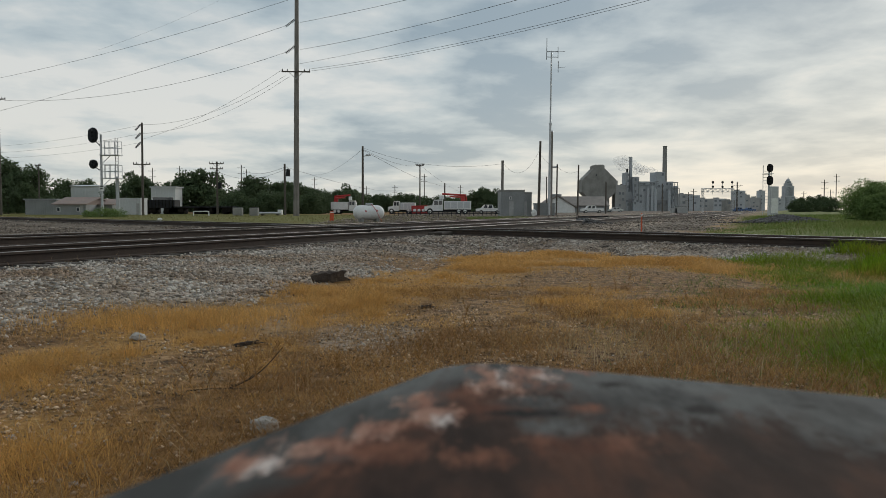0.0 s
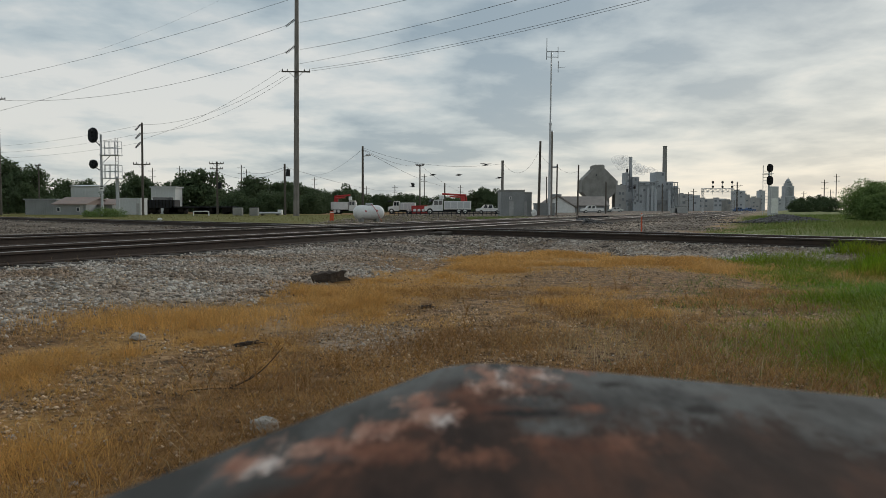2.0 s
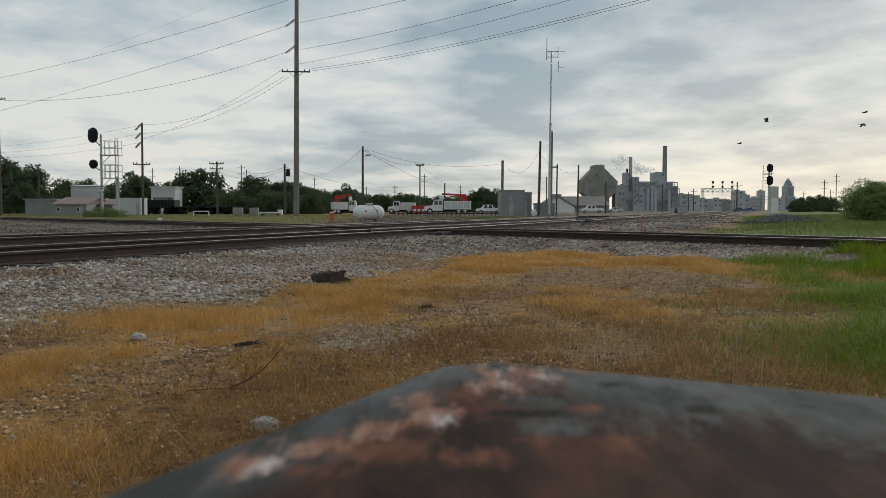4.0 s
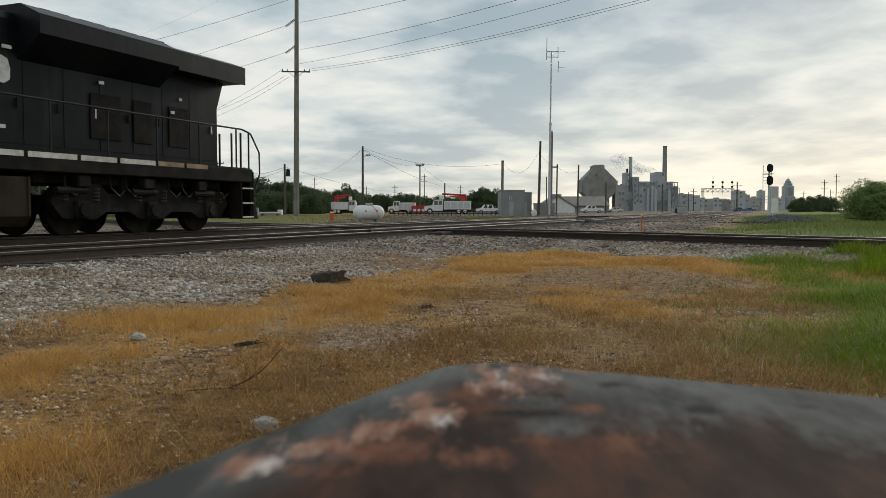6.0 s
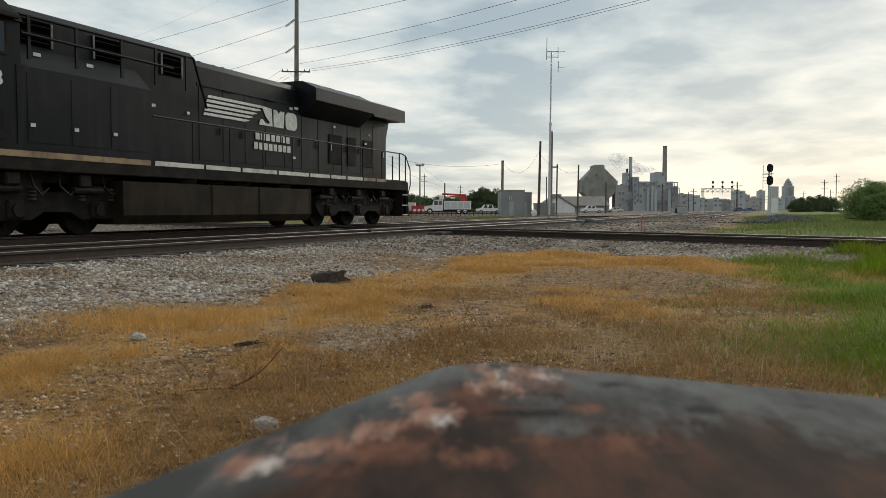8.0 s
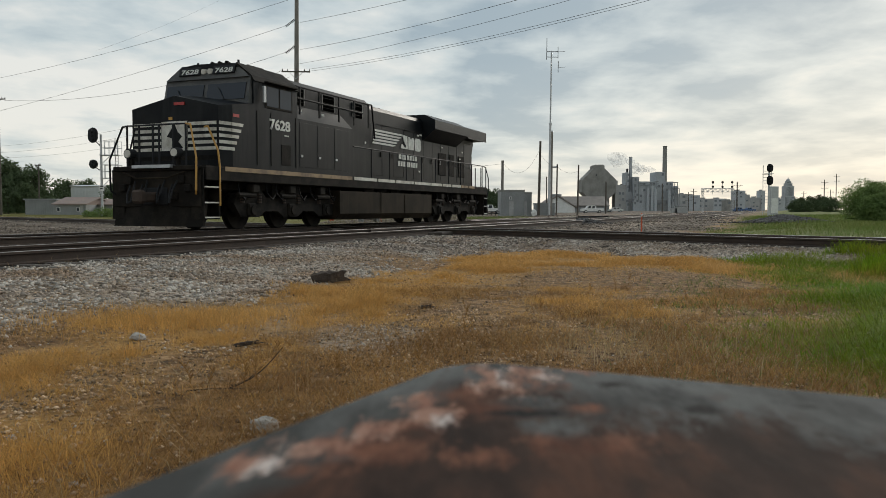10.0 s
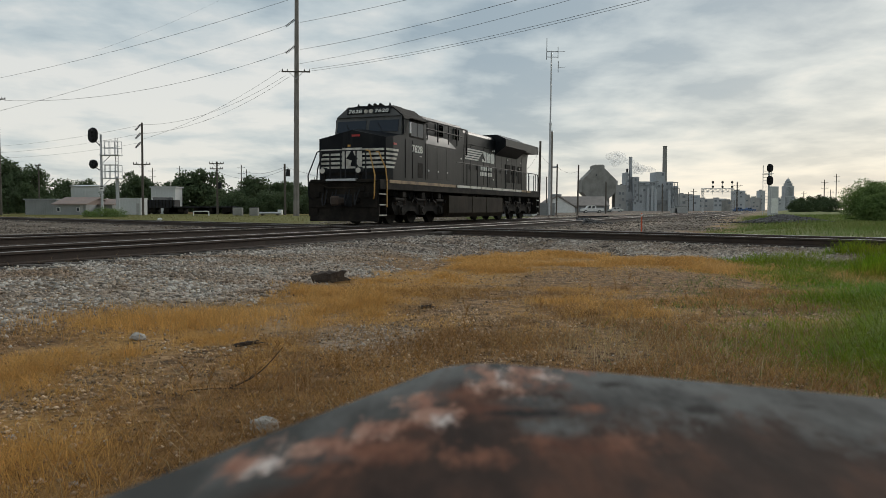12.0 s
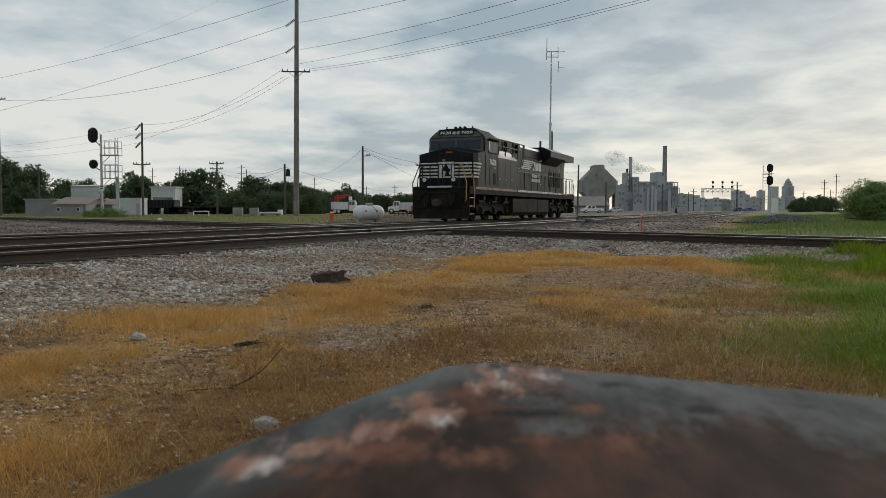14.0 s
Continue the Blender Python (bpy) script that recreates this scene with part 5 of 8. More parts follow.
def make_left_signal():
    y0 = 80
    x0 = -33.50
    s = thing("railway_signal", base_at(x0, y0), "silver railway signal mast with two dark heads and cages", "railway signal", "signals")
    g = gz(x0, y0)
    k = 0.0556
    bm = bmesh.new()
    tube(bm, (0, 0, 0), (0, 0, 7.94 - g), 0.13, 0.11, 10)
    part("mast", bm, GALV, s)
    bm = bmesh.new()
    tube(bm, (24 * k, 0.5, 0), (24 * k, 0.5, 3.86 - g), 0.17, 0.17, 10)
    part("mast", bm, GALV, s)
    bm = bmesh.new()
    for x in (22 * k, 27 * k):
        tube(bm, (x, 0.4, 0.2), (x, 0.4, 7.67 - g), 0.035, n=5)
    for q in range(22):
        z = 0.5 + q * 0.31
        tube(bm, (22 * k, 0.4, z), (27 * k, 0.4, z), 0.02, n=5)
    part("ladder", bm, GALV, s, "grey access ladder")
    for zf, zr in ((5.96, 7.28), (3.70, 4.97)):
        zf, zr = zf - g, zr - g
        bm = bmesh.new()
        slab(bm, 0, 33 * k, -0.5, 0.7, zf - 0.08, zf)
        deck = part("platform", bm, GALV, s, "pale maintenance platform")
        for y in (-0.45, 0.65):
            for z in (zr, (zf + zr) / 2):
                bm = bmesh.new()
                tube(bm, (2 * k, y, z), (32 * k, y, z), 0.03, n=5)
                part("guard_rail", bm, GALV, deck)
            for x in (2 * k, 9 * k, 19 * k, 32 * k):
                bm = bmesh.new()
                tube(bm, (x, y, zf), (x, y, zr), 0.03, n=5)
                part("guard_post", bm, GALV, deck)
        bm = bmesh.new()
        tube(bm, (0, 0, zf - 0.9), (16 * k, 0, zf - 0.08), 0.035, n=5)
        part("brace", bm, GALV, deck)
    for zc, w, h in ((7.83, 1.1, 1.5), (5.02, 1.0, 0.9)):
        zc -= g
        turned = pose(-0.52, -0.25, 0, 0, 0, -14)
        head = signal_head(s, 0, zc, w, h, -0.2)
        head.matrix_basis = turned
        bm = bmesh.new()
        tube(bm, (0.45, 0.2, zc - h * 0.65), (0, 0, zc - h * 0.3), 0.05, n=6)
        tube(bm, (0, -0.15, zc - h * 0.25), (0, -0.15, zc + h * 0.25), 0.32, 0.32, 10)
        part("bracket", bm, DARK, s).matrix_basis = turned
    bm = bmesh.new()
    slab(bm, -0.22, 0.3, -0.17, -0.14, 2.42 - g, 2.98 - g)
    sg = part("sign_plate", bm, WHITE, s, "white plate with dark bars")
    for q in range(2):
        bm = bmesh.new()
        slab(bm, -0.12, 0.2, -0.18, -0.171, 2.59 - g + q * 0.25, 2.59 - g + q * 0.25 + 0.1)
        part("text_bar", bm, DARK, sg)


def make_right_signal():
    x0, y0 = 34.00, 85
    s = thing("railway_signal", base_at(x0, y0), "tall railway signal with two round-topped dark heads", "railway signal", "signals")
    g = gz(x0, y0)
    bm = bmesh.new()
    tube(bm, (0, 0, 0), (0, 0, 5.01 - g), 0.11, 0.09, 10)
    part("mast", bm, GALV, s)
    bm = bmesh.new()
    for x in (-0.43, 0.43):
        tube(bm, (x, 0.5, 0.1), (x, 0.5, 5.24 - g), 0.035, n=5)
    for q in range(14):
        tube(bm, (-0.43, 0.5, 0.4 + q * 0.33), (0.43, 0.5, 0.4 + q * 0.33), 0.02, n=5)
    part("ladder", bm, GALV, s)
    for zt, zb in ((5.36, 4.48), (4.13, 3.13)):
        signal_head(s, 0.02, (zt + zb) / 2 - g, 0.66, zt - zb, -0.15)
    bm = bmesh.new()
    slab(bm, -0.45, 0.45, -0.1, 0.7, 4.30 - g, 4.36 - g)
    part("platform", bm, GALV, s)
    c = thing("equipment_cabinet", base_at(35.69, 88), "pale metal equipment cabinet beside the signal", "equipment cabinet")
    bm = bmesh.new()
    slab(bm, -0.42, 0.42, -0.4, 0.4, 0, 3.10 - gz(35.69, 88), 0.03)
    part("cabinet_body", bm, GALV, c)
    bm = bmesh.new()
    slab(bm, -0.36, 0.36, -0.42, -0.4, 0.3, 1.9)
    part("cabinet_door", bm, WHITE, c)


def make_signal_bridge():
    y0 = 330
    x0, x1 = 105.19, 117.34
    g = gz(x0, y0)
    s = thing("signal_bridge", Matrix.Translation((x0, y0, g)), "grey lattice signal bridge with six dark heads over tracks", "signal bridge")
    w = x1 - x0
    zt, zb = 9.21 - g, 7.83 - g
    for x in (0, w):
        bm = bmesh.new()
        for dx, dy in ((-0.35, -0.6), (0.35, -0.6), (-0.35, 0.6), (0.35, 0.6)):
            tube(bm, (x + dx, dy, 0), (x + dx, dy, zt), 0.1, n=5)
        for q in range(6):
            z = q * zt / 6
            tube(bm, (x - 0.35, -0.6, z), (x + 0.35, -0.6, z + zt / 6), 0.06, n=4)
        part("leg", bm, GALV, s)
    bm = bmesh.new()
    for y in (-0.6, 0.6):
        for z in (zt, zb):
            tube(bm, (-0.4, y, z), (w + 0.4, y, z), 0.12, n=5)
        n = 12
        for q in range(n):
            a, b = q * w / n, (q + 1) * w / n
            tube(bm, (a, y, zt if q % 2 else zb), (b, y, zb if q % 2 else zt), 0.08, n=4)
    part("truss", bm, GALV, s)
    for x in (109.09, 112.98, 116.88):
        x -= x0
        bm = bmesh.new()
        tube(bm, (x, -0.6, zb - 1), (x, -0.6, 11.72 - g), 0.1, n=5)
        part("post", bm, GALV, s)
        signal_head(s, x, 11.72 - g, 0.95, 1.1, -0.7)
        signal_head(s, x, 9.89 - g, 0.95, 1.0, -0.7)


make_left_signal()
make_right_signal()
make_signal_bridge()


# ---- buildings ----
def opening(parent, name, x0, x1, z0, z1, y, material, label=""):
    bm = bmesh.new()
    slab(bm, x0, x1, y - 0.06, y - 0.005, z0, z1)
    return part(name, bm, material, parent, label)


def make_shed(x0, x1, y, depth, top, wall, label, roof=None, gable=0.0, windows=(), doors=(), over=0.2, seams=0, name="building"):
    """A plain building with its front at y. gable: rise of a roof that runs along x."""
    g = gz((x0 + x1) / 2, y)
    b = thing(name, Matrix.Translation((x0, y, g - 0.03)), label, "building")
    w, h = x1 - x0, top - g
    bm = bmesh.new()
    slab(bm, 0, w, 0, depth, 0, h)
    wl = part("wall", bm, wall, b)
    if seams:
        for k in range(seams):
            x = (k + 0.5) * w / seams
            bm = bmesh.new()
            slab(bm, x - 0.03, x + 0.03, -0.035, 0, 0.02, h - 0.02)
            part("wall_rib", bm, wall, wl)
    bm = bmesh.new()
    if gable:
        prism(bm, [(-over, h), (depth / 2, h + gable), (depth + over, h), (depth + over, h + 0.12), (depth / 2, h + gable + 0.14), (-over, h + 0.12)], "x", -over, w + over)
        for xx in (0.01, w - 0.16):
            prism(bm, [(0, h), (depth, h), (depth / 2, h + gable)], "x", xx, xx + 0.15)
    else:
        slab(bm, -over, w + over, -over, depth + over, h, h + 0.2)
    part("roof", bm, roof or wall, b)
    for a, c, z0, z1 in windows:
        f = opening(b, "window", a * w, c * w, z0, z1, 0.0, WHITE)
        opening(f, "pane", a * w + 0.06, c * w - 0.06, z0 + 0.06, z1 - 0.06, -0.03, GLASS)
    for a, c, z1 in doors:
        opening(b, "door", a * w, c * w, 0.05, z1, 0.0, PALECONC, "pale metal door")
    return b


make_shed(-61.59, -57.00, 120, 6, 2.03, SIDING, "long low grey metal-sided shed", seams=14)
make_shed(-53.36, -49.16, 112, 8, 1.31, SIDING, "low grey house with a faded reddish roof", REDROOF, 0.95, [(0.05, 0.16, 0.5, 1.1), (0.7, 0.8, 0.5, 1.1)], [(0.82, 0.92, 1.6)], 0.4)
make_shed(-51.07, -47.13, 116, 7, 1.26, SIDING, "low shed with a faded reddish roof", REDROOF, 0.8, over=0.4)
make_shed(-78.60, -71.79, 172, 9, 5.54, WHITEWALL, "white sheet-metal warehouse behind the sheds", WHITEWALL, 0.3, seams=10)
make_shed(-44.00, -40.87, 110, 2.5, 1.99, WHITEWALL, "white storage container with a side door", None, 0, [], [(0.82, 0.95, 1.6)], 0.04, 16, "storage_container")
make_shed(-51.60, -47.40, 144, 4, 4.52, WHITEWALL, "white sheet-metal hall with dark window bands", None, 0, [(0.05, 0.95, 2.0, 3.0)], seams=9)
make_shed(6.38, 9.00, 90, 5, 2.60, SIDING, "grey metal relay house with a door", CONC, 0, [(0.36, 0.47, 1.9, 2.2)], [(0.36, 0.54, 1.75)], 0.06, 12, "relay_house")
make_shed(9.24, 10.14, 93, 4, 2.41, SIDING, "narrow grey metal hut beside the relay house", CONC, 0, [], [(0.05, 0.4, 1.7)], 0.05, 4, "relay_house")
make_shed(11.84, 14.30, 104, 2.5, 1.26, SIDING, "low grey metal cabinet row", None, 0, [], [], 0.05, 10, "equipment_house")
make_shed(31.09, 45.47, 225, 13, 1.70, SIDING, "low building with a long brown shingle roof", ROOF, 2.6, [(0.3, 0.36, 0.8, 1.7), (0.7, 0.76, 0.8, 1.7)], [(0.5, 0.55, 1.9)], 0.5)


def make_gable_house():
    x, y = 30.62, 212
    b = thing("building", base_at(x, y) @ Matrix.Scale(1.62, 4), "small building with a white gable and brown roof", "building")
    bm = bmesh.new()
    prism(bm, [(-2.0, 0), (2.3, 0), (2.3, 0.9), (-0.5, 2.6), (-2.0, 1.6)], "y", 0, 6)
    part("wall", bm, WHITE, b)
    bm = bmesh.new()
    prism(bm, [(-2.4, 1.45), (-0.5, 2.65), (2.7, 0.75), (2.7, 0.95), (-0.5, 2.9), (-2.4, 1.65)], "y", -0.3, 6.3)
    part("roof", bm, ROOF, b)
    bm = bmesh.new()
    slab(bm, -1.6, 0.3, 1, 3, 2.2, 3.0, 0.05)
    part("roof_vent", bm, SIDING, b)


make_gable_house()


def make_coaling_tower():
    y = 240
    x = 45.83
    g = gz(x, y)
    k = 240 / 1438.3
    b = thing("coaling_tower", Matrix.Translation((x, y, g)), "big weathered concrete coaling tower on legs", "coaling tower")

    def zz(v):
        return 0.547 - (v - 372) * k - g
    bm = bmesh.new()
    prism(bm, [(-29 * k, zz(340)), (-29 * k, zz(319)), (-9 * k, zz(299)), (11 * k, zz(299)), (31 * k, zz(319)), (31 * k, zz(340)), (20 * k, zz(351)), (-17 * k, zz(351))], "y", 0, 7)
    body = part("hopper_body", bm, CONC, b, "stained concrete bunker")
    bm = bmesh.new()
    prism(bm, [(-9 * k, zz(299.5)), (-9 * k, zz(294)), (-6 * k, zz(292)), (8 * k, zz(292)), (11 * k, zz(294)), (11 * k, zz(299.5))], "y", 0.6, 6)
    part("head_house", bm, CONC, b)
    bm = bmesh.new()
    slab(bm, 31 * k, 35 * k, 1, 6, zz(372), zz(320))
    part("side_shaft", bm, PALECONC, b)
    for dx in (-15, -4, 8, 18):
        bm = bmesh.new()
        slab(bm, dx * k - 0.4, dx * k + 0.4, 1, 2, 0, zz(349))
        slab(bm, dx * k - 0.4, dx * k + 0.4, 5.5, 6.4, 0, zz(349))
        part("leg", bm, CONC, b)
    bm = bmesh.new()
    prism(bm, [(-10 * k, zz(350)), (10 * k, zz(350)), (5 * k, zz(360)), (-5 * k, zz(360))], "y", 2, 5)
    part("chute", bm, DARK, b)
    bm = bmesh.new()
    slab(bm, -5 * k, -3.6 * k, -0.1, 0, zz(312), zz(309))
    part("window", bm, GLASS, body)
    for q in range(5):
        bm = bmesh.new()
        slab(bm, (-28 + q * 14) * k, (-28 + q * 14) * k + 0.12, -0.08, 0, zz(341), zz(321))
        part("pilaster", bm, CONC, body)


make_coaling_tower()


def make_plant():
    y = 460
    k = y / 1438.3
    g = -0.32

    def xx(v):
        return (v - 784) * k

    def zz(v):
        return 0.547 - (v - 372) * k - g
    p = thing("power_plant", Matrix.Translation((0, y, g)), "old brick and concrete power plant with chimneys", "power plant")
    rng = random.Random(11)
    # most blocks and all windows wear colours that already hold the haze
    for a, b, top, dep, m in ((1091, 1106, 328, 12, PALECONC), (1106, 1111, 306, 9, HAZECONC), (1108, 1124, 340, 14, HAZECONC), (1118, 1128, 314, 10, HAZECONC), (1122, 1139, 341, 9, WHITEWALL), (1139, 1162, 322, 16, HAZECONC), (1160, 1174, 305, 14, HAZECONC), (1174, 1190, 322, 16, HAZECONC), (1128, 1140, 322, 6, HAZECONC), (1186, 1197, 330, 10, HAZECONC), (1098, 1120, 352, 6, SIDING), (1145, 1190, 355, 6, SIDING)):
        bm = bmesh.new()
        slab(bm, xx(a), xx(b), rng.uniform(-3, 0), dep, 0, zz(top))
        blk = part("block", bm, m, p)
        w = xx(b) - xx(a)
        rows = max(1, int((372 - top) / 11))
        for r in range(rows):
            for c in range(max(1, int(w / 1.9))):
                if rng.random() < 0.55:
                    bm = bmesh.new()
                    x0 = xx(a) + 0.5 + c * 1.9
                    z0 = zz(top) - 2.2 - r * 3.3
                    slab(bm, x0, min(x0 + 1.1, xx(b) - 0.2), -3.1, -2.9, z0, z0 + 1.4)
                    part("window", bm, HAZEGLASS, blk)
    for x, lo, top, r0, r1, m in ((1117, 340, 279, 1.1, 0.9, HAZECONC), (1177.5, 345, 260, 1.55, 1.15, CONC), (1111, 330, 300, 0.6, 0.6, DARK), (1101, 345, 327, 0.5, 0.5, DARK)):
        bm = bmesh.new()
        tube(bm, (xx(x), 3, 0), (xx(x), 3, zz(top)), r0, r1, 14)
        ch = part("chimney", bm, m, p, "tall grey chimney")
        bm = bmesh.new()
        tube(bm, (xx(x), 3, zz(top) - 0.2), (xx(x), 3, zz(top) + 0.35), r1 * 1.12, r1 * 1.12, 14)
        part("chimney_rim", bm, m, ch)
    # steelwork and conveyors on the flank
    for a, z0, b, z1 in ((1128, 326, 1162, 322), (1128, 330, 1162, 326), (1186, 324, 1196, 324), (1186, 334, 1198, 334), (1186, 344, 1198, 344), (1190, 365, 1190, 324), (1195, 365, 1195, 324), (1198, 365, 1198, 334), (1140, 372, 1160, 330), (1120, 318, 1120, 355), (1127, 318, 1127, 355)):
        bm = bmesh.new()
        tube(bm, (xx(a), -3.5, zz(z0)), (xx(b), -3.5, zz(z1)), 0.22, n=5)
        part("steel_beam", bm, SIDING, p)
    for x, top in ((1143, 333), (1150, 330), (1156, 335), (1180, 338)):
        bm = bmesh.new()
        tube(bm, (xx(x), -4, 0), (xx(x), -4, zz(top)), 0.9, 0.9, 12)
        part("silo", bm, HAZECONC, p)


make_plant()


def make_far_town():
    """Small blocks coloured pale for haze, and the domed tower at the end of the tracks."""
    rng = random.Random(23)
    y = 1300
    k = y / 1438.3

    def xx(v):
        return (v - 784) * k

    def zz(v):
        return 0.547 - (v - 372) * k
    t = thing("domed_tower", Matrix.Translation((xx(1393), y, -0.3)), "distant grey stepped tower with a dome", "tower building")
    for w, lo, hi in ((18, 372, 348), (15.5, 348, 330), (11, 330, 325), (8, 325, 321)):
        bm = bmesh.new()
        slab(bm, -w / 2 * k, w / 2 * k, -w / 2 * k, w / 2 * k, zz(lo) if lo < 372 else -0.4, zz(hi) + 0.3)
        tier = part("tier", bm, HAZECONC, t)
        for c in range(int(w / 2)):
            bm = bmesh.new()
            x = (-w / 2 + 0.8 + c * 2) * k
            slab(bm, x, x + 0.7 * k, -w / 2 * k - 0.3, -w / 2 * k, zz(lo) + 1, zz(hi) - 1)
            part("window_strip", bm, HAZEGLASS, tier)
    bm = bmesh.new()
    bmesh.ops.create_uvsphere(bm, u_segments=14, v_segments=8, radius=3.6 * k)
    bmesh.ops.scale(bm, vec=(1, 1, 1.3), verts=bm.verts[:])
    bmesh.ops.translate(bm, vec=(0, 0, zz(321)), verts=bm.verts[:])
    part("dome", bm, HAZECONC, t, smooth=True)
    bm = bmesh.new()
    tube(bm, (0, 0, zz(318)), (0, 0, zz(314)), 0.9, 0.3, 8)
    part("finial", bm, HAZECONC, t)
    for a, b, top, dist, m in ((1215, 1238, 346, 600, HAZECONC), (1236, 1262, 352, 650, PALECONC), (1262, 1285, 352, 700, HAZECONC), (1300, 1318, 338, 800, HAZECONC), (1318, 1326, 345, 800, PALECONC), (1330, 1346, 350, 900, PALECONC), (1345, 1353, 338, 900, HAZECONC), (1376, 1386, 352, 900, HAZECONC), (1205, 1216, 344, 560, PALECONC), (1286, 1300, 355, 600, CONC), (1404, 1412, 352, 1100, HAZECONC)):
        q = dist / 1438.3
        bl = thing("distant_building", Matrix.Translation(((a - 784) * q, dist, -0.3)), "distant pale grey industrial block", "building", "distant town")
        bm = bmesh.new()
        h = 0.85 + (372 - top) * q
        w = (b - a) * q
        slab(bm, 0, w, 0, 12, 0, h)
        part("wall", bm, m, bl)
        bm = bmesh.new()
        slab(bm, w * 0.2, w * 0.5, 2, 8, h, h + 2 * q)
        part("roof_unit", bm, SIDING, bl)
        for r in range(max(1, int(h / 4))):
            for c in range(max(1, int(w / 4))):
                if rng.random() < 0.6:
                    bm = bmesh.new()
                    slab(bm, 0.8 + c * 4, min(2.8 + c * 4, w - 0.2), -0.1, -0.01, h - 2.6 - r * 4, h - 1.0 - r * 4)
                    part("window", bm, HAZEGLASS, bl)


make_far_town()


# ---- tank, trucks, cars and yard clutter ----
def make_propane_tank():
    x, y = -5.11, 56
    g = gz(x, y)
    t = thing("propane_tank", Matrix.Translation((x, y, g)) @ pose(0, 0, 0, 0, 0, 22), "white horizontal propane tank on low concrete feet", "propane tank")
    bm = bmesh.new()
    r, half = 0.50, 0.62
    zc = 0.37 - g
    n, prof = 20, []
    for k in range(7):
        a = radians(90 - 15 * k)
        prof.append((-half - 0.48 * math.sin(a), r * math.cos(a)))
    for k in range(7):
        a = radians(15 * k)
        prof.append((half + 0.48 * math.sin(a), r * math.cos(a)))
    rows = [[bm.verts.new((px, max(pr, 0.01) * math.cos(q * math.tau / n), zc + max(pr, 0.01) * math.sin(q * math.tau / n))) for q in range(n)] for px, pr in prof]
    for a, b in zip(rows, rows[1:]):
        for q in range(n):
            bm.faces.new((a[q], a[(q + 1) % n], b[(q + 1) % n], b[q]))
    bm.faces.new(rows[0])
    bm.faces.new(rows[-1][::-1])
    shell = part("shell", bm, WHITE, t, "glossy white tank shell", smooth=True)
    bm = bmesh.new()
    slab(bm, -0.2, 0.25, -0.16, 0.16, zc + r - 0.03, zc + r + 0.13, 0.03)
    part("valve_dome", bm, GALV, t, "grey valve cover")
    for xx in (-0.55, 0.55):
        bm = bmesh.new()
        slab(bm, xx - 0.1, xx + 0.1, -0.35, 0.35, -0.05, zc - r * 0.72)
        part("foot", bm, CONC, t)
    for xx, zz in ((-0.35, 0.1), (0.45, 0.12)):
        bm = bmesh.new()
        tube(bm, (xx, -r * 0.96, zc + zz), (xx, -r * 1.0, zc + zz), 0.06, n=8)
        part("decal", bm, REDPAINT, shell)
    bm = bmesh.new()
    bars(bm, [(0.1, -0.2, zc + r + 0.1), (0.35, -0.5, zc + 0.2), (0.75, -0.62, -0.02)], 0.02)
    part("hose", bm, REDPAINT, t)


def wheel_at(parent, x, y, r):
    bm = bmesh.new()
    tube(bm, (x, y - 0.13, r), (x, y + 0.13, r), r, n=16)
    w = part("wheel", bm, TYRE, parent)
    bm = bmesh.new()
    tube(bm, (x, y - 0.15, r), (x, y + 0.15, r), r * 0.55, n=12)
    part("rim", bm, WHITE, w)


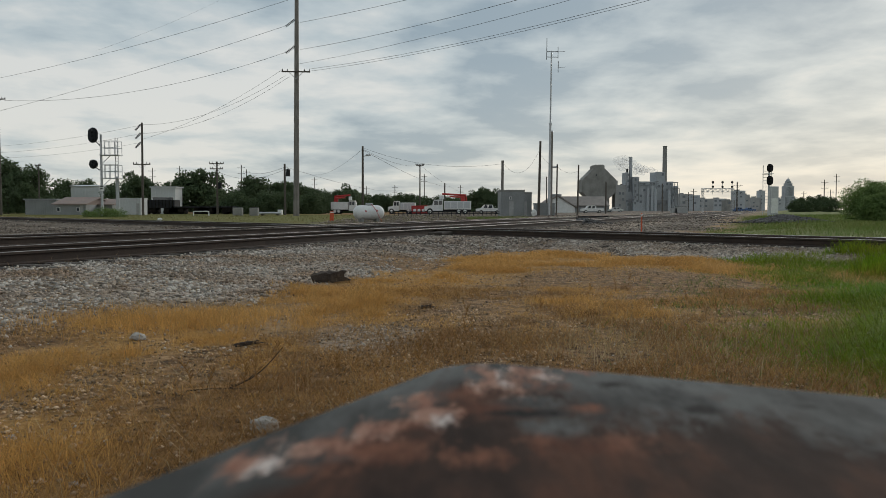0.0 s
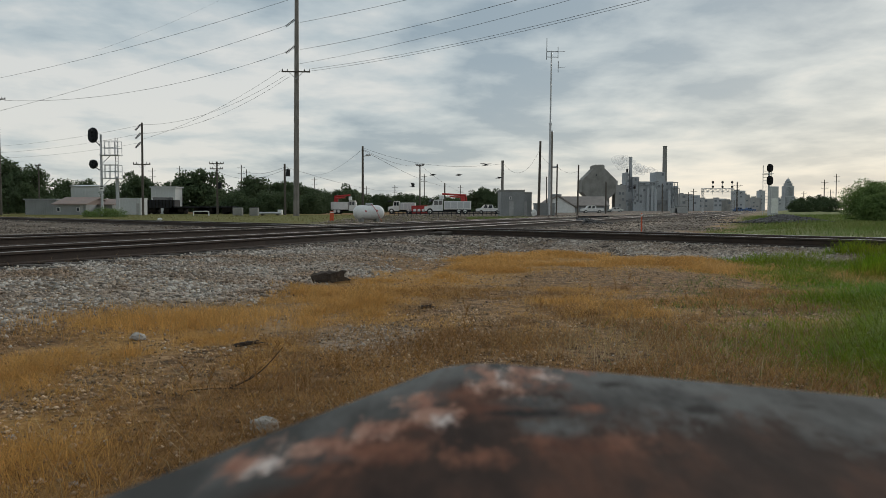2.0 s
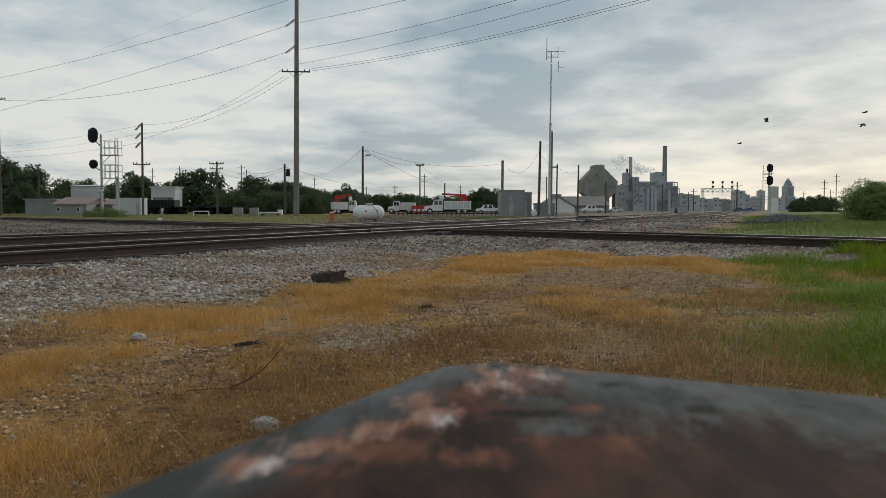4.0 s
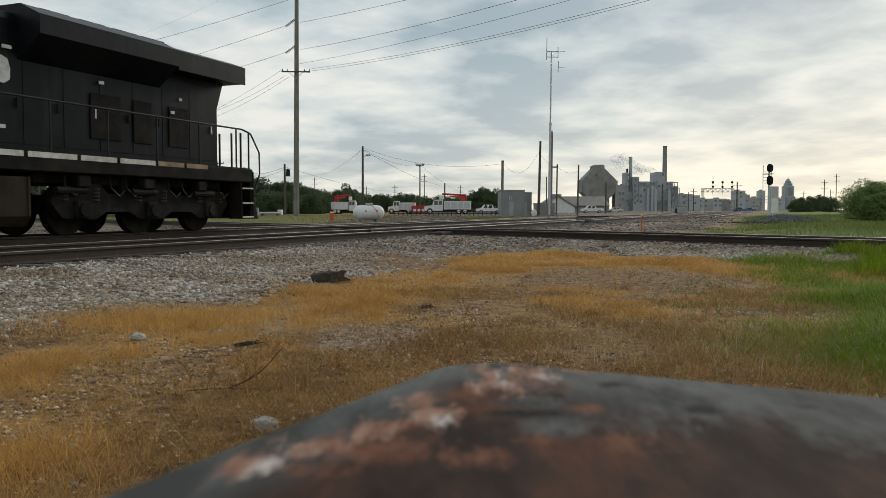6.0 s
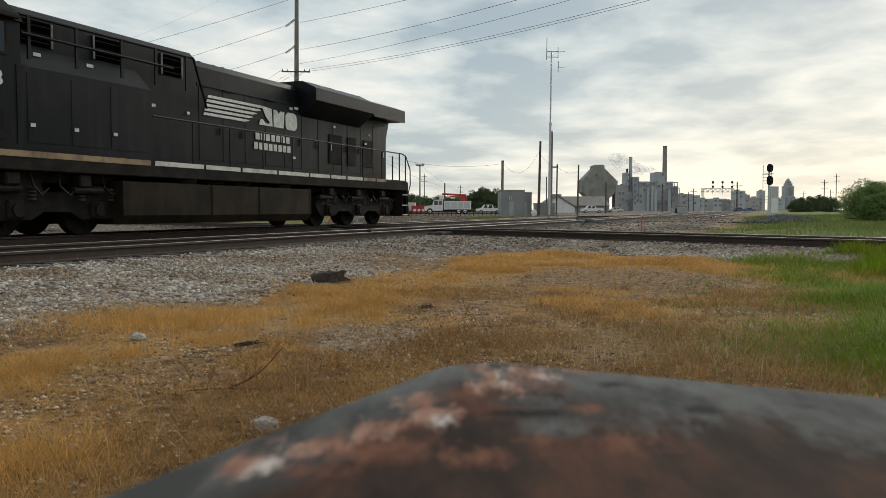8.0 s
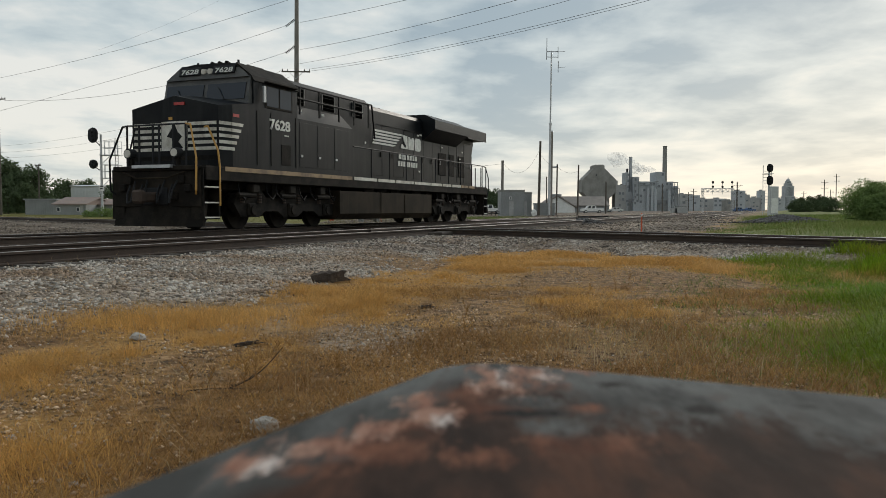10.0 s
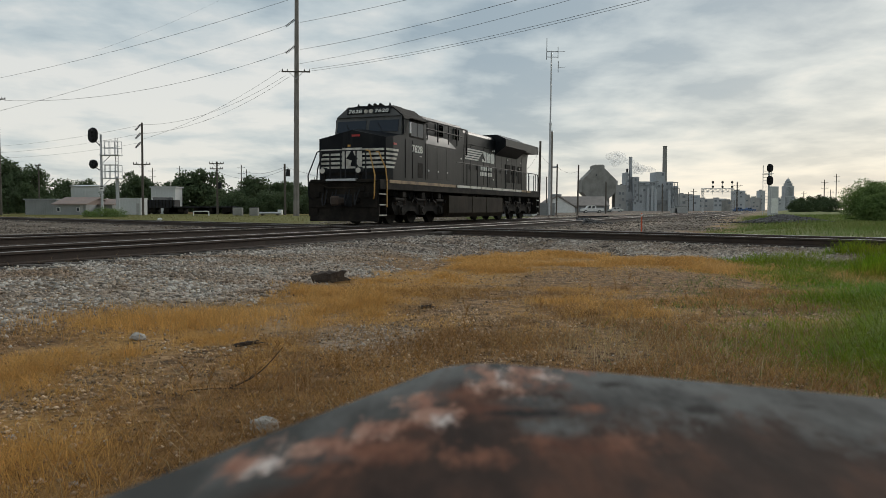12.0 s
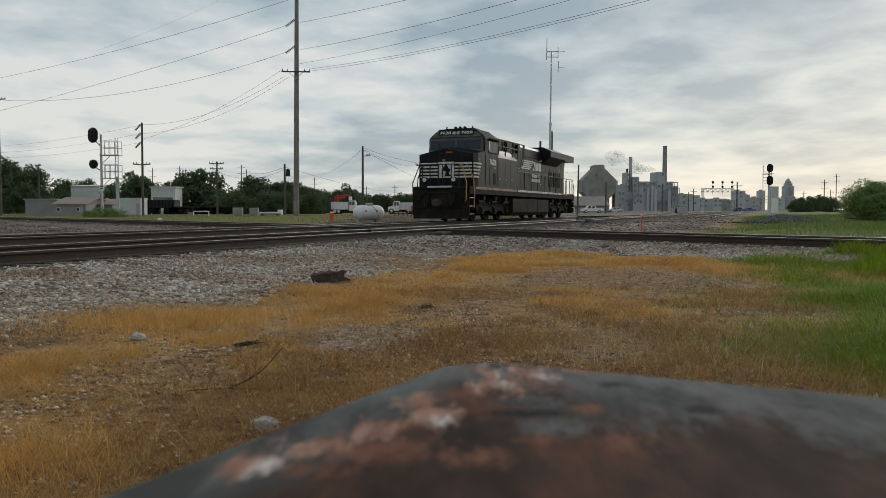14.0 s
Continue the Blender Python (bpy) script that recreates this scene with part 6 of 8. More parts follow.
def make_truck(x, y, turn, length, label, boom=True, flip=1):
    """A white utility truck: hood, cab, side boxes, folded red boom. Its front is at -x."""
    t = thing("utility_truck", base_at(x, y) @ pose(0, 0, 0, 0, 0, turn), label, "utility truck", "yard trucks")
    s = length / 7.0
    bm = bmesh.new()
    prism(bm, [(-3.5 * s, 0.55), (-3.5 * s, 1.25), (-2.35 * s, 1.45), (-2.1 * s, 2.3), (-0.75 * s, 2.35), (-0.75 * s, 0.55)], "y", -1.05, 1.05)
    cab = part("cab", bm, WHITE, t)
    for a, b in ((-2.05, -1.5), (-1.4, -0.85)):
        bm = bmesh.new()
        slab(bm, a * s, b * s, -1.07, 1.07, 1.5, 2.15)
        part("side_window", bm, GLASS, cab)
    bm = bmesh.new()
    quad(bm, (-2.36 * s, -0.9, 1.5), (-2.36 * s, 0.9, 1.5), (-2.14 * s, 0.9, 2.22), (-2.14 * s, -0.9, 2.22), 0.03, (-1, 0, 0.3))
    part("windshield", bm, GLASS, cab)
    bm = bmesh.new()
    slab(bm, -3.6 * s, 3.4 * s, -0.5, 0.5, 0.5, 0.75)
    slab(bm, -3.62 * s, -3.45 * s, -1.0, 1.0, 0.5, 0.8)
    part("chassis", bm, DARK, t)
    bm = bmesh.new()
    slab(bm, -0.6 * s, 3.4 * s, -1.1, 1.1, 0.75, 2.05, 0.04)
    body = part("service_body", bm, WHITE, t, "white service body")
    for k in range(4):
        bm = bmesh.new()
        slab(bm, (-0.5 + k * 0.95) * s, (0.35 + k * 0.95) * s, -1.12, -1.09, 0.95, 1.95)
        part("locker_door", bm, WHITEWALL, body)
    for q in (-2.7, 1.6, 2.5):
        for yy in (-0.95, 0.95):
            wheel_at(t, q * s, yy, 0.48)
    if boom:
        bm = bmesh.new()
        slab(bm, 1.9 * s, 2.5 * s, -0.3, 0.3, 2.05, 2.9, 0.05)
        part("boom_turret", bm, REDPAINT, t)
        bm = bmesh.new()
        tube(bm, (2.6 * s, -0.1, 3.0), (-0.9 * s, -0.1, 3.25), 0.19, 0.16, 6)
        tube(bm, (2.5 * s, 0.2, 2.7), (0.2 * s, 0.2, 2.85), 0.14, 0.14, 6)
        part("boom", bm, REDPAINT, t, "folded red boom")
        bm = bmesh.new()
        tube(bm, (2.9 * s, 0.0, 1.0), (2.6 * s, 0.0, 3.1), 0.15, 0.13, 6)
        part("boom_stand", bm, REDPAINT, t)
        bm = bmesh.new()
        slab(bm, -1.3 * s, -0.6 * s, -0.4, 0.4, 2.4, 3.0, 0.05)
        part("bucket", bm, WHITE, t)
    return t


def make_car(x, y, turn, label, pickup=True, m=None):
    m = m or WHITE
    t = thing("pickup_truck" if pickup else "car", base_at(x, y) @ pose(0, 0, 0, 0, 0, turn), label, "pickup truck" if pickup else "car", "parked cars")
    bm = bmesh.new()
    if pickup:
        prism(bm, [(-2.7, 0.4), (-2.75, 0.95), (-1.6, 1.1), (-1.1, 1.75), (0.6, 1.78), (0.85, 1.1), (2.6, 1.1), (2.65, 0.45)], "y", -0.92, 0.92)
    else:
        prism(bm, [(-2.2, 0.35), (-2.25, 0.8), (-1.3, 0.95), (-0.6, 1.45), (0.9, 1.45), (1.6, 0.98), (2.2, 0.9), (2.2, 0.4)], "y", -0.88, 0.88)
    b = part("body", bm, m, t)
    ws = ((-1.25, -0.45), (-0.35, 0.5)) if pickup else ((-0.75, 0.1), (0.2, 0.95))
    z1 = 1.68 if pickup else 1.38
    for a, c in ws:
        bm = bmesh.new()
        prism(bm, [(a + 0.05, 1.1 if pickup else 0.97), (a + 0.3, z1), (c, z1), (c, 1.1 if pickup else 0.97)], "y", -0.935, 0.935)
        part("side_window", bm, GLASS, b)
    for q in (-1.7, 1.6) if pickup else (-1.4, 1.4):
        for yy in (-0.85, 0.85):
            wheel_at(t, q, yy, 0.36)
    return t


make_propane_tank()
make_truck(0.81, 130, 0, 7.5, "white bucket truck with a folded red boom")
make_truck(-16.63, 140, 180, 5.2, "white service truck with a red boom on the bed")
make_truck(-7.50, 150, 0, 5.0, "white service truck beside a red container", False)
make_car(9.40, 165, 0, "white pickup truck parked by the relay house")
make_car(35.75, 195, 0, "white pickup truck parked near the tower")
make_car(50.83, 240, 0, "white car parked near the tower", False)
make_car(120.09, 330, 10, "blue pickup truck far down the tracks", True, BLUE)
make_car(135.50, 360, 10, "blue pickup truck far down the tracks", True, BLUE)


def make_wagon(x, y, length, h, label):
    """A dark freight wagon with end walls, ribs and two bogies."""
    t = thing("freight_wagon", base_at(x, y), label, "freight wagon", "stored wagons")
    bm = bmesh.new()
    slab(bm, -length / 2, length / 2, -1.4, 1.4, 1.0, h, 0.05)
    body = part("wagon_body", bm, DARK, t)
    for k in range(9):
        bm = bmesh.new()
        xx = -length / 2 + (k + 0.5) * length / 9
        slab(bm, xx - 0.06, xx + 0.06, -1.48, -1.4, 1.0, h)
        part("rib", bm, GRIME, body)
    for q in (-0.36, 0.36):
        bm = bmesh.new()
        slab(bm, q * length - 1.1, q * length + 1.1, -1.2, 1.2, 0.4, 1.0)
        for o in (-0.8, 0.8):
            tube(bm, (q * length + o, -1.0, 0.43), (q * length + o, 1.0, 0.43), 0.43, n=14)
        part("bogie", bm, GRIME, t)


make_wagon(-44.18, 128, 4.8, 2.3, "dark freight wagon stored behind the grass")
make_wagon(-39.65, 128, 5.4, 1.25, "low dark flat wagon stored behind the grass")
make_wagon(-35.20, 128, 5.2, 1.25, "low dark flat wagon stored behind the grass")


def make_container(x0, x1, y, top, m, label, bars_on=False):
    g = gz(x0, y)
    c = thing("shipping_container", Matrix.Translation((x0, y, g - 0.02)), label, "container")
    bm = bmesh.new()
    w, h = x1 - x0, top - g
    slab(bm, 0, w, 0, 2.4, 0.1, h, 0.03)
    b = part("container_body", bm, m, c)
    for k in range(14):
        bm = bmesh.new()
        slab(bm, (k + 0.3) * w / 14, (k + 0.7) * w / 14, -0.04, 0, 0.2, h - 0.1)
        part("rib", bm, m, b)
    for xx in (0.05, w - 0.25):
        bm = bmesh.new()
        slab(bm, xx, xx + 0.2, -0.05, 2.45, -0.02, 0.1)
        part("corner_foot", bm, DARK, c)
    if bars_on:
        for k in range(3):
            bm = bmesh.new()
            slab(bm, w * (0.12 + 0.26 * k), w * (0.12 + 0.26 * k) + 0.5, -0.06, -0.045, h * 0.25, h * 0.6)
            part("text_bar", bm, WHITE, b)


make_container(-5.64, -2.72, 145, 1.34, REDPAINT, "red container with pale bars of writing", True)


def make_block(x, y, w, h, m, label, name="concrete_block"):
    b = thing(name, base_at(x, y), label, name.replace("_", " "), "yard clutter")
    bm = bmesh.new()
    slab(bm, -w / 2, w / 2, -0.4, 0.4, -0.05, h, 0.04)
    part("block", bm, m, b)
    bm = bmesh.new()
    slab(bm, -w / 2 + 0.1, w / 2 - 0.1, -0.05, 0.05, h, h + 0.08, 0.02)
    part("lifting_eye", bm, DARK, b)


make_block(-24.70, 98, 1.1, 1.0, CONC, "grey concrete block in the grass")
make_block(-22.73, 98, 1.0, 1.0, CONC, "grey concrete block in the grass")
make_block(-22.40, 112, 0.55, 0.75, WHITE, "small white box standing in the grass", "utility_box")
make_block(11.50, 60, 1.6, 0.25, TIEWOOD, "heap of old timber beside the track", "timber_heap")
make_block(10.89, 62, 1.4, 0.2, TIEWOOD, "heap of old timber beside the track", "timber_heap")
make_block(43.86, 150, 2.4, 1.3, PALECONC, "pale concrete box near the tracks")
make_block(42.50, 150, 1.1, 1.1, PALECONC, "pale concrete box near the tracks")


def make_goal_rail(x, y):
    b = thing("pipe_barrier", base_at(x, y), "low white pipe barrier in the grass", "pipe barrier")
    bm = bmesh.new()
    bars(bm, [(-0.9, 0, 0), (-0.9, 0, 0.55), (0.9, 0, 0.55), (0.9, 0, 0)], 0.06)
    part("pipe_frame", bm, WHITE, b)
    bm = bmesh.new()
    slab(bm, -1.1, 1.1, -0.15, 0.15, -0.04, 0.05)
    part("footing", bm, CONC, b)


make_goal_rail(-28.24, 95)


def make_pipe(x, y, w):
    b = thing("pipe", base_at(x, y), "long pale pipe lying in the grass", "pipe")
    bm = bmesh.new()
    tube(bm, (-w / 2, 0, 0.3), (w / 2, 0, 0.3), 0.16, n=10)
    part("pipe_body", bm, GALV, b)
    for xx in (-w / 3, w / 3):
        bm = bmesh.new()
        slab(bm, xx - 0.15, xx + 0.15, -0.3, 0.3, -0.03, 0.18)
        part("pipe_cradle", bm, TIEWOOD, b)


make_pipe(-21.25, 100, 2.8)


def make_marker(x, y, h, w, label):
    b = thing("marker_post", base_at(x, y), label, "marker post", "orange markers")
    bm = bmesh.new()
    slab(bm, -w / 2, w / 2, -0.012, 0.012, -0.1, h, 0.004)
    part("blade", bm, ORANGE, b)
    bm = bmesh.new()
    slab(bm, -w / 2 + 0.005, w / 2 - 0.005, -0.016, -0.012, h - 0.12, h - 0.04)
    part("reflector", bm, WHITE, b)


make_marker(7.27, 29.77, 0.80, 0.05, "thin orange plastic marker post beside the track")
make_marker(-7.93, 58, 0.72, 0.28, "broad orange marker board in the grass")


def make_fence():
    """A low dark rail fence round the yard."""
    f = thing("yard_fence", Matrix.Identity(4), "dark low fence along the truck yard", "fence", kind="structure")
    x0, x1, y = -6.01, 6.45, 92
    g = gz(x0, y)
    n = 26
    for k in range(n):
        x = x0 + (x1 - x0) * k / (n - 1)
        bm = bmesh.new()
        slab(bm, x - 0.04, x + 0.04, y - 0.04, y + 0.04, g - 0.1, g + 0.55)
        part("fence_post", bm, DARK, f)
    for z in (0.2, 0.42):
        bm = bmesh.new()
        slab(bm, x0, x1, y - 0.06, y - 0.04, g + z, g + z + 0.1)
        part("fence_rail", bm, DARK, f)


make_fence()


# ---- trees ----
LEAF = leafy(mat("summer_leaves", (0.072, 0.102, 0.050), 0.7, 0, (0.10, 0.134, 0.066), 0.5, 0.9, 3, 0, 0.3, spec=0.15), 0.3)
LEAF_LIGHT = leafy(mat("light_summer_leaves", (0.128, 0.195, 0.06), 0.7, 0, (0.175, 0.235, 0.082), 0.6, 0.9, 3, 0, 0.3, spec=0.12), 0.42)
BARK = mat("tree_bark", (0.07, 0.055, 0.042), 0.9, 0, (0.04, 0.032, 0.026), 4, 0.7, 20, 0.4)


def make_tree(seed, h, w, low, leaf_size, count, leaf, label, name="tree"):
    """A tapered trunk with limbs, and a crown of leaf clumps with gaps. low: where the crown begins, as a share of the height."""
    rng = np.random.RandomState(seed)
    t = thing(name, Matrix.Identity(4), label, name, "trees round the yard")
    bm = bmesh.new()
    tube(bm, (0, 0, -0.3), (0.1 * w, 0, h * 0.55), 0.028 * h, 0.012 * h, 8)
    clumps = []
    for k in range(34):
        a, u = rng.uniform(0, math.tau), rng.uniform(0, 1)
        z = h * (low + (0.97 - low) * u)
        bulge = math.sin(math.pi * min(max(0.12 + 0.80 * u, 0), 1)) ** 0.6
        r = w / 2 * bulge * rng.uniform(0.35, 0.85)
        clumps.append((r * math.cos(a), r * math.sin(a), z - 0.06 * h, w * rng.uniform(0.13, 0.24)))
    for cx, cy, cz, cr in clumps[:12]:
        z0 = max(0.1 * h, min(cz - 0.15 * h, 0.5 * h))
        tube(bm, (0.1 * w * z0 / (0.55 * h), 0, z0), (cx, cy, cz), 0.010 * h, 0.003 * h, 5)
    part("trunk", bm, BARK, t)
    c = np.array(clumps)
    pick = rng.randint(0, len(c), count)
    v = rng.normal(size=(count, 3))
    v /= np.linalg.norm(v, axis=1)[:, None]
    rad = c[pick, 3] * rng.uniform(0.55, 1.12, count) ** 0.7
    pos = c[pick, :3] + v * rad[:, None] * np.array([1, 1, 0.85])
    pos[:, 2] = np.maximum(pos[:, 2], 0.05 * h)
    a = rng.normal(size=(count, 3))
    a /= np.linalg.norm(a, axis=1)[:, None]
    b = np.cross(a, v)
    b /= np.linalg.norm(b, axis=1)[:, None] + 1e-9
    s = leaf_size * rng.uniform(0.6, 1.4, count)[:, None]
    quads = np.stack((pos - a * s, pos + b * s * 0.55, pos + a * s, pos - b * s * 0.55), 1).reshape(-1, 3)
    crown = np_mesh("crown", quads, np.arange(4 * count), np.full(count, 4), leaf)
    crown.parent = t
    return t


def plant_trees():
    kinds = [make_tree(1, 8.0, 7.5, 0.05, 0.23, 4600, LEAF, "leafy green tree at the edge of the yard"),
             make_tree(2, 7.0, 8.5, 0.03, 0.23, 4600, LEAF, "broad leafy green tree at the edge of the yard"),
             make_tree(3, 9.0, 6.5, 0.08, 0.23, 4300, LEAF, "tall leafy green tree at the edge of the yard"),
             make_tree(4, 5.0, 7.0, 0.02, 0.20, 4300, LEAF, "low bushy green tree at the edge of the yard")]
    size = [8.0, 7.0, 9.0, 5.0]
    rng = random.Random(4)
    line = []
    for x, y, top in ((-80.84, 150, 9.97), (-81.16, 155, 8.04), (-75.42, 150, 9.15), (-84.27, 150, 9.77), (-90.91, 190, 7.63), (-89.92, 195, 8.09), (-85.86, 195, 7.69), (-58.23, 150, 7.59), (-55.84, 150, 7.39), (-54.68, 152, 5.80), (-113.21, 330, 11.72), (-49.73, 155, 7.40), (-47.25, 155, 8.04), (-44.78, 155, 7.83), (-74.77, 140, 4.61), (-72.88, 142, 5.16), (-71.39, 145, 4.55)):
        line.append((x, y, top))
    for k in range(30):
        u = k / 29
        x = -47.64 + u * (-19.69 - -47.64)
        line.append((x + rng.uniform(-0.6, 0.6), 175 + rng.uniform(-12, 12), 4.3 + 2.1 * math.exp(-((u - 0.33) / 0.12) ** 2) + 2.2 * math.exp(-((u - 0.55) / 0.14) ** 2) + rng.uniform(-0.6, 0.7)))
    for k in range(18):
        u = k / 17
        x = -34.59 + u * (-21.47 - -34.59)
        line.append((x + rng.uniform(-0.6, 0.6), 135 + rng.uniform(-6, 6), 2.6 + rng.uniform(-0.5, 0.6)))
    for k in range(26):
        u = k / 25
        x = -29.39 + u * (8.15 - -29.39)
        line.append((x + rng.uniform(-1, 1), 230 + rng.uniform(-15, 15), 5.9 - 2.2 * u + rng.uniform(-0.6, 0.7)))
    for x, y, top in ((-21.38, 190, 6.58), (8.06, 200, 5.52), (10.00, 200, 5.93), (12.22, 200, 5.66), (14.24, 205, 5.50), (131.67, 300, 5.10), (147.12, 320, 6.51), (149.34, 320, 6.28), (144.89, 320, 5.84), (103.50, 240, 3.19), (106.84, 240, 3.19), (114.34, 240, 3.85)):
        line.append((x, y, top))
    for n, (x, y, top) in enumerate(line):
        h = top + 0.25
        q = 3 if h < 4.6 else n % 3
        f = h / size[q]
        m = Matrix.Translation((x, y, gz(x, y))) @ pose(0, 0, 0, 0, 0, rng.uniform(0, 360)) @ Matrix.Diagonal((f * rng.uniform(0.9, 1.2), f * rng.uniform(0.9, 1.2), f, 1))
        if n < 4:
            kinds[n].matrix_basis = Matrix.Translation((x, y, gz(x, y))) @ Matrix.Scale(h / size[n], 4)
        else:
            o = copy_thing(kinds[q], Matrix.Identity(4))
            o.matrix_basis = m
    # near bush on the bank
    for x, y, h, w, s in ((23.9, 46, 2.25, 2.9, 7), (25.4, 47, 2.05, 3.2, 8), (26.5, 46, 2.2, 3.4, 9), (23.3, 44, 1.3, 2.0, 10), (24.6, 44, 1.5, 2.6, 11)):
        b = make_tree(s, h, w, 0.03, 0.05, 13000, LEAF_LIGHT, "dense light-green bush on the grassy bank", "bush")
        b.matrix_basis = Matrix.Translation((x, y, gz(x, y)))

    for x, y, h, w, s in ((-32.03, 77, 0.85, 2.6, 21), (-31.36, 78, 0.6, 2.4, 22), (-33.80, 78, 0.5, 1.8, 23)):
        b = make_tree(s, h, w, 0.0, 0.045, 2600, LEAF_LIGHT, "patch of tall light-green weeds", "bush")
        b.matrix_basis = Matrix.Translation((x, y, gz(x, y)))


plant_trees()


# ---- ballast stones and grass in the foreground ----
STONE = mat("crushed_ballast_stone", (0.42, 0.38, 0.335), 0.9, 0, (0.26, 0.185, 0.13), 0.9, 0.95, 50, 0.3, 0.6, spec=0.15, lo=0.44, hi=0.60)
STRAW = leafy(mat("dry_straw_grass", (0.63, 0.375, 0.13), 0.8, 0, (0.52, 0.29, 0.085), 0.9, 0.9, 5, 0, 0.3, spec=0.1), 0.4)
YARDSTONE = mat("brown_yard_stone", (0.25, 0.21, 0.175), 0.9, 0, (0.095, 0.072, 0.056), 0.25, 0.95, 50, 0.3, 0.6, spec=0.15)
BROWNWEED = leafy(mat("brown_dead_weeds", (0.38, 0.215, 0.08), 0.85, 0, (0.22, 0.115, 0.045), 1.3, 0.9, 5, 0, 0.4, spec=0.1), 0.3)
GREENGRASS = leafy(mat("fresh_green_grass", (0.125, 0.245, 0.008), 0.7, 0, (0.22, 0.215, 0.028), 0.7, 0.95, 5, 0, 0.4, spec=0.1), 0.4)
BANKGRASS = leafy(mat("soft_green_weeds", (0.115, 0.185, 0.04), 0.8, 0, (0.20, 0.18, 0.07), 0.35, 0.9, 3, 0, 0.2, spec=0.1), 0.4)
PALESTRAW = leafy(mat("pale_dry_stalks", (0.46, 0.35, 0.20), 0.8, 0, (0.30, 0.21, 0.11), 2, 0.9, 5, 0, 0.3, spec=0.1), 0.3)


def scatter(rng, n, r0, r1, power=1.0):
    """Places in the wedge of ground before the box, thinning with distance."""
    r = r0 + (r1 - r0) * rng.rand(n) ** power
    u = rng.uniform(-0.64, 0.64, n)
    return u * (r + 0.4), r


def make_blades(name, seed, x, y, h, width, lean, material, label):
    """Grass blades, each a bent tapering leaf of two faces."""
    rng = np.random.RandomState(seed)
    n = len(x)
    z = height(x, y) - 0.01
    a = rng.uniform(0, math.tau, n)
    side = np.stack((np.cos(a), np.sin(a), np.zeros(n)), 1) * (width / 2)[:, None]
    b = rng.uniform(0, math.tau, n)
    bend = np.stack((np.cos(b), np.sin(b), np.zeros(n)), 1) * (h * lean * rng.uniform(0.2, 1.0, n))[:, None]
    root = np.stack((x, y, z), 1)
    up = np.zeros((n, 3))
    up[:, 2] = h
    mid = root + up * 0.55 + bend * 0.35
    tip = root + up * (1 - 0.25 * lean) + bend
    v = np.stack((root - side, root + side, mid + side * 0.75, mid - side * 0.75, tip), 1).reshape(-1, 3)
    k = np.arange(n)[:, None] * 5
    loops = np.concatenate((k + np.array([0, 1, 2, 3]), k + np.array([3, 2, 4])), 1).ravel()
    ob = np_mesh(name, v, loops, np.tile([4, 3], n), material)
    return tagged(ob, label, "grass", kind="stuff")


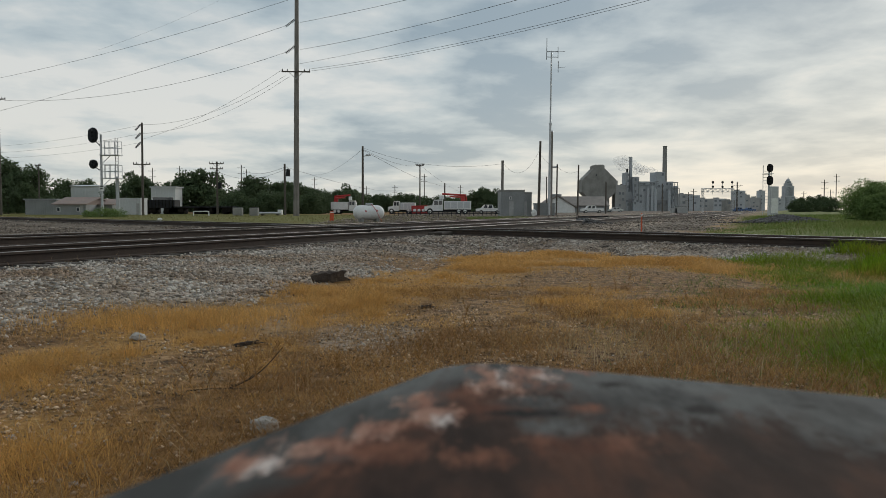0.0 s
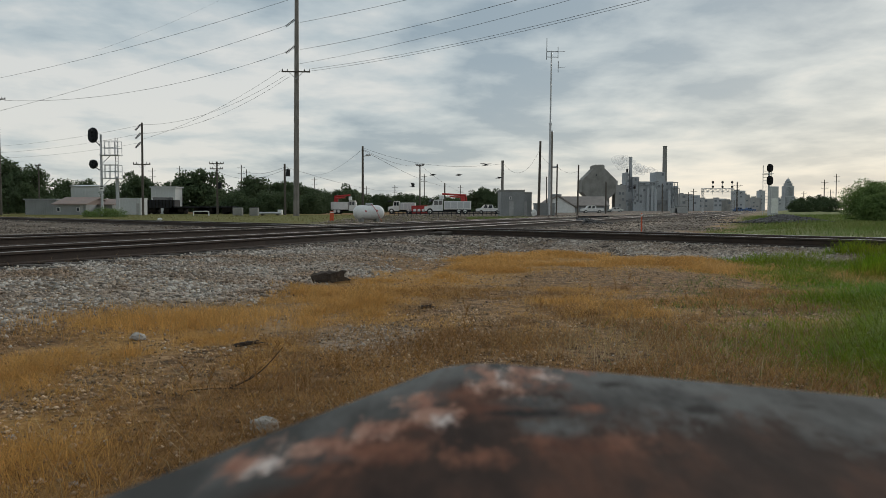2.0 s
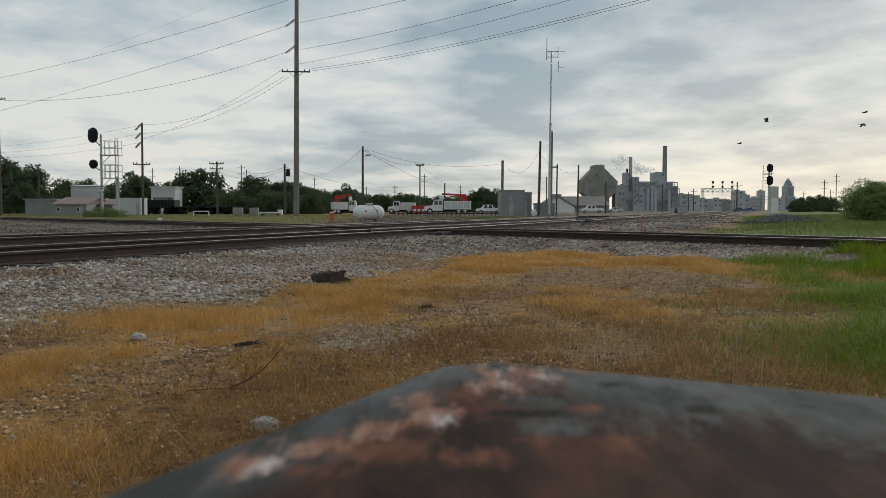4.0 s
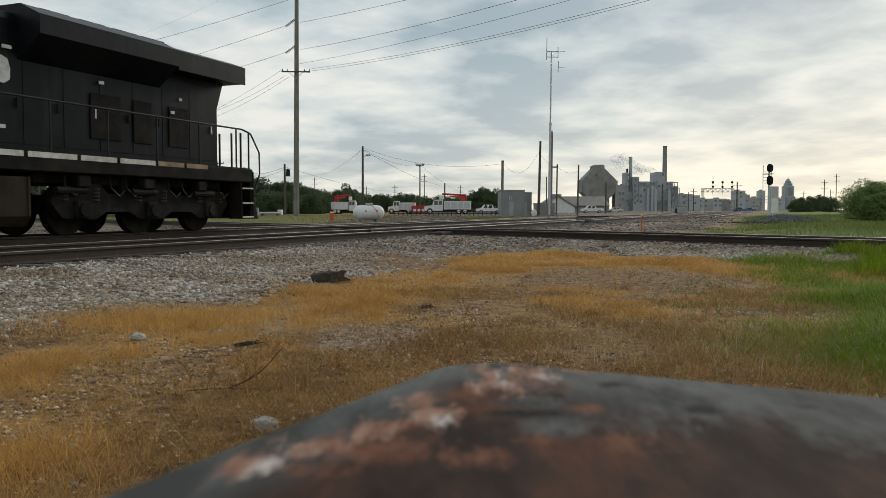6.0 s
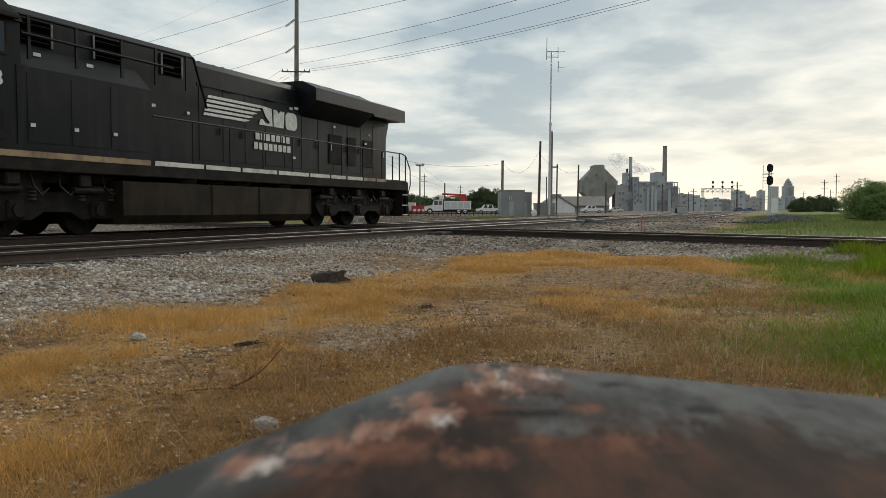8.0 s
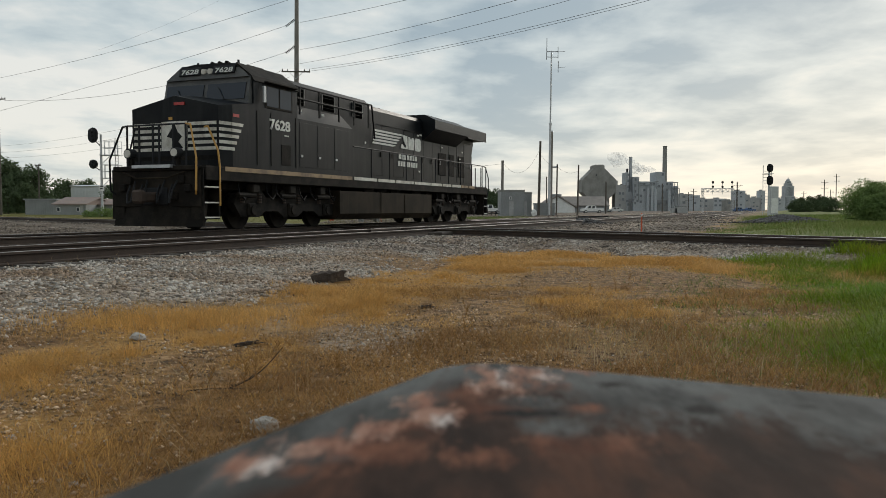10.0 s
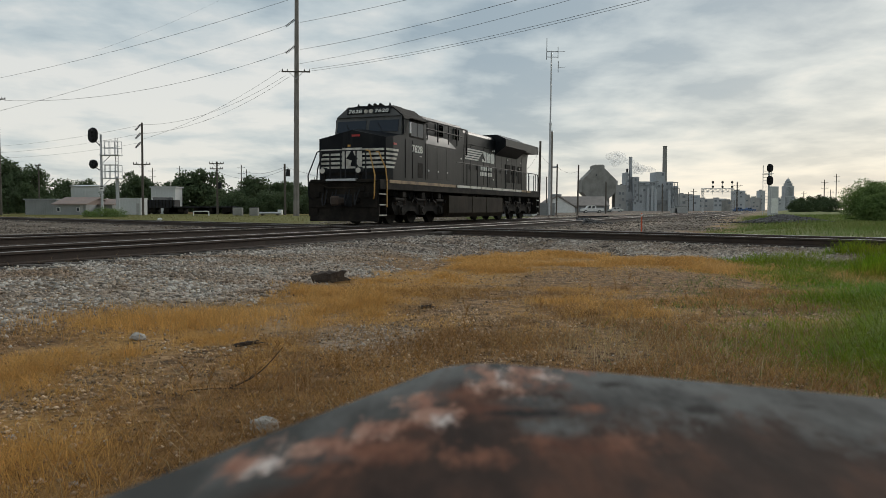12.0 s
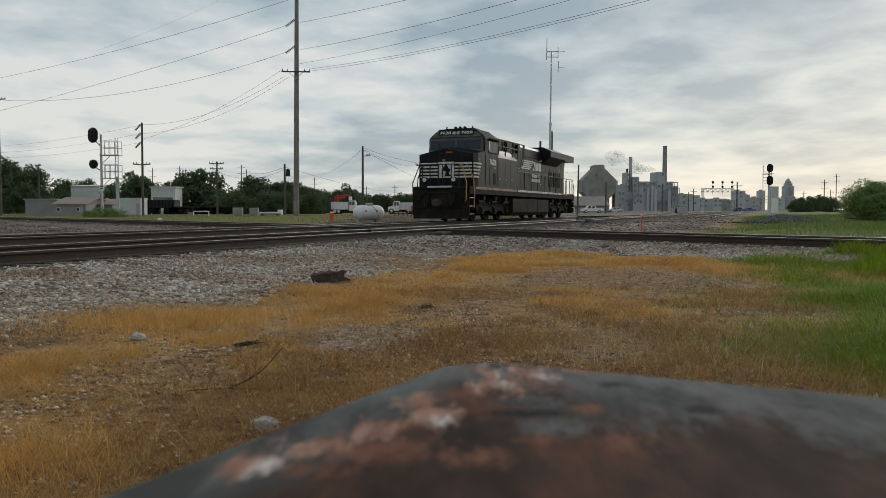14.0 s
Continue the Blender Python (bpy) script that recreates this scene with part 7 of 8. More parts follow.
def make_grass():
    rng = np.random.RandomState(31)
    x, y = scatter(rng, 860000, 1.1, 17.5, 1.15)
    bal, green, straw, oil = zones(x, y)
    edge = ramp01(lattice(x, y, 0.8, 41) * 0.55 + lattice(x, y, 0.22, 42) * 0.45, 0.25, 0.75)
    keep = rng.rand(len(x)) < (1 - bal) * (1 - 0.85 * green) * (0.08 + 0.92 * straw) * (0.35 + 0.65 * edge)
    keep &= y + 0.6 * x > 0.75
    x, y, e = x[keep], y[keep], edge[keep]
    h = (0.016 + 0.05 * e + 0.05 * e * ramp01(straw[keep], 0.5, 1.0)) * rng.uniform(0.4, 1.7, len(x))
    make_blades("straw_grass", 1, x, y, h, 0.0013 + 0.00028 * y, 2.0, STRAW, "short dry golden straw grass between the stones")
    # brown weeds close by
    x, y = scatter(rng, 170000, 1.1, 9.5, 1.0)
    bal, green, straw, oil = zones(x, y)
    dens = ramp01(0.34 * np.exp(-((x - 0.3) / 1.5) ** 2 - ((y - 3.4) / 1.3) ** 2) + lattice(x, y, 1.1, 51) * 0.6 + lattice(x, y, 0.3, 52) * 0.4, 0.32, 0.66)
    keep = (rng.rand(len(x)) < dens * (1 - bal) * (1 - 0.6 * green) * (0.25 + 0.75 * ramp01(x, -1.5, -0.7))) & (y + 0.6 * x > 0.75)
    x, y, d = x[keep], y[keep], dens[keep]
    make_blades("brown_weeds", 2, x, y, (0.02 + 0.075 * d) * rng.uniform(0.3, 1.7, len(x)), 0.0013 + 0.0003 * y, 2.2, BROWNWEED, "low brown dead weeds on dry earth")
    # pale stalks
    x, y = scatter(rng, 9000, 1.6, 13, 1.0)
    bal, green, straw, oil = zones(x, y)
    keep = (rng.rand(len(x)) < 0.5 * (1 - bal * 0.8)) & (y + 0.6 * x > 0.9)
    x, y = x[keep], y[keep]
    make_blades("dry_stalks", 3, x, y, rng.uniform(0.08, 0.26, len(x)), np.full(len(x), 0.0022), 1.6, PALESTRAW, "thin pale dry grass stalks")
    # tall golden tussocks close to the box
    x, y = np.concatenate((rng.normal(-1.55, 0.24, 2400), rng.normal(-2.3, 0.5, 4200))), np.concatenate((rng.normal(2.7, 0.22, 2400), rng.normal(6.6, 0.35, 4200)))
    make_blades("golden_tussocks", 10, x, y, rng.uniform(0.05, 0.17, len(x)), 0.0016 + 0.0003 * y, 1.1, STRAW, "tall golden dry grass tussocks")
    # taller bleached clumps, and green coming through at the edge of the dry strip
    x, y = np.concatenate((rng.normal(1.1, 0.35, 700), rng.normal(1.9, 0.6, 900), rng.normal(-2.2, 0.5, 500))), np.concatenate((rng.normal(5.2, 0.4, 700), rng.normal(5.6, 0.8, 900), rng.normal(7.2, 0.4, 500)))
    make_blades("bleached_clumps", 8, x, y, rng.uniform(0.05, 0.2, len(x)), np.full(len(x), 0.0032), 0.9, PALESTRAW, "upright bleached grass clumps in the dry strip")
    x, y = scatter(rng, 30000, 1.5, 13.0, 1.1)
    mid = np.exp(-((x - 0.30 * y - 0.15) / 0.55) ** 2) * ramp01(lattice(x, y, 0.7, 64), 0.35, 0.75)
    keep = (rng.rand(len(x)) < mid) & (y + 0.6 * x > 0.9)
    x, y = x[keep], y[keep]
    make_blades("olive_grass", 9, x, y, rng.uniform(0.03, 0.13, len(x)), 0.0022 + 0.0004 * y, 1.6, BANKGRASS, "sparse olive grass at the edge of the dry strip")
    # green grass to the side and on the bank
    x, y = scatter(rng, 330000, 1.1, 18.0, 1.1)
    bal, green, straw, oil = zones(x, y)
    keep = (rng.rand(len(x)) < green * (1 - bal * 0.8)) & (y + 0.6 * x > 0.75)
    x, y, g = x[keep], y[keep], green[keep]
    tall = ramp01(lattice(x, y, 1.5, 61), 0.3, 0.8)
    make_blades("green_grass", 4, x, y, (0.07 + 0.24 * tall * g) * rng.uniform(0.4, 1.5, len(x)), 0.0024 + 0.0004 * y, 1.9, GREENGRASS, "fresh green grass beside the dry strip")
    # tall weeds at the foot of the crossing track
    x, y = rng.uniform(5.6, 10.5, 26000), rng.uniform(10.5, 14.5, 26000)
    clump = ramp01(lattice(x, y, 0.55, 63) + 0.6 * ramp01(x - 0.45 * y, 0.5, 1.6), 0.55, 1.1)
    keep = rng.rand(len(x)) < clump
    x, y, c = x[keep], y[keep], clump[keep]
    make_blades("tall_weeds", 7, x, y, (0.10 + 0.20 * c) * rng.uniform(0.35, 1.35, len(x)), np.full(len(x), 0.011), 0.9, GREENGRASS, "tall bright green weeds beside the crossing track")
    n = 150000
    x, y = rng.uniform(2, 40, n), rng.uniform(16, 75, n)
    bal, green, straw, oil = zones(x, y)
    d, e = plan_de(x, y)
    keep = (rng.rand(n) < green) & (e > 20)
    x, y = x[keep], y[keep]
    tall = ramp01(lattice(x, y, 2.5, 62), 0.25, 0.8)
    make_blades("bank_grass", 5, x, y, (0.07 + 0.28 * tall) * rng.uniform(0.4, 1.3, len(x)), np.full(len(x), 0.013), 1.5, BANKGRASS, "tall green weeds on the bank beyond the track")
    n = 60000
    x, y = rng.uniform(-75, 2, n), rng.uniform(28, 110, n)
    bal, green, straw, oil = zones(x, y)
    keep = rng.rand(n) < green * 0.8
    x, y = x[keep], y[keep]
    make_blades("verge_grass", 6, x, y, rng.uniform(0.04, 0.22, len(x)), np.full(len(x), 0.024), 1.6, leafy(mat("mixed_verge_grass", (0.15, 0.15, 0.055), 0.8, 0, (0.20, 0.165, 0.07), 0.15, 0.9, 3, 0, 0.2, spec=0.1), 0.3), "half-dry verge grass beyond the crossing track")


def make_stones():
    rng = np.random.RandomState(77)
    t = (1 + 5 ** 0.5) / 2
    ico = np.array([(-1, t, 0), (1, t, 0), (-1, -t, 0), (1, -t, 0), (0, -1, t), (0, 1, t), (0, -1, -t), (0, 1, -t), (t, 0, -1), (t, 0, 1), (-t, 0, -1), (-t, 0, 1)], float)
    ico /= np.linalg.norm(ico[0])
    tri = np.array([(0, 11, 5), (0, 5, 1), (0, 1, 7), (0, 7, 10), (0, 10, 11), (1, 5, 9), (5, 11, 4), (11, 10, 2), (10, 7, 6), (7, 1, 8), (3, 9, 4), (3, 4, 2), (3, 2, 6), (3, 6, 8), (3, 8, 9), (4, 9, 5), (2, 4, 11), (6, 2, 10), (8, 6, 7), (9, 8, 1)])
    x, y = scatter(rng, 230000, 1.2, 26, 0.66)
    bal, green, straw, oil = zones(x, y)
    d, e = plan_de(x, y)
    keep = rng.rand(len(x)) < np.where(bal > 0.3, bal, 0.05 * (1 - green))
    keep &= (e < 18.5) & (d < 13) & ~(np.abs(d - NEAR_D) < 1.0) & (y + 0.6 * x > 0.75)
    x, y, bal, d, e = (q[keep][:56000] for q in (x, y, bal, d, e))
    n = len(x)
    r = 0.008 + 0.021 * rng.rand(n) ** 1.8
    r *= np.where((d > 4.6) | (e > 12.8), 1.0, 0.5)
    shape = ico[None] * rng.uniform(0.5, 1.3, (n, 12, 1)) * rng.uniform(0.6, 1.4, (n, 1, 3)) * np.array([1, 1, 0.7])
    a = rng.uniform(0, math.tau, n)
    ca, sa = np.cos(a)[:, None], np.sin(a)[:, None]
    v = np.stack((shape[..., 0] * ca - shape[..., 1] * sa, shape[..., 0] * sa + shape[..., 1] * ca, shape[..., 2]), -1) * r[:, None, None]
    v += np.stack((x, y, height(x, y) + r * rng.uniform(-0.2, 0.6, n)), 1)[:, None]
    loops = (np.arange(n)[:, None, None] * 12 + tri[None]).ravel()
    tagged(np_mesh("ballast_stones", v.reshape(-1, 3), loops, np.full(n * 20, 3), STONE), "loose grey crushed ballast stones", "gravel", kind="stuff")


def make_pebbles():
    """Small grit lying all over the bare earth."""
    rng = np.random.RandomState(88)
    octa = np.array([(1, 0, 0), (-1, 0, 0), (0, 1, 0), (0, -1, 0), (0, 0, 1), (0, 0, -1)], float)
    tri = np.array([(0, 2, 4), (2, 1, 4), (1, 3, 4), (3, 0, 4), (2, 0, 5), (1, 2, 5), (3, 1, 5), (0, 3, 5)])
    x, y = scatter(rng, 90000, 1.3, 14, 1.1)
    bal, green, straw, oil = zones(x, y)
    grit = ramp01(lattice(x, y, 0.9, 71) * 0.6 + lattice(x, y, 0.25, 72) * 0.4, 0.35, 0.7)
    keep = (rng.rand(len(x)) < (1 - bal * 0.5) * (1 - 0.8 * green) * (1 - 0.5 * straw) * (0.25 + 0.75 * grit)) & (y + 0.6 * x > 0.75)
    x, y = x[keep], y[keep]
    n = len(x)
    r = 0.004 + 0.013 * rng.rand(n) ** 2.0
    shape = octa[None] * rng.uniform(0.6, 1.3, (n, 6, 1)) * np.array([1, 1, 0.7])
    a = rng.uniform(0, math.tau, n)
    ca, sa = np.cos(a)[:, None], np.sin(a)[:, None]
    v = np.stack((shape[..., 0] * ca - shape[..., 1] * sa, shape[..., 0] * sa + shape[..., 1] * ca, shape[..., 2]), -1) * r[:, None, None]
    v += np.stack((x, y, height(x, y) + r * 0.35), 1)[:, None]
    loops = (np.arange(n)[:, None, None] * 6 + tri[None]).ravel()
    grit_mat = mat("tan_grit", (0.46, 0.33, 0.215), 0.9, 0, (0.25, 0.165, 0.10), 3, 0.9, 60, 0.2, 0.7, spec=0.2)
    tagged(np_mesh("loose_grit", v.reshape(-1, 3), loops, np.full(n * 8, 3), grit_mat), "small loose tan and grey grit", "gravel", kind="stuff")


def make_far_gravel():
    """Coarse stones and dirt clods over the yard and between the tracks."""
    rng = np.random.RandomState(91)
    octa = np.array([(1, 0, 0), (-1, 0, 0), (0, 1, 0), (0, -1, 0), (0, 0, 1), (0, 0, -1)], float)
    tri = np.array([(0, 2, 4), (2, 1, 4), (1, 3, 4), (3, 0, 4), (2, 0, 5), (1, 2, 5), (3, 1, 5), (0, 3, 5)])
    y = 16 + 80 * rng.rand(70000) ** 1.6
    x = rng.uniform(-0.58, 0.42, 70000) * y
    bal, green, straw, oil = zones(x, y)
    d, e = plan_de(x, y)
    keep = (bal > 0.4) & (np.abs(d - MAIN_D) > 0.85) & (np.abs(d - NEAR_D) > 0.85) & (np.abs(e - CROSS_E) > 0.9)
    keep &= lattice(x, y, 1.4, 95) * 0.6 + lattice(x, y, 0.4, 96) * 0.4 > 0.36
    x, y = x[keep], y[keep]
    n = len(x)
    r = (0.014 + 0.04 * rng.rand(n) ** 2.5) * (0.7 + y / 70)
    shape = octa[None] * rng.uniform(0.5, 1.4, (n, 6, 1)) * np.array([1.2, 1.2, 0.7])
    v = shape * r[:, None, None] + np.stack((x, y, height(x, y) + r * 0.2), 1)[:, None]
    loops = (np.arange(n)[:, None, None] * 6 + tri[None]).ravel()
    tagged(np_mesh("yard_gravel", v.reshape(-1, 3), loops, np.full(n * 8, 3), YARDSTONE), "coarse brown and grey gravel over the yard", "gravel", kind="stuff")


make_grass()
make_stones()
make_pebbles()
make_far_gravel()


# ---- small things on the ground ----
def lump(name, x, y, size, seed, material, label, category, sink=0.3, turn=0.0):
    """A rough broken lump, half sunk."""
    bm = bmesh.new()
    bmesh.ops.create_icosphere(bm, subdivisions=3, radius=1.0)
    noise.seed_set(seed)
    for v in bm.verts:
        k = 1 + 0.35 * noise.noise(v.co * 1.7 + Vector((seed, 0, 0))) + 0.15 * noise.noise(v.co * 5)
        v.co = Vector((v.co.x * size[0], v.co.y * size[1], v.co.z * size[2])) * k
    ob = part(name, bm, material, None, "", False)
    ob.matrix_basis = Matrix.Translation((x, y, gz(x, y) + size[2] * (1 - sink))) @ pose(0, 0, 0, 0, 0, turn)
    tagged(ob, label, category)
    return ob


SLATE = mat("dark_crushed_slate", (0.15, 0.145, 0.145), 0.95, 0, (0.085, 0.08, 0.075), 2, 0.9, 22, 0.5, 0.4, spec=0.1)
PALEROCK = mat("pale_limestone", (0.42, 0.39, 0.35), 0.9, 0, (0.24, 0.21, 0.18), 12, 0.8, 60, 0.5)
ROTWOOD = mat("rotten_dark_wood", (0.035, 0.024, 0.017), 0.95, 0, (0.075, 0.052, 0.036), 8, 0.8, 40, 0.8)
lump("rock", -0.72, 3.22, (0.066, 0.04, 0.036), 3, PALEROCK, "pale broken limestone rock in dead weeds", "rock", 0.35)
lump("rock", -2.18, 5.77, (0.05, 0.05, 0.03), 5, PALEROCK, "small pale rock in straw grass", "rock", 0.3)
lump("rock", -1.70, 3.16, (0.02, 0.018, 0.012), 6, PALEROCK, "small pale rock in weeds", "rock", 0.3)
lump("rock", -1.19, 2.58, (0.016, 0.012, 0.01), 7, PALEROCK, "small pale rock in weeds", "rock", 0.3)
# a rough lump stands in for a small white domed tank
lump("white_tank", 9.84, 88, (0.28, 0.25, 0.4), 15, WHITE, "small white domed tank beside the relay hut", "bundle", 0.1)
lump("litter", 6.87, 17.34, (0.20, 0.08, 0.035), 8, WHITE, "crumpled white litter on the ballast", "litter", 0.1)
lump("litter", 7.05, 16.83, (0.15, 0.07, 0.04), 9, WHITE, "crumpled white litter on the ballast", "litter", 0.1)
lump("litter", -20.41, 58.63, (0.16, 0.12, 0.10), 10, WHITE, "white litter beside the far track", "litter", 0.1)


def make_heap(x, y, rx, ry, h, seed, label):
    """A low heap of tipped stones, piled on a core of finer spoil."""
    rng = np.random.RandomState(seed)
    t = (1 + 5 ** 0.5) / 2
    ico = np.array([(-1, t, 0), (1, t, 0), (-1, -t, 0), (1, -t, 0), (0, -1, t), (0, 1, t), (0, -1, -t), (0, 1, -t), (t, 0, -1), (t, 0, 1), (-t, 0, -1), (-t, 0, 1)]) / 1.902
    tri = np.array([(0, 11, 5), (0, 5, 1), (0, 1, 7), (0, 7, 10), (0, 10, 11), (1, 5, 9), (5, 11, 4), (11, 10, 2), (10, 7, 6), (7, 1, 8), (3, 9, 4), (3, 4, 2), (3, 2, 6), (3, 6, 8), (3, 8, 9), (4, 9, 5), (2, 4, 11), (6, 2, 10), (8, 6, 7), (9, 8, 1)])
    n = int(1500 * rx * ry)
    px, py = rng.normal(0, 0.5 * rx, n), rng.normal(0, 0.5 * ry, n)
    crest = 0.65 + 0.7 * lattice(px + 50, py + 50, 0.7, seed)
    pz = h * np.exp(-(px / rx) ** 2 * 1.6 - (py / ry) ** 2 * 1.6) * crest * (1 - 0.45 * rng.rand(n) ** 2)
    r = 0.02 + 0.05 * rng.rand(n) ** 2
    v = ico[None] * rng.uniform(0.55, 1.3, (n, 12, 1)) * r[:, None, None] + np.stack((px, py, pz), 1)[:, None]
    loops = (np.arange(n)[:, None, None] * 12 + tri[None]).ravel()
    ob = np_mesh("gravel_heap", v.reshape(-1, 3), loops, np.full(n * 20, 3), SLATE)
    ob.matrix_basis = Matrix.Translation((x, y, gz(x, y)))
    tagged(ob, label, "heap", kind="stuff")


make_heap(17.8, 42, 2.0, 1.2, 0.36, 14, "low heap of dark grey gravel on the bank")
make_heap(7.6, 43.5, 1.0, 0.7, 0.30, 16, "low heap of dark spoil beside the track")


def make_timber(x, y, length, thick, turn, label):
    """A broken end of an old tie."""
    bm = bmesh.new()
    rng = random.Random(9)
    n = 9
    rows = []
    for k in range(n):
        s = (k / (n - 1) - 0.5) * length
        rows.append([bm.verts.new((s + (rng.uniform(-0.05, 0.05) if k in (0, n - 1) else 0), py * thick * (1 + rng.uniform(-0.15, 0.1)), pz * thick * (1 + rng.uniform(-0.25, 0.1)))) for py, pz in ((-0.6, 0), (0.6, 0), (0.62, 0.5), (0.5, 0.95), (0.1, 1.0), (-0.45, 0.9), (-0.6, 0.4))])
    for a, b in zip(rows, rows[1:]):
        for k in range(7):
            bm.faces.new((a[k], a[(k + 1) % 7], b[(k + 1) % 7], b[k]))
    bm.faces.new(rows[0][::-1])
    bm.faces.new(rows[-1])
    ob = part("timber", bm, ROTWOOD)
    ob.matrix_basis = Matrix.Translation((x, y, gz(x, y) + 0.01)) @ pose(0, 0, 0, 0, -4, turn)
    tagged(ob, label, "timber")


make_timber(-1.39, 10.02, 0.42, 0.135, 12, "dark rotten piece of railway tie on the ballast")
make_timber(-1.30, 5.37, 0.17, 0.025, 30, "small weathered stick of wood in straw")
make_timber(-0.15, 7.34, 0.12, 0.03, 20, "small weathered chip of wood on gravel")


def stalk(bm, pts, radii, n=5):
    """One round stem through the points, its rings joined."""
    rows = []
    for k, p in enumerate(pts):
        d = Vector(pts[min(k + 1, len(pts) - 1)]) - Vector(pts[max(k - 1, 0)])
        q = d.to_track_quat("Z", "Y").to_matrix()
        rows.append([bm.verts.new(Vector(p) + q @ Vector((radii[k] * math.cos(j * math.tau / n), radii[k] * math.sin(j * math.tau / n), 0))) for j in range(n)])
    for lo, hi in zip(rows, rows[1:]):
        for j in range(n):
            bm.faces.new((lo[j], lo[(j + 1) % n], hi[(j + 1) % n], hi[j]))
    bm.faces.new(rows[0][::-1])
    bm.faces.new(rows[-1])


def make_dead_weed(x, y, h, seed, label):
    """A dry stem with seed-bearing branches."""
    rng = random.Random(seed)
    lean = rng.uniform(-0.35, 0.35)
    pts = [Vector((lean * h * (k / 6) ** 1.3, rng.uniform(-0.01, 0.01), h * k / 6)) for k in range(7)]
    bm = bmesh.new()
    stalk(bm, pts, [0.0030 - 0.0002 * k for k in range(7)])
    ob = part("dead_weed", bm, BROWNWEED)
    for k in range(2, 6):
        for s in (-1, 1):
            if rng.random() < 0.8:
                l = h * rng.uniform(0.15, 0.4)
                q = pts[k] + Vector((s * l * 0.5, rng.uniform(-0.3, 0.3) * l, l * 0.8))
                bm = bmesh.new()
                stalk(bm, [pts[k].lerp(q, j / 6) for j in range(7)], [0.0016, 0.0015, 0.0045, 0.0018, 0.0045, 0.0016, 0.003])
                part("branch", bm, BROWNWEED, ob)
    ob.matrix_basis = Matrix.Translation((x, y, gz(x, y) - 0.005)) @ pose(0, 0, 0, 0, 0, rng.uniform(-40, 40))
    tagged(ob, label, "weed", "dry weeds")


WEED = "dry brown branching weed stalk"
for x, y, h in ((0.14, 5.56, 0.26), (0.22, 5.96, 0.13), (-1.00, 4.02, 0.15), (-0.93, 4.05, 0.17), (-1.18, 4.02, 0.12), (-1.29, 4.13, 0.12), (0.89, 7.26, 0.13), (1.20, 7.95, 0.16), (1.52, 8.49, 0.15), (1.95, 9.11, 0.16), (2.25, 9.83, 0.15), (2.33, 6.86, 0.16), (2.17, 6.68, 0.14), (0.72, 14.65, 0.35), (-0.08, 12.40, 0.3), (-0.31, 4.78, 0.12), (-0.15, 4.78, 0.1), (-0.57, 4.44, 0.12), (-0.64, 3.90, 0.12), (-1.51, 4.02, 0.07), (2.39, 7.95, 0.13), (0.93, 9.45, 0.14)):
    make_dead_weed(x, y, h, int(abs(x) * 100 + y * 37), WEED)


def make_straw_stem(x, y, length, turn, rise, label="long pale dry grass stem lying on the ground", material=PALESTRAW, bow=0.05, r=0.0022):
    pts = [(length * (k / 7 - 0.5), 0.02 * length * math.sin(k), 0.002 + rise * (k / 7) ** 1.5 + bow * length * math.sin(math.pi * k / 7)) for k in range(8)]
    bm = bmesh.new()
    stalk(bm, pts, [r * (1.1 - 0.09 * k) for k in range(8)])
    ob = part("straw_stem", bm, material)
    ob.matrix_basis = Matrix.Translation((x, y, gz(x, y) + 0.004)) @ pose(0, 0, 0, 0, 0, turn)
    tagged(ob, label, "straw", "dry weeds")


make_straw_stem(-1.86, 4.02, 0.26, 35, 0.06)
make_straw_stem(-1.30, 4.37, 0.18, -55, 0.12)
make_straw_stem(-1.06, 2.81, 0.12, -60, 0.08)
make_straw_stem(-1.42, 4.25, 0.22, 165, 0.12)
make_straw_stem(-0.95, 4.12, 0.26, 10, 0.19, "dark dead twig arching out of the weeds", ROTWOOD, -0.05, 0.004)
make_straw_stem(-1.00, 4.05, 0.20, 18, 0.11, "dark dead twig arching out of the weeds", ROTWOOD, -0.05, 0.0035)
make_straw_stem(-1.12, 3.95, 0.30, -8, 0.02, "dark dead twig lying in the weeds", ROTWOOD, 0.03, 0.0035)
make_straw_stem(-1.28, 3.05, 0.20, 60, 0.03)
make_straw_stem(-0.80, 2.95, 0.10, -50, 0.09)


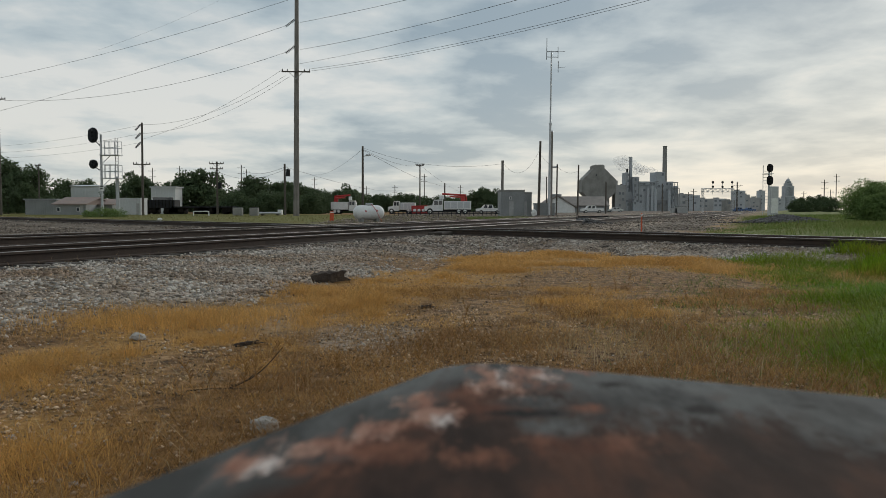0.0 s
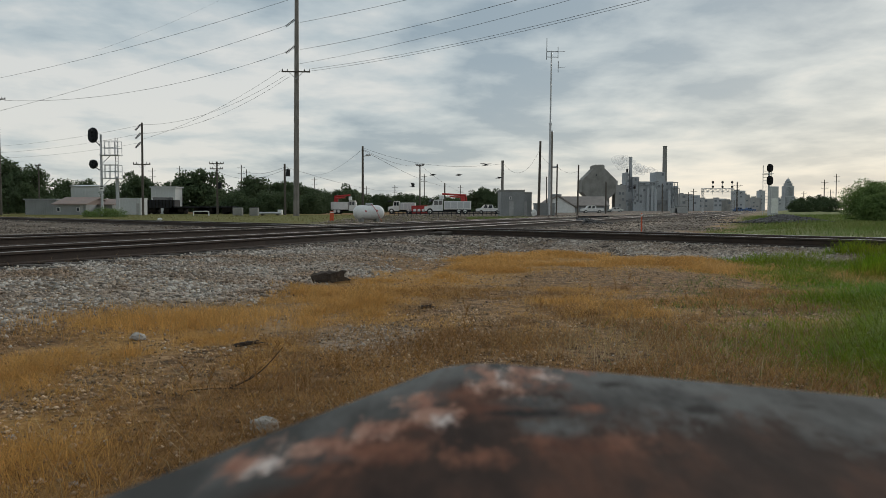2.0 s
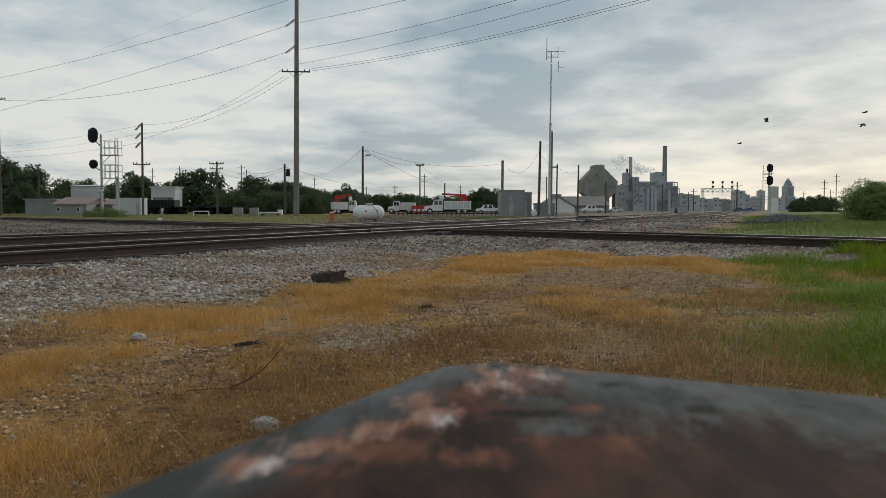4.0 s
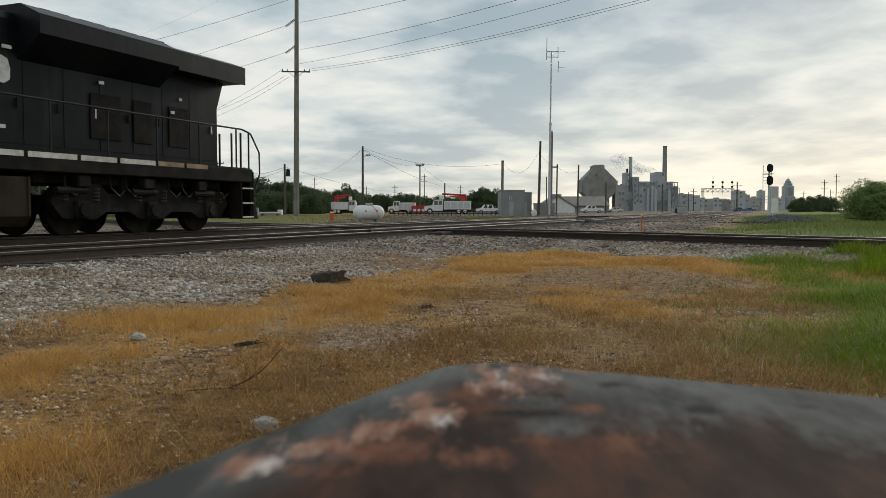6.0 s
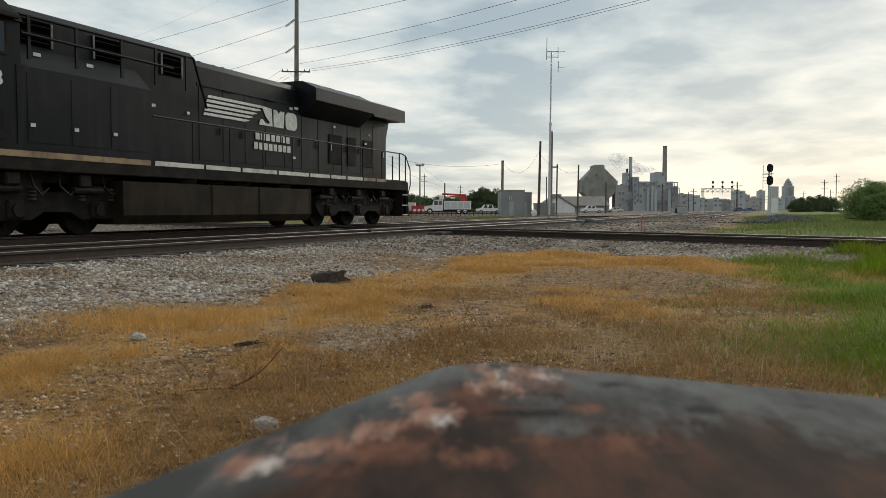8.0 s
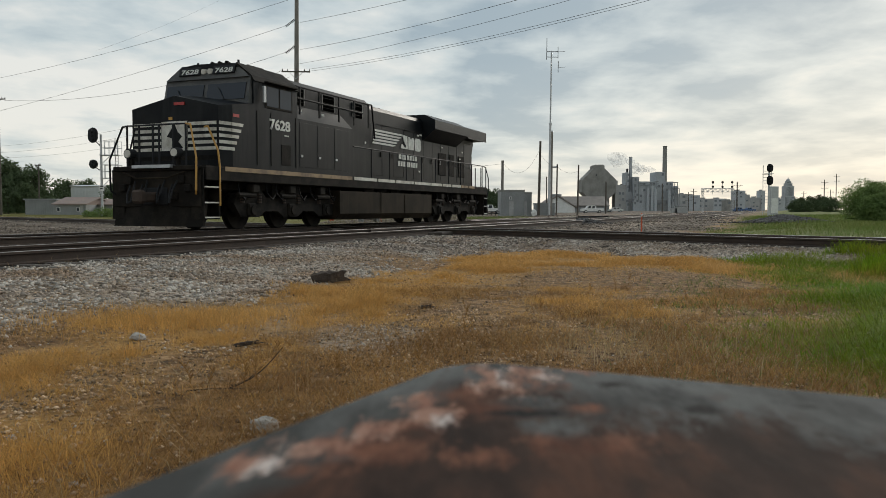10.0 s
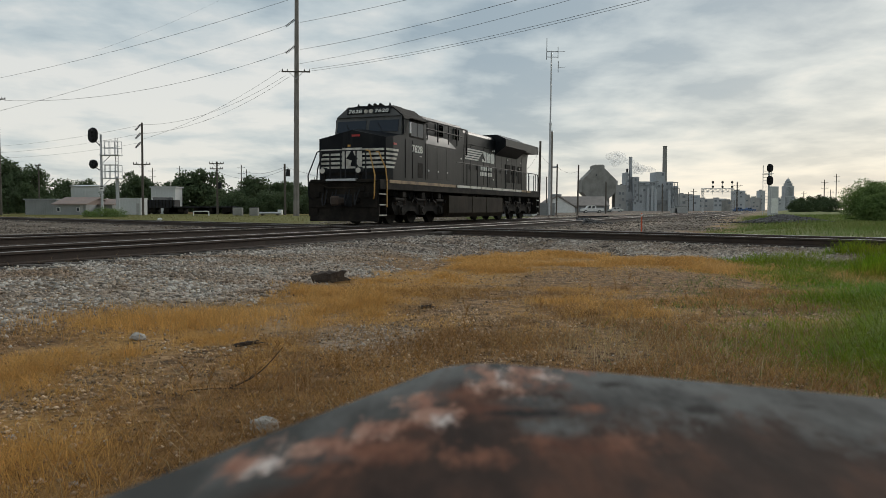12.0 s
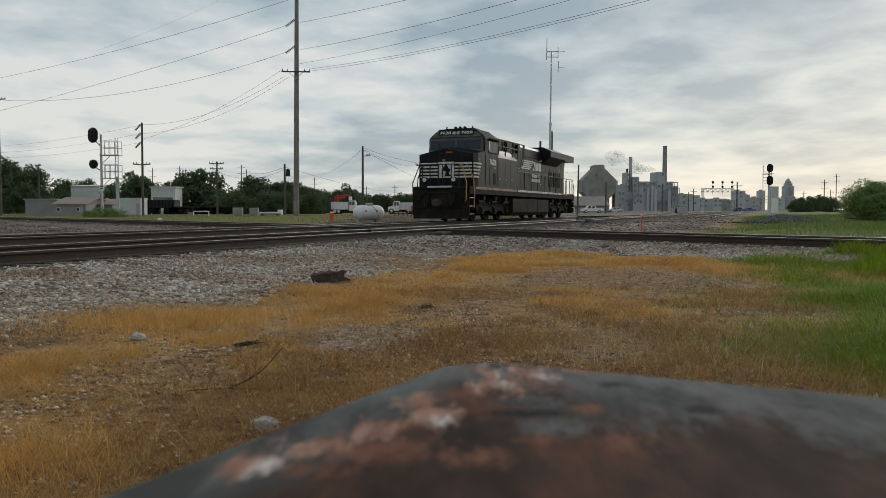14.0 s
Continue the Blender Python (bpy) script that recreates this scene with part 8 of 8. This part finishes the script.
# ---- steam over the plant ----
def make_steam():
    m = bpy.data.materials.new("thin_steam")
    m.use_nodes = True
    nt = m.node_tree
    b = nt.nodes["Principled BSDF"]
    b.inputs["Base Color"].default_value = (0.93, 0.93, 0.93, 1)
    b.inputs["Roughness"].default_value = 1.0
    b.inputs["Specular IOR Level"].default_value = 0.0
    n = nt.nodes.new("ShaderNodeTexNoise")
    n.inputs["Scale"].default_value, n.inputs["Detail"].default_value = 0.35, 5
    coord = nt.nodes.new("ShaderNodeTexCoord")
    nt.links.new(coord.outputs["Object"], n.inputs["Vector"])
    r = nt.nodes.new("ShaderNodeMapRange")
    r.inputs["From Min"].default_value, r.inputs["From Max"].default_value = 0.35, 0.75
    r.inputs["To Min"].default_value, r.inputs["To Max"].default_value = 0.03, 0.3
    nt.links.new(n.outputs[0], r.inputs[0])
    thin = nt.nodes.new("ShaderNodeBsdfTransparent")
    through_light = nt.nodes.new("ShaderNodeBsdfTranslucent")
    through_light.inputs[0].default_value = (0.9, 0.91, 0.92, 1)
    half = nt.nodes.new("ShaderNodeMixShader")
    nt.links.new(b.outputs[0], half.inputs[1])
    nt.links.new(through_light.outputs[0], half.inputs[2])
    veil = nt.nodes.new("ShaderNodeMixShader")
    nt.links.new(r.outputs[0], veil.inputs[0])
    nt.links.new(thin.outputs[0], veil.inputs[1])
    nt.links.new(half.outputs[0], veil.inputs[2])
    nt.links.new(veil.outputs[0], nt.nodes["Material Output"].inputs[0])
    out = []
    y = 466
    for k, (x, z, s) in enumerate(((101.32, 28.87, 3.0), (103.60, 27.26, 3.2), (102.33, 25.01, 2.4), (105.18, 29.51, 2.2), (109.75, 25.65, 2.2), (112.34, 24.69, 2.4), (114.93, 23.72, 2.2), (117.84, 23.40, 2.0), (120.43, 22.76, 1.6), (110.74, 23.08, 2.2), (107.79, 27.58, 2.0), (113.33, 22.44, 2.4))):
        bm = bmesh.new()
        bmesh.ops.create_icosphere(bm, subdivisions=3, radius=s)
        for v in bm.verts:
            q = 1 + 0.5 * noise.noise(v.co * 0.55 + Vector((k * 7, 0, 0))) + 0.25 * noise.noise(v.co * 1.6)
            v.co = Vector((v.co.x * 1.25, v.co.y, v.co.z * 0.85)) * q
        ob = part("steam_puff", bm, m, None, smooth=True)
        ob.location = (x, y, z)
        tagged(ob, "pale puff of steam drifting from the plant", "steam", "steam puffs")
        out.append((ob, x, y, z))
    return out


STEAM = make_steam()


# ---- birds ----
FEATHER = mat("dark_grey_feathers", (0.045, 0.045, 0.05), 0.8, 0, (0.09, 0.09, 0.10), 20, 0.7, 60, 0)


def make_bird():
    """A dark bird; its own x runs forward."""
    b = thing("bird", Matrix.Identity(4), "dark grey bird in flight", "bird", "flock of birds")
    bm = bmesh.new()
    rows = []
    prof = [(-0.17, 0.012), (-0.10, 0.03), (-0.02, 0.055), (0.06, 0.052), (0.11, 0.032), (0.145, 0.03), (0.165, 0.015), (0.185, 0.003)]
    for px, r in prof:
        rows.append([bm.verts.new((px, r * math.cos(q * math.tau / 8), r * 0.9 * math.sin(q * math.tau / 8))) for q in range(8)])
    for a, c in zip(rows, rows[1:]):
        for q in range(8):
            bm.faces.new((a[q], a[(q + 1) % 8], c[(q + 1) % 8], c[q]))
    bm.faces.new(rows[0])
    bm.faces.new(rows[-1][::-1])
    part("body", bm, FEATHER, b, smooth=True)
    bm = bmesh.new()
    prism(bm, [(-0.14, -0.018), (-0.27, -0.05), (-0.28, 0.05), (-0.14, 0.018)], "z", -0.006, 0.006)
    part("tail", bm, FEATHER, b)
    wings = []
    for s in (-1, 1):
        bm = bmesh.new()
        prism(bm, [(0.08, 0), (0.11, s * 0.13), (0.05, s * 0.31), (-0.06, s * 0.33), (-0.07, s * 0.14), (-0.07, 0)], "z", -0.006, 0.006)
        wings.append((part("wing", bm, FEATHER, b), s))
    return b, wings


BIRDS = [make_bird() for _ in range(8)]


# ---- what moves ----
def motions():
    places = [(0.0, -13.2), (2.0, -2.6), (4.0, 7.95), (5.5, 15.80), (6.5, 21.0), (7.5, 26.2), (8.2, 29.8), (9.2, 34.75), (10.3, 40.0), (11.0, 43.5), (12.0, 48.5), (12.5, 50.95), (13.3, 54.8), (14.0, 58.2)]
    walk(LOCO, [(t, Matrix.Translation((-MAIN_D * SA + s * CA, MAIN_D * CA + s * SA, 0.004)) @ pose(0, 0, 0, 0, 0, 68.166)) for t, s in places])
    ts, ss = [p[0] for p in places], [p[1] for p in places]
    for ws, x in WHEELS:
        rows = []
        for k in range(141):
            t = k * 0.1
            turn = math.degrees((np.interp(t, ts, ss) + 13.2) / 0.533)
            rows.append((t, pose(x, 0, 0.534, 0, turn, 0)))
        walk(ws, rows)
    # the flock rises from the grass behind the tank and crosses towards the town
    flights = [
        [(1.5, (-4.67, 58.00, 0.06)), (2.0, (2.21, 42.00, 2.87)), (2.3, (5.56, 40.00, 4.02)), (2.6, (9.14, 38.00, 4.66)), (2.9, (13.25, 38.00, 5.34)), (3.2, (17.78, 38.00, 5.57)), (3.6, (23.74, 38.00, 6.09))],
        [(1.5, (-4.51, 58.00, 0.02)), (2.0, (3.74, 54.00, 2.67)), (2.3, (7.60, 52.00, 3.74)), (2.6, (11.38, 50.00, 4.48)), (2.9, (14.67, 48.00, 5.05)), (3.2, (18.17, 48.00, 5.74)), (4.2, (30.00, 48.00, 7.22))],
        [(1.5, (-5.20, 58.00, 0.06)), (2.0, (1.05, 52.00, 2.77)), (2.3, (4.45, 51.00, 3.79)), (2.6, (8.30, 50.00, 4.38)), (2.9, (12.55, 50.00, 4.86)), (3.2, (16.90, 50.00, 5.38)), (4.3, (31.61, 50.00, 6.82))],
        [(1.5, (-5.60, 58.00, 0.06)), (2.0, (-0.64, 54.00, 2.86)), (2.3, (3.05, 53.00, 3.00)), (2.6, (6.69, 52.00, 4.32)), (2.9, (10.79, 52.00, 5.07)), (3.2, (14.65, 50.00, 5.58)), (4.4, (31.61, 50.00, 6.82))],
        [(1.6, (-4.92, 58.00, 0.06)), (2.3, (4.12, 54.00, 2.60)), (2.6, (7.71, 53.00, 3.40)), (2.9, (11.59, 52.00, 4.17)), (3.2, (15.93, 52.00, 4.89)), (4.5, (32.90, 52.00, 6.35))],
        [(1.6, (-5.40, 58.00, 0.06)), (2.3, (2.09, 56.00, 4.26)), (2.6, (5.48, 55.00, 4.84)), (2.9, (8.90, 55.00, 5.56)), (3.2, (12.20, 55.00, 5.93)), (5.0, (34.79, 55.00, 7.07))],
        [(1.7, (-5.80, 58.00, 0.06)), (2.3, (0.12, 58.00, 2.87)), (2.6, (3.54, 58.00, 3.51)), (2.9, (7.03, 58.00, 4.07)), (3.2, (10.68, 58.00, 4.47)), (5.2, (37.52, 58.00, 6.23))],
        [(1.4, (-5.00, 58.00, 0.02)), (2.0, (10.72, 46.00, 1.88)), (2.3, (15.77, 44.00, 2.43)), (2.6, (20.14, 43.00, 2.77)), (2.9, (24.90, 42.00, 3.07))]]
    for n, ((bird, wings), path) in enumerate(zip(BIRDS, flights)):
        pts = [(0.0, path[0][1])] + path
        last, before = Vector(path[-1][1]), Vector(path[-2][1])
        pts.append((14.0, last + (last - before).normalized() * 110))
        rows = []
        for k, (t, p) in enumerate(pts):
            a, b = Vector(pts[max(k - 1, 0)][1]), Vector(pts[min(k + 1, len(pts) - 1)][1])
            d = (b - a) if (b - a).length > 1e-6 else Vector((1, 0, 0))
            rows.append((t, Matrix.Translation(p) @ pose(0, 0, 0, 0, -8 if k > 1 else 0, math.degrees(math.atan2(d.y, d.x)))))
        walk(bird, rows)
        for wing, s in wings:
            flap = [(0.0, pose(0, 0, 0.03, 18 * s, 0, 0))]
            t, k = path[0][0], n
            while t < 5.2:
                flap.append((t, pose(0, 0, 0.03, s * (42 if k % 2 else -34), 0, 0)))
                t, k = t + 0.0667, k + 1
            flap.append((14.0, pose(0, 0, 0.03, 0, 0, 0)))
            walk(wing, flap)
    for ob, x, y, z in STEAM:
        far = x < 107
        walk(ob, [(0.0, Matrix.Translation((x, y, z))), (7.0, Matrix.Translation((x - (2.2 if far else 0.6), y, z + (1.3 if far else 0.3)))), (14.0, Matrix.Translation((x - (4.6 if far else 1.3), y, z + (2.8 if far else 0.6))))])


motions()
